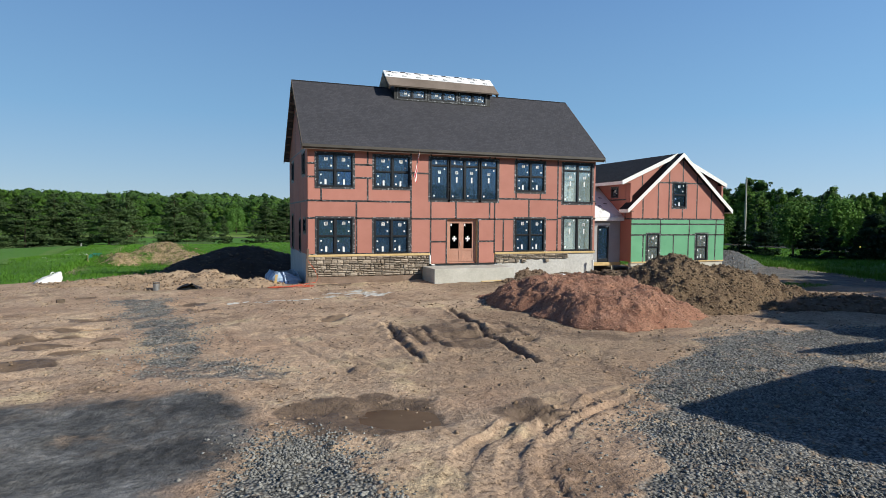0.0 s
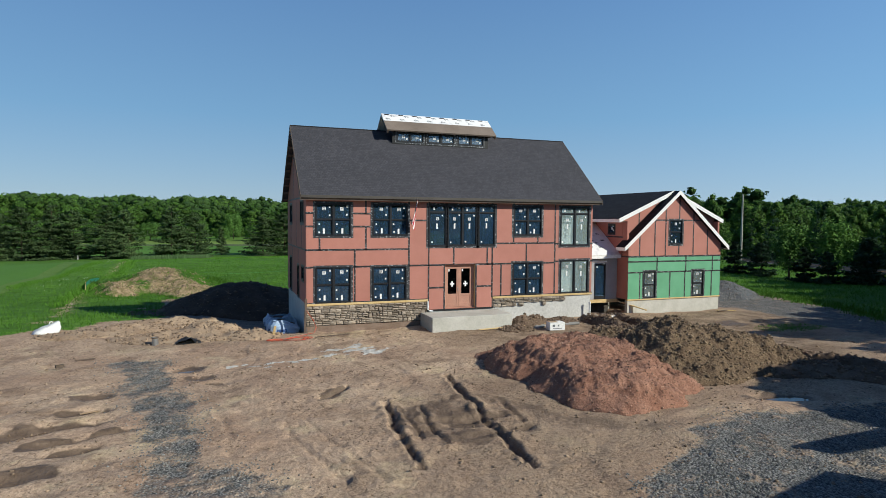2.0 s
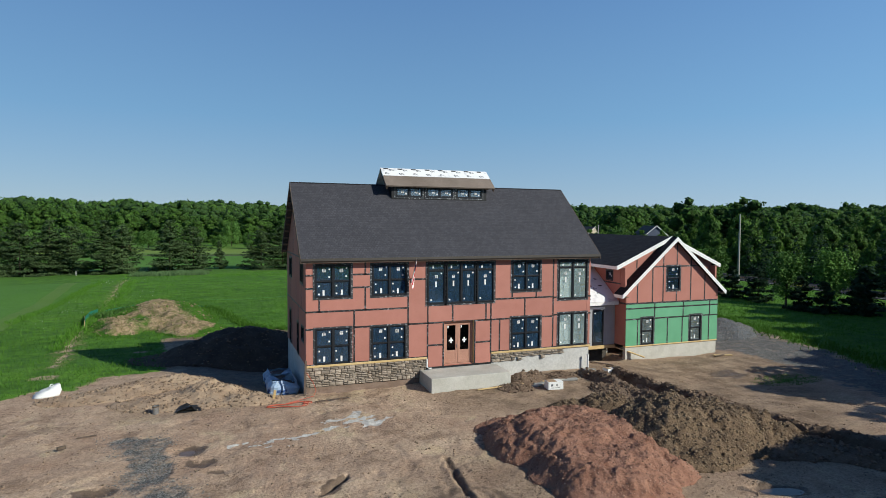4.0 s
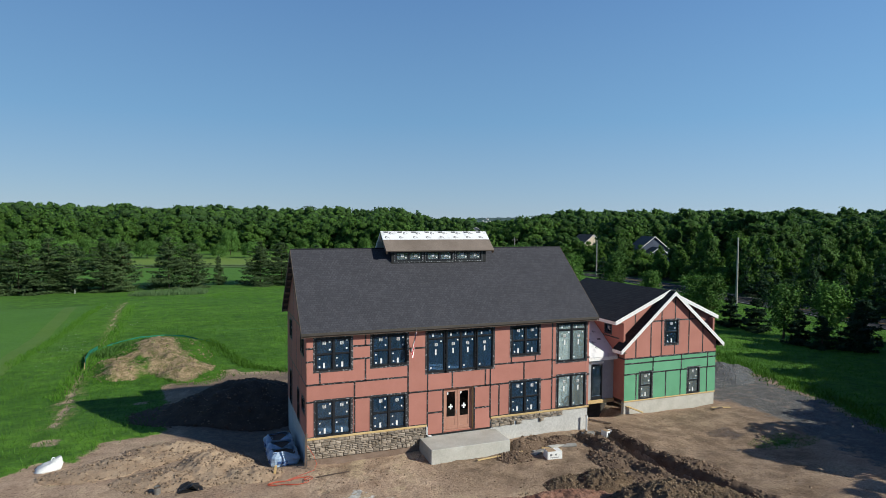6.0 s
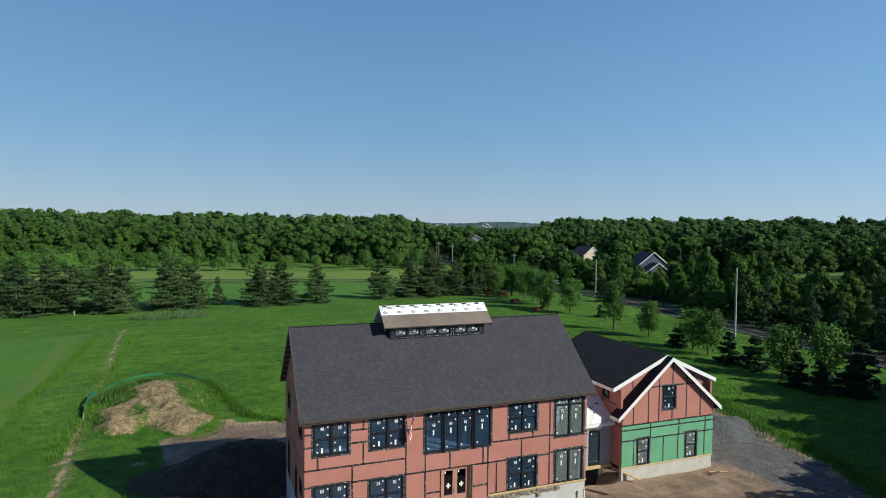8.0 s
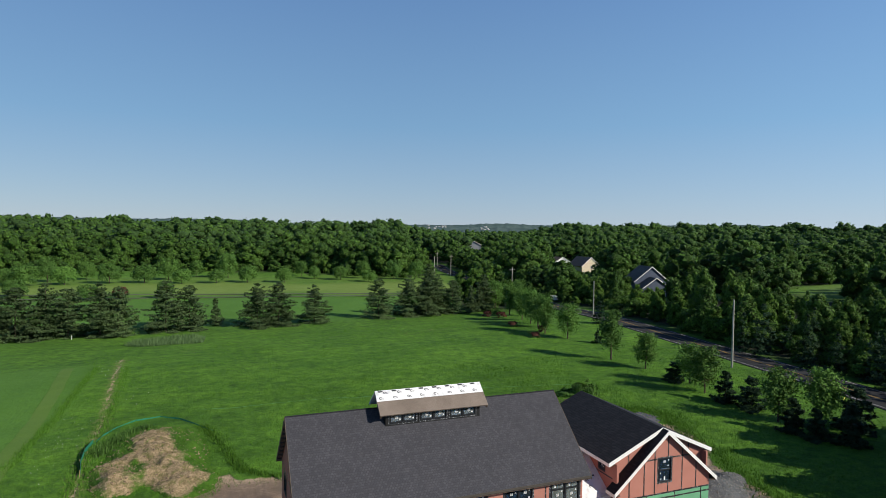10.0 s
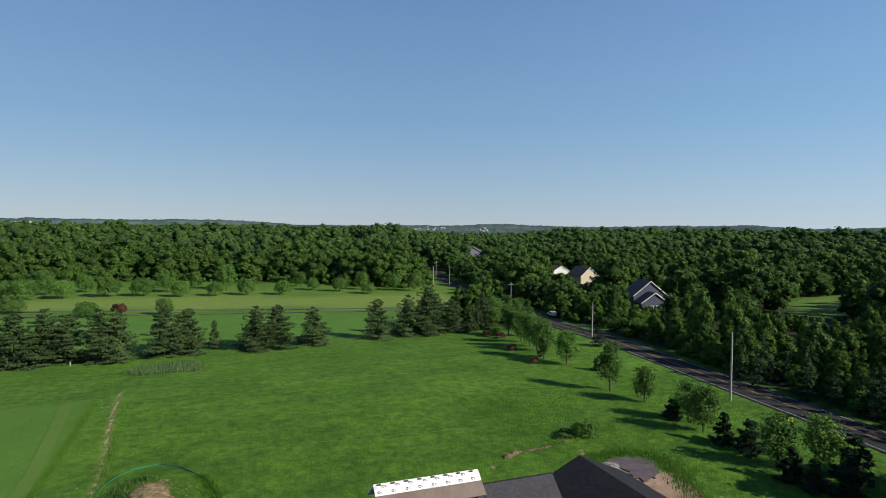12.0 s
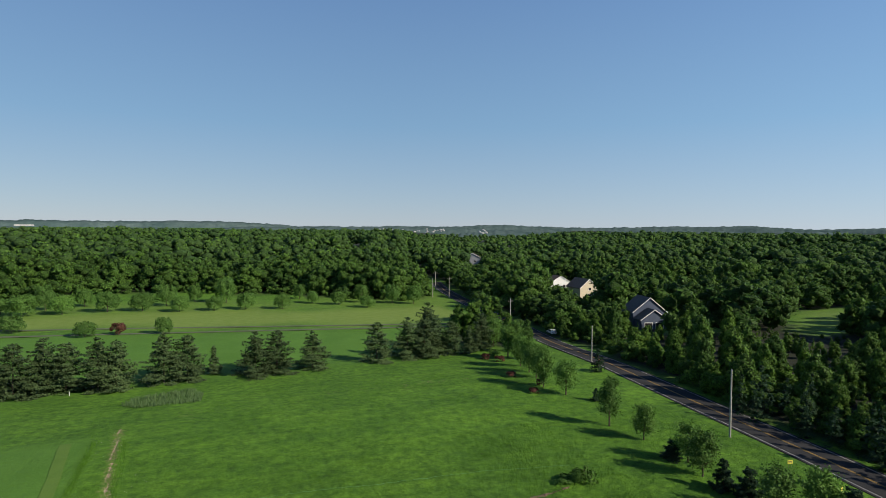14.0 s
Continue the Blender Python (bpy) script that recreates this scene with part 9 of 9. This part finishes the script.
for x, y, yaw in ((15.9, -1.35, 12), (16.35, -1.3, -8), (15.95, -1.75, 30)):
    block(x, y, ground_z(x, y), yaw)


def carton(x, y, yaw, w, d, h, mat, label):
    c = tagged(empty("carton", x, y, ground_z(x, y), yaw), label, "box", "cartons on the dirt")
    part("box_body", Shape().soft_box(-w / 2, w / 2, -d / 2, d / 2, 0.0, h, 0.012), mat, c)
    part("printed_bars", Shape().box(-w * 0.32, -w * 0.18, -d / 2 - 0.004, -d / 2 - 0.001, h * 0.45, h * 0.72).box(w * 0.02, w * 0.12, -d / 2 - 0.004, -d / 2 - 0.001, h * 0.5, h * 0.7).box(-w * 0.3, w * 0.3, -d / 2 - 0.004, -d / 2 - 0.001, h * 0.22, h * 0.28), INKGREY, c)
    part("lid_flap", Shape().box(-w * 0.45, w * 0.1, -d * 0.42, d * 0.42, h + 0.001, h + 0.012), CARD, c)


carton(12.55, -3.3, -8, 0.85, 0.55, 0.42, WHITE, "white printed carton on the dirt before the wall")
carton(17.6, -1.2, 10, 0.62, 0.45, 0.36, WHITE, "white printed carton beside the trench")
for i, (x, y, yaw, l, lab) in enumerate(((12.1, -2.5, 20, 0.8, "a"), (12.9, -2.2, -30, 0.7, "b"), (13.6, -2.0, 15, 1.2, "c"), (14.3, -2.1, -20, 0.9, "d"), (13.2, -2.8, 50, 0.7, "e"), (14.0, -1.4, 5, 1.1, "f"), (11.4, -1.8, 30, 0.5, "g"))):
    d = tagged(empty("rubble_slab", x, y, ground_z(x, y) + 0.02, yaw), "broken grey slab of building rubble", "rubble", "rubble before the wall")
    part("slab", Shape().soft_box(-l / 2, l / 2, -0.16, 0.16, 0, 0.09, 0.02, pose(0, 0, 0, (i * 7) % 11 - 5, (i * 5) % 13 - 6)), (CMU, TIMBER, CONCRETE)[i % 3], d)
    part("chip", Shape().soft_box(-0.09, 0.1, 0.2, 0.34, 0, 0.07, 0.02), CMU, d)


def plank(x0, y0, x1, y1, w, th, lift, mat, label, z0=None, z1=None):
    a = Vector((x0, y0, (ground_z(x0, y0) + lift) if z0 is None else z0))
    b = Vector((x1, y1, (ground_z(x1, y1) + lift) if z1 is None else z1))
    d = b - a
    p = tagged(empty("plank"), label, "plank")
    p.matrix_world = Matrix.Translation(a) @ d.to_track_quat("X", "Z").to_matrix().to_4x4()
    part("board", Shape().soft_box(0, d.length, -w / 2, w / 2, -th / 2, th / 2, 0.005), mat, p)


plank(8.5, -2.45, 11.3, -2.2, 0.09, 0.05, 0.1, TIMBER, "long raw timber batten lying before the stoop")
plank(21.3, 3.1, 22.6, 1.7, 0.24, 0.05, 0.0, TIMBER, "raw plank propped out of the crawl space", 0.85, 0.35)
plank(28.6, 1.75, 29.9, 1.35, 0.2, 0.04, 0.06, TIMBER, "raw plank lying before the garage")
plank(28.3, 1.3, 29.3, 1.5, 0.16, 0.04, 0.1, SOFFIT, "grey plank lying before the garage")
plank(18.2, 1.6, 19.2, 0.6, 0.18, 0.04, 0.08, SOFFIT, "brown plank lying at the trench")
plank(-9.6, -3.3, -8.9, -3.1, 0.06, 0.05, 0.05, SOFFIT, "dark stick lying in the dirt")
plank(-8.1, -10.4, -7.6, -10.25, 0.07, 0.03, 0.05, CARD, "grey board end lying in the mud")
plank(-10.0, -4.5, -9.75, -4.35, 0.1, 0.12, 0.12, BARK, "dark broken stump piece in the dirt")
plank(0.2, -1.6, 1.9, -1.5, 0.05, 0.04, 0.06, SOFFIT, "dark rod lying at the wall foot")

# green silt fabric along the ditch
fence = tagged(empty("silt_fence"), "collapsed green silt fabric along the ditch", "silt fence")
fp = [(-15.25, 30.2), (-15.75, 33), (-15.9, 36), (-15.7, 39.2), (-15.2, 42), (-14.3, 44.6), (-12.6, 46.6), (-10, 47.2), (-7.8, 45.4), (-6.2, 43.2), (-4.1, 39.3)]
for i, ((x0, y0), (x1, y1)) in enumerate(zip(fp[:-1], fp[1:])):
    z0, z1 = ground_z(x0, y0), ground_z(x1, y1)
    part("fabric", Shape().prism([(x0, y0, z0 - 0.1), (x1, y1, z1 - 0.1), (x1 + 0.05, y1, z1 + (0.55 if i < 3 else 0.12) + 0.06 * (i % 2)), (x0 + 0.05, y0, z0 + (0.55 if i < 3 else 0.12) + 0.06 * ((i + 1) % 2))], (0.02, 0, 0)), SOCK, fence)
    if i < 3:
        part("stake", Shape().soft_box(x0 - 0.02, x0 + 0.02, y0 - 0.02, y0 + 0.02, z0 - 0.3, z0 + 0.6, 0.004), TIMBER, fence)

# flag on the front wall
flag = tagged(empty("flag", 5.62, -0.03, 6.15), "striped flag hanging from a slanted wall pole", "flag")
tip = Vector((0.1, -0.55, 1.25))
part("flag_pole", Shape().tube([(0, 0, 0), tip], 0.016, 8), METAL, flag)
part("pole_bracket", Shape().soft_box(-0.06, 0.06, -0.04, 0.02, -0.08, 0.08, 0.01), METAL, flag)
for k in range(9):
    # the cloth hangs in folds from the upper half of the pole; each stripe runs down it
    v, fc = [], []
    for i in range(8):
        f = i / 7
        for e in (k / 9, (k + 1) / 9):
            q = tip * (0.45 + 0.5 * e)
            fold = 0.07 * math.sin(e * 11 + f * 1.5) * (0.4 + f)
            v.append((q.x - 0.16 * e * f + fold * 0.7 - 0.05 * f, q.y * (1 - 0.35 * f) - 0.08 + fold * 0.5, q.z - (1.0 + 0.25 * e) * f))
        if i:
            fc.append((2 * i - 2, 2 * i - 1, 2 * i + 1, 2 * i))
    part("stripe", Shape().add(v, fc), FLAG_R if k % 2 == 0 else WHITE, flag)
va = [tip * 0.72, tip * 0.94]
part("canton", Shape().prism([(va[0].x - 0.05, va[0].y - 0.12, va[0].z + 0.01), (va[1].x - 0.05, va[1].y - 0.12, va[1].z + 0.01), (va[1].x - 0.08, va[1].y - 0.1, va[1].z - 0.42), (va[0].x - 0.08, va[0].y - 0.1, va[0].z - 0.42)], (0.0, -0.012, 0)), FLAG_B, flag)

# site trailer standing out of the picture, beside the drone's stand
trailer = tagged(empty("site_trailer", 9.2, -28.95, 0.5, 13), "white flat-roofed site trailer", "trailer")
part("trailer_body", Shape().soft_box(0.0, 5.9, -2.6, 0.0, 0.7, 5.0, 0.05), GREYBOARD, trailer)
for sx in (1.2, 4.6):
    part("wheel", Shape().tube([(sx, -2.62, 0.38), (sx, -2.38, 0.38)], 0.38, 16), BLACKHOLE, trailer)
    part("axle_leg", Shape().box(sx - 0.08, sx + 0.08, -1.4, -1.2, -0.05, 0.69), METAL, trailer)

# unseen telescopic handler beside the lane, added so its lowered boom shadows the stone
handler = tagged(empty("telescopic_handler", 21.8, -23.2, ground_z(21.8, -23.2), 183), "unseen yellow telescopic handler added to cast a boom shadow", "vehicle")
part("chassis", Shape().soft_box(-2.4, 2.2, -1.0, 1.0, 0.55, 1.5, 0.12), YELLOW, handler)
part("cab", Shape().soft_box(-0.6, 0.8, -1.0, -0.1, 1.5, 2.5, 0.1), FRAME, handler)
part("boom", Shape().tube([(-2.2, 0.4, 2.5), (2.6, 0.4, 2.8), (8.2, 0.4, 3.0)], [0.42, 0.36, 0.28], 10), YELLOW, handler)
part("boom_pivot", Shape().soft_box(-2.3, -1.6, 0.1, 0.7, 1.5, 2.5, 0.05), YELLOW, handler)
for sx in (-1.6, 1.5):
    for sy in (-1.25, 0.9):
        part("wheel", Shape().tube([(sx, sy, 0.6), (sx, sy + 0.35, 0.6)], 0.6, 18), BLACKHOLE, handler)


# a white car on the road
car = tagged(empty("car", 106.4, 149.4, ground_z(106.4, 149.4) + 0.07, -10), "white family car driving on the road", "car")
cs_ = [(-2.3, 0.45), (2.3, 0.45), (2.35, 0.8), (2.2, 1.0), (1.2, 1.1), (0.55, 1.68), (-1.9, 1.72), (-2.3, 1.1)]
part("body", Shape().prism([(-0.92, b, c) for b, c in cs_], (1.84, 0, 0)), WHITE, car)
part("side_window", Shape().prism([(-0.935, 0.95, 1.14), (-0.935, 0.45, 1.58), (-0.935, -1.8, 1.6), (-0.935, -2.05, 1.14)], (1.87, 0, 0)), FRAME, car)
part("rear_window", Shape().box(-0.75, 0.75, -2.16, -2.1, 1.2, 1.55), FRAME, car)
for sx in (-0.95, 0.72):
    for sy in (-1.45, 1.45):
        w = part("wheel", Shape().tube([(sx, sy, 0.34), (sx + 0.23, sy, 0.34)], 0.34, 16), BLACKHOLE, car)
        part("rim", Shape().tube([(sx - 0.01, sy, 0.34), (sx + 0.24, sy, 0.34)], 0.2, 12), METAL, w)
for sx in (-0.7, 0.5):
    part("tail_light", Shape().box(sx, sx + 0.2, -2.33, -2.27, 0.85, 1.05), FLAG_R, car)
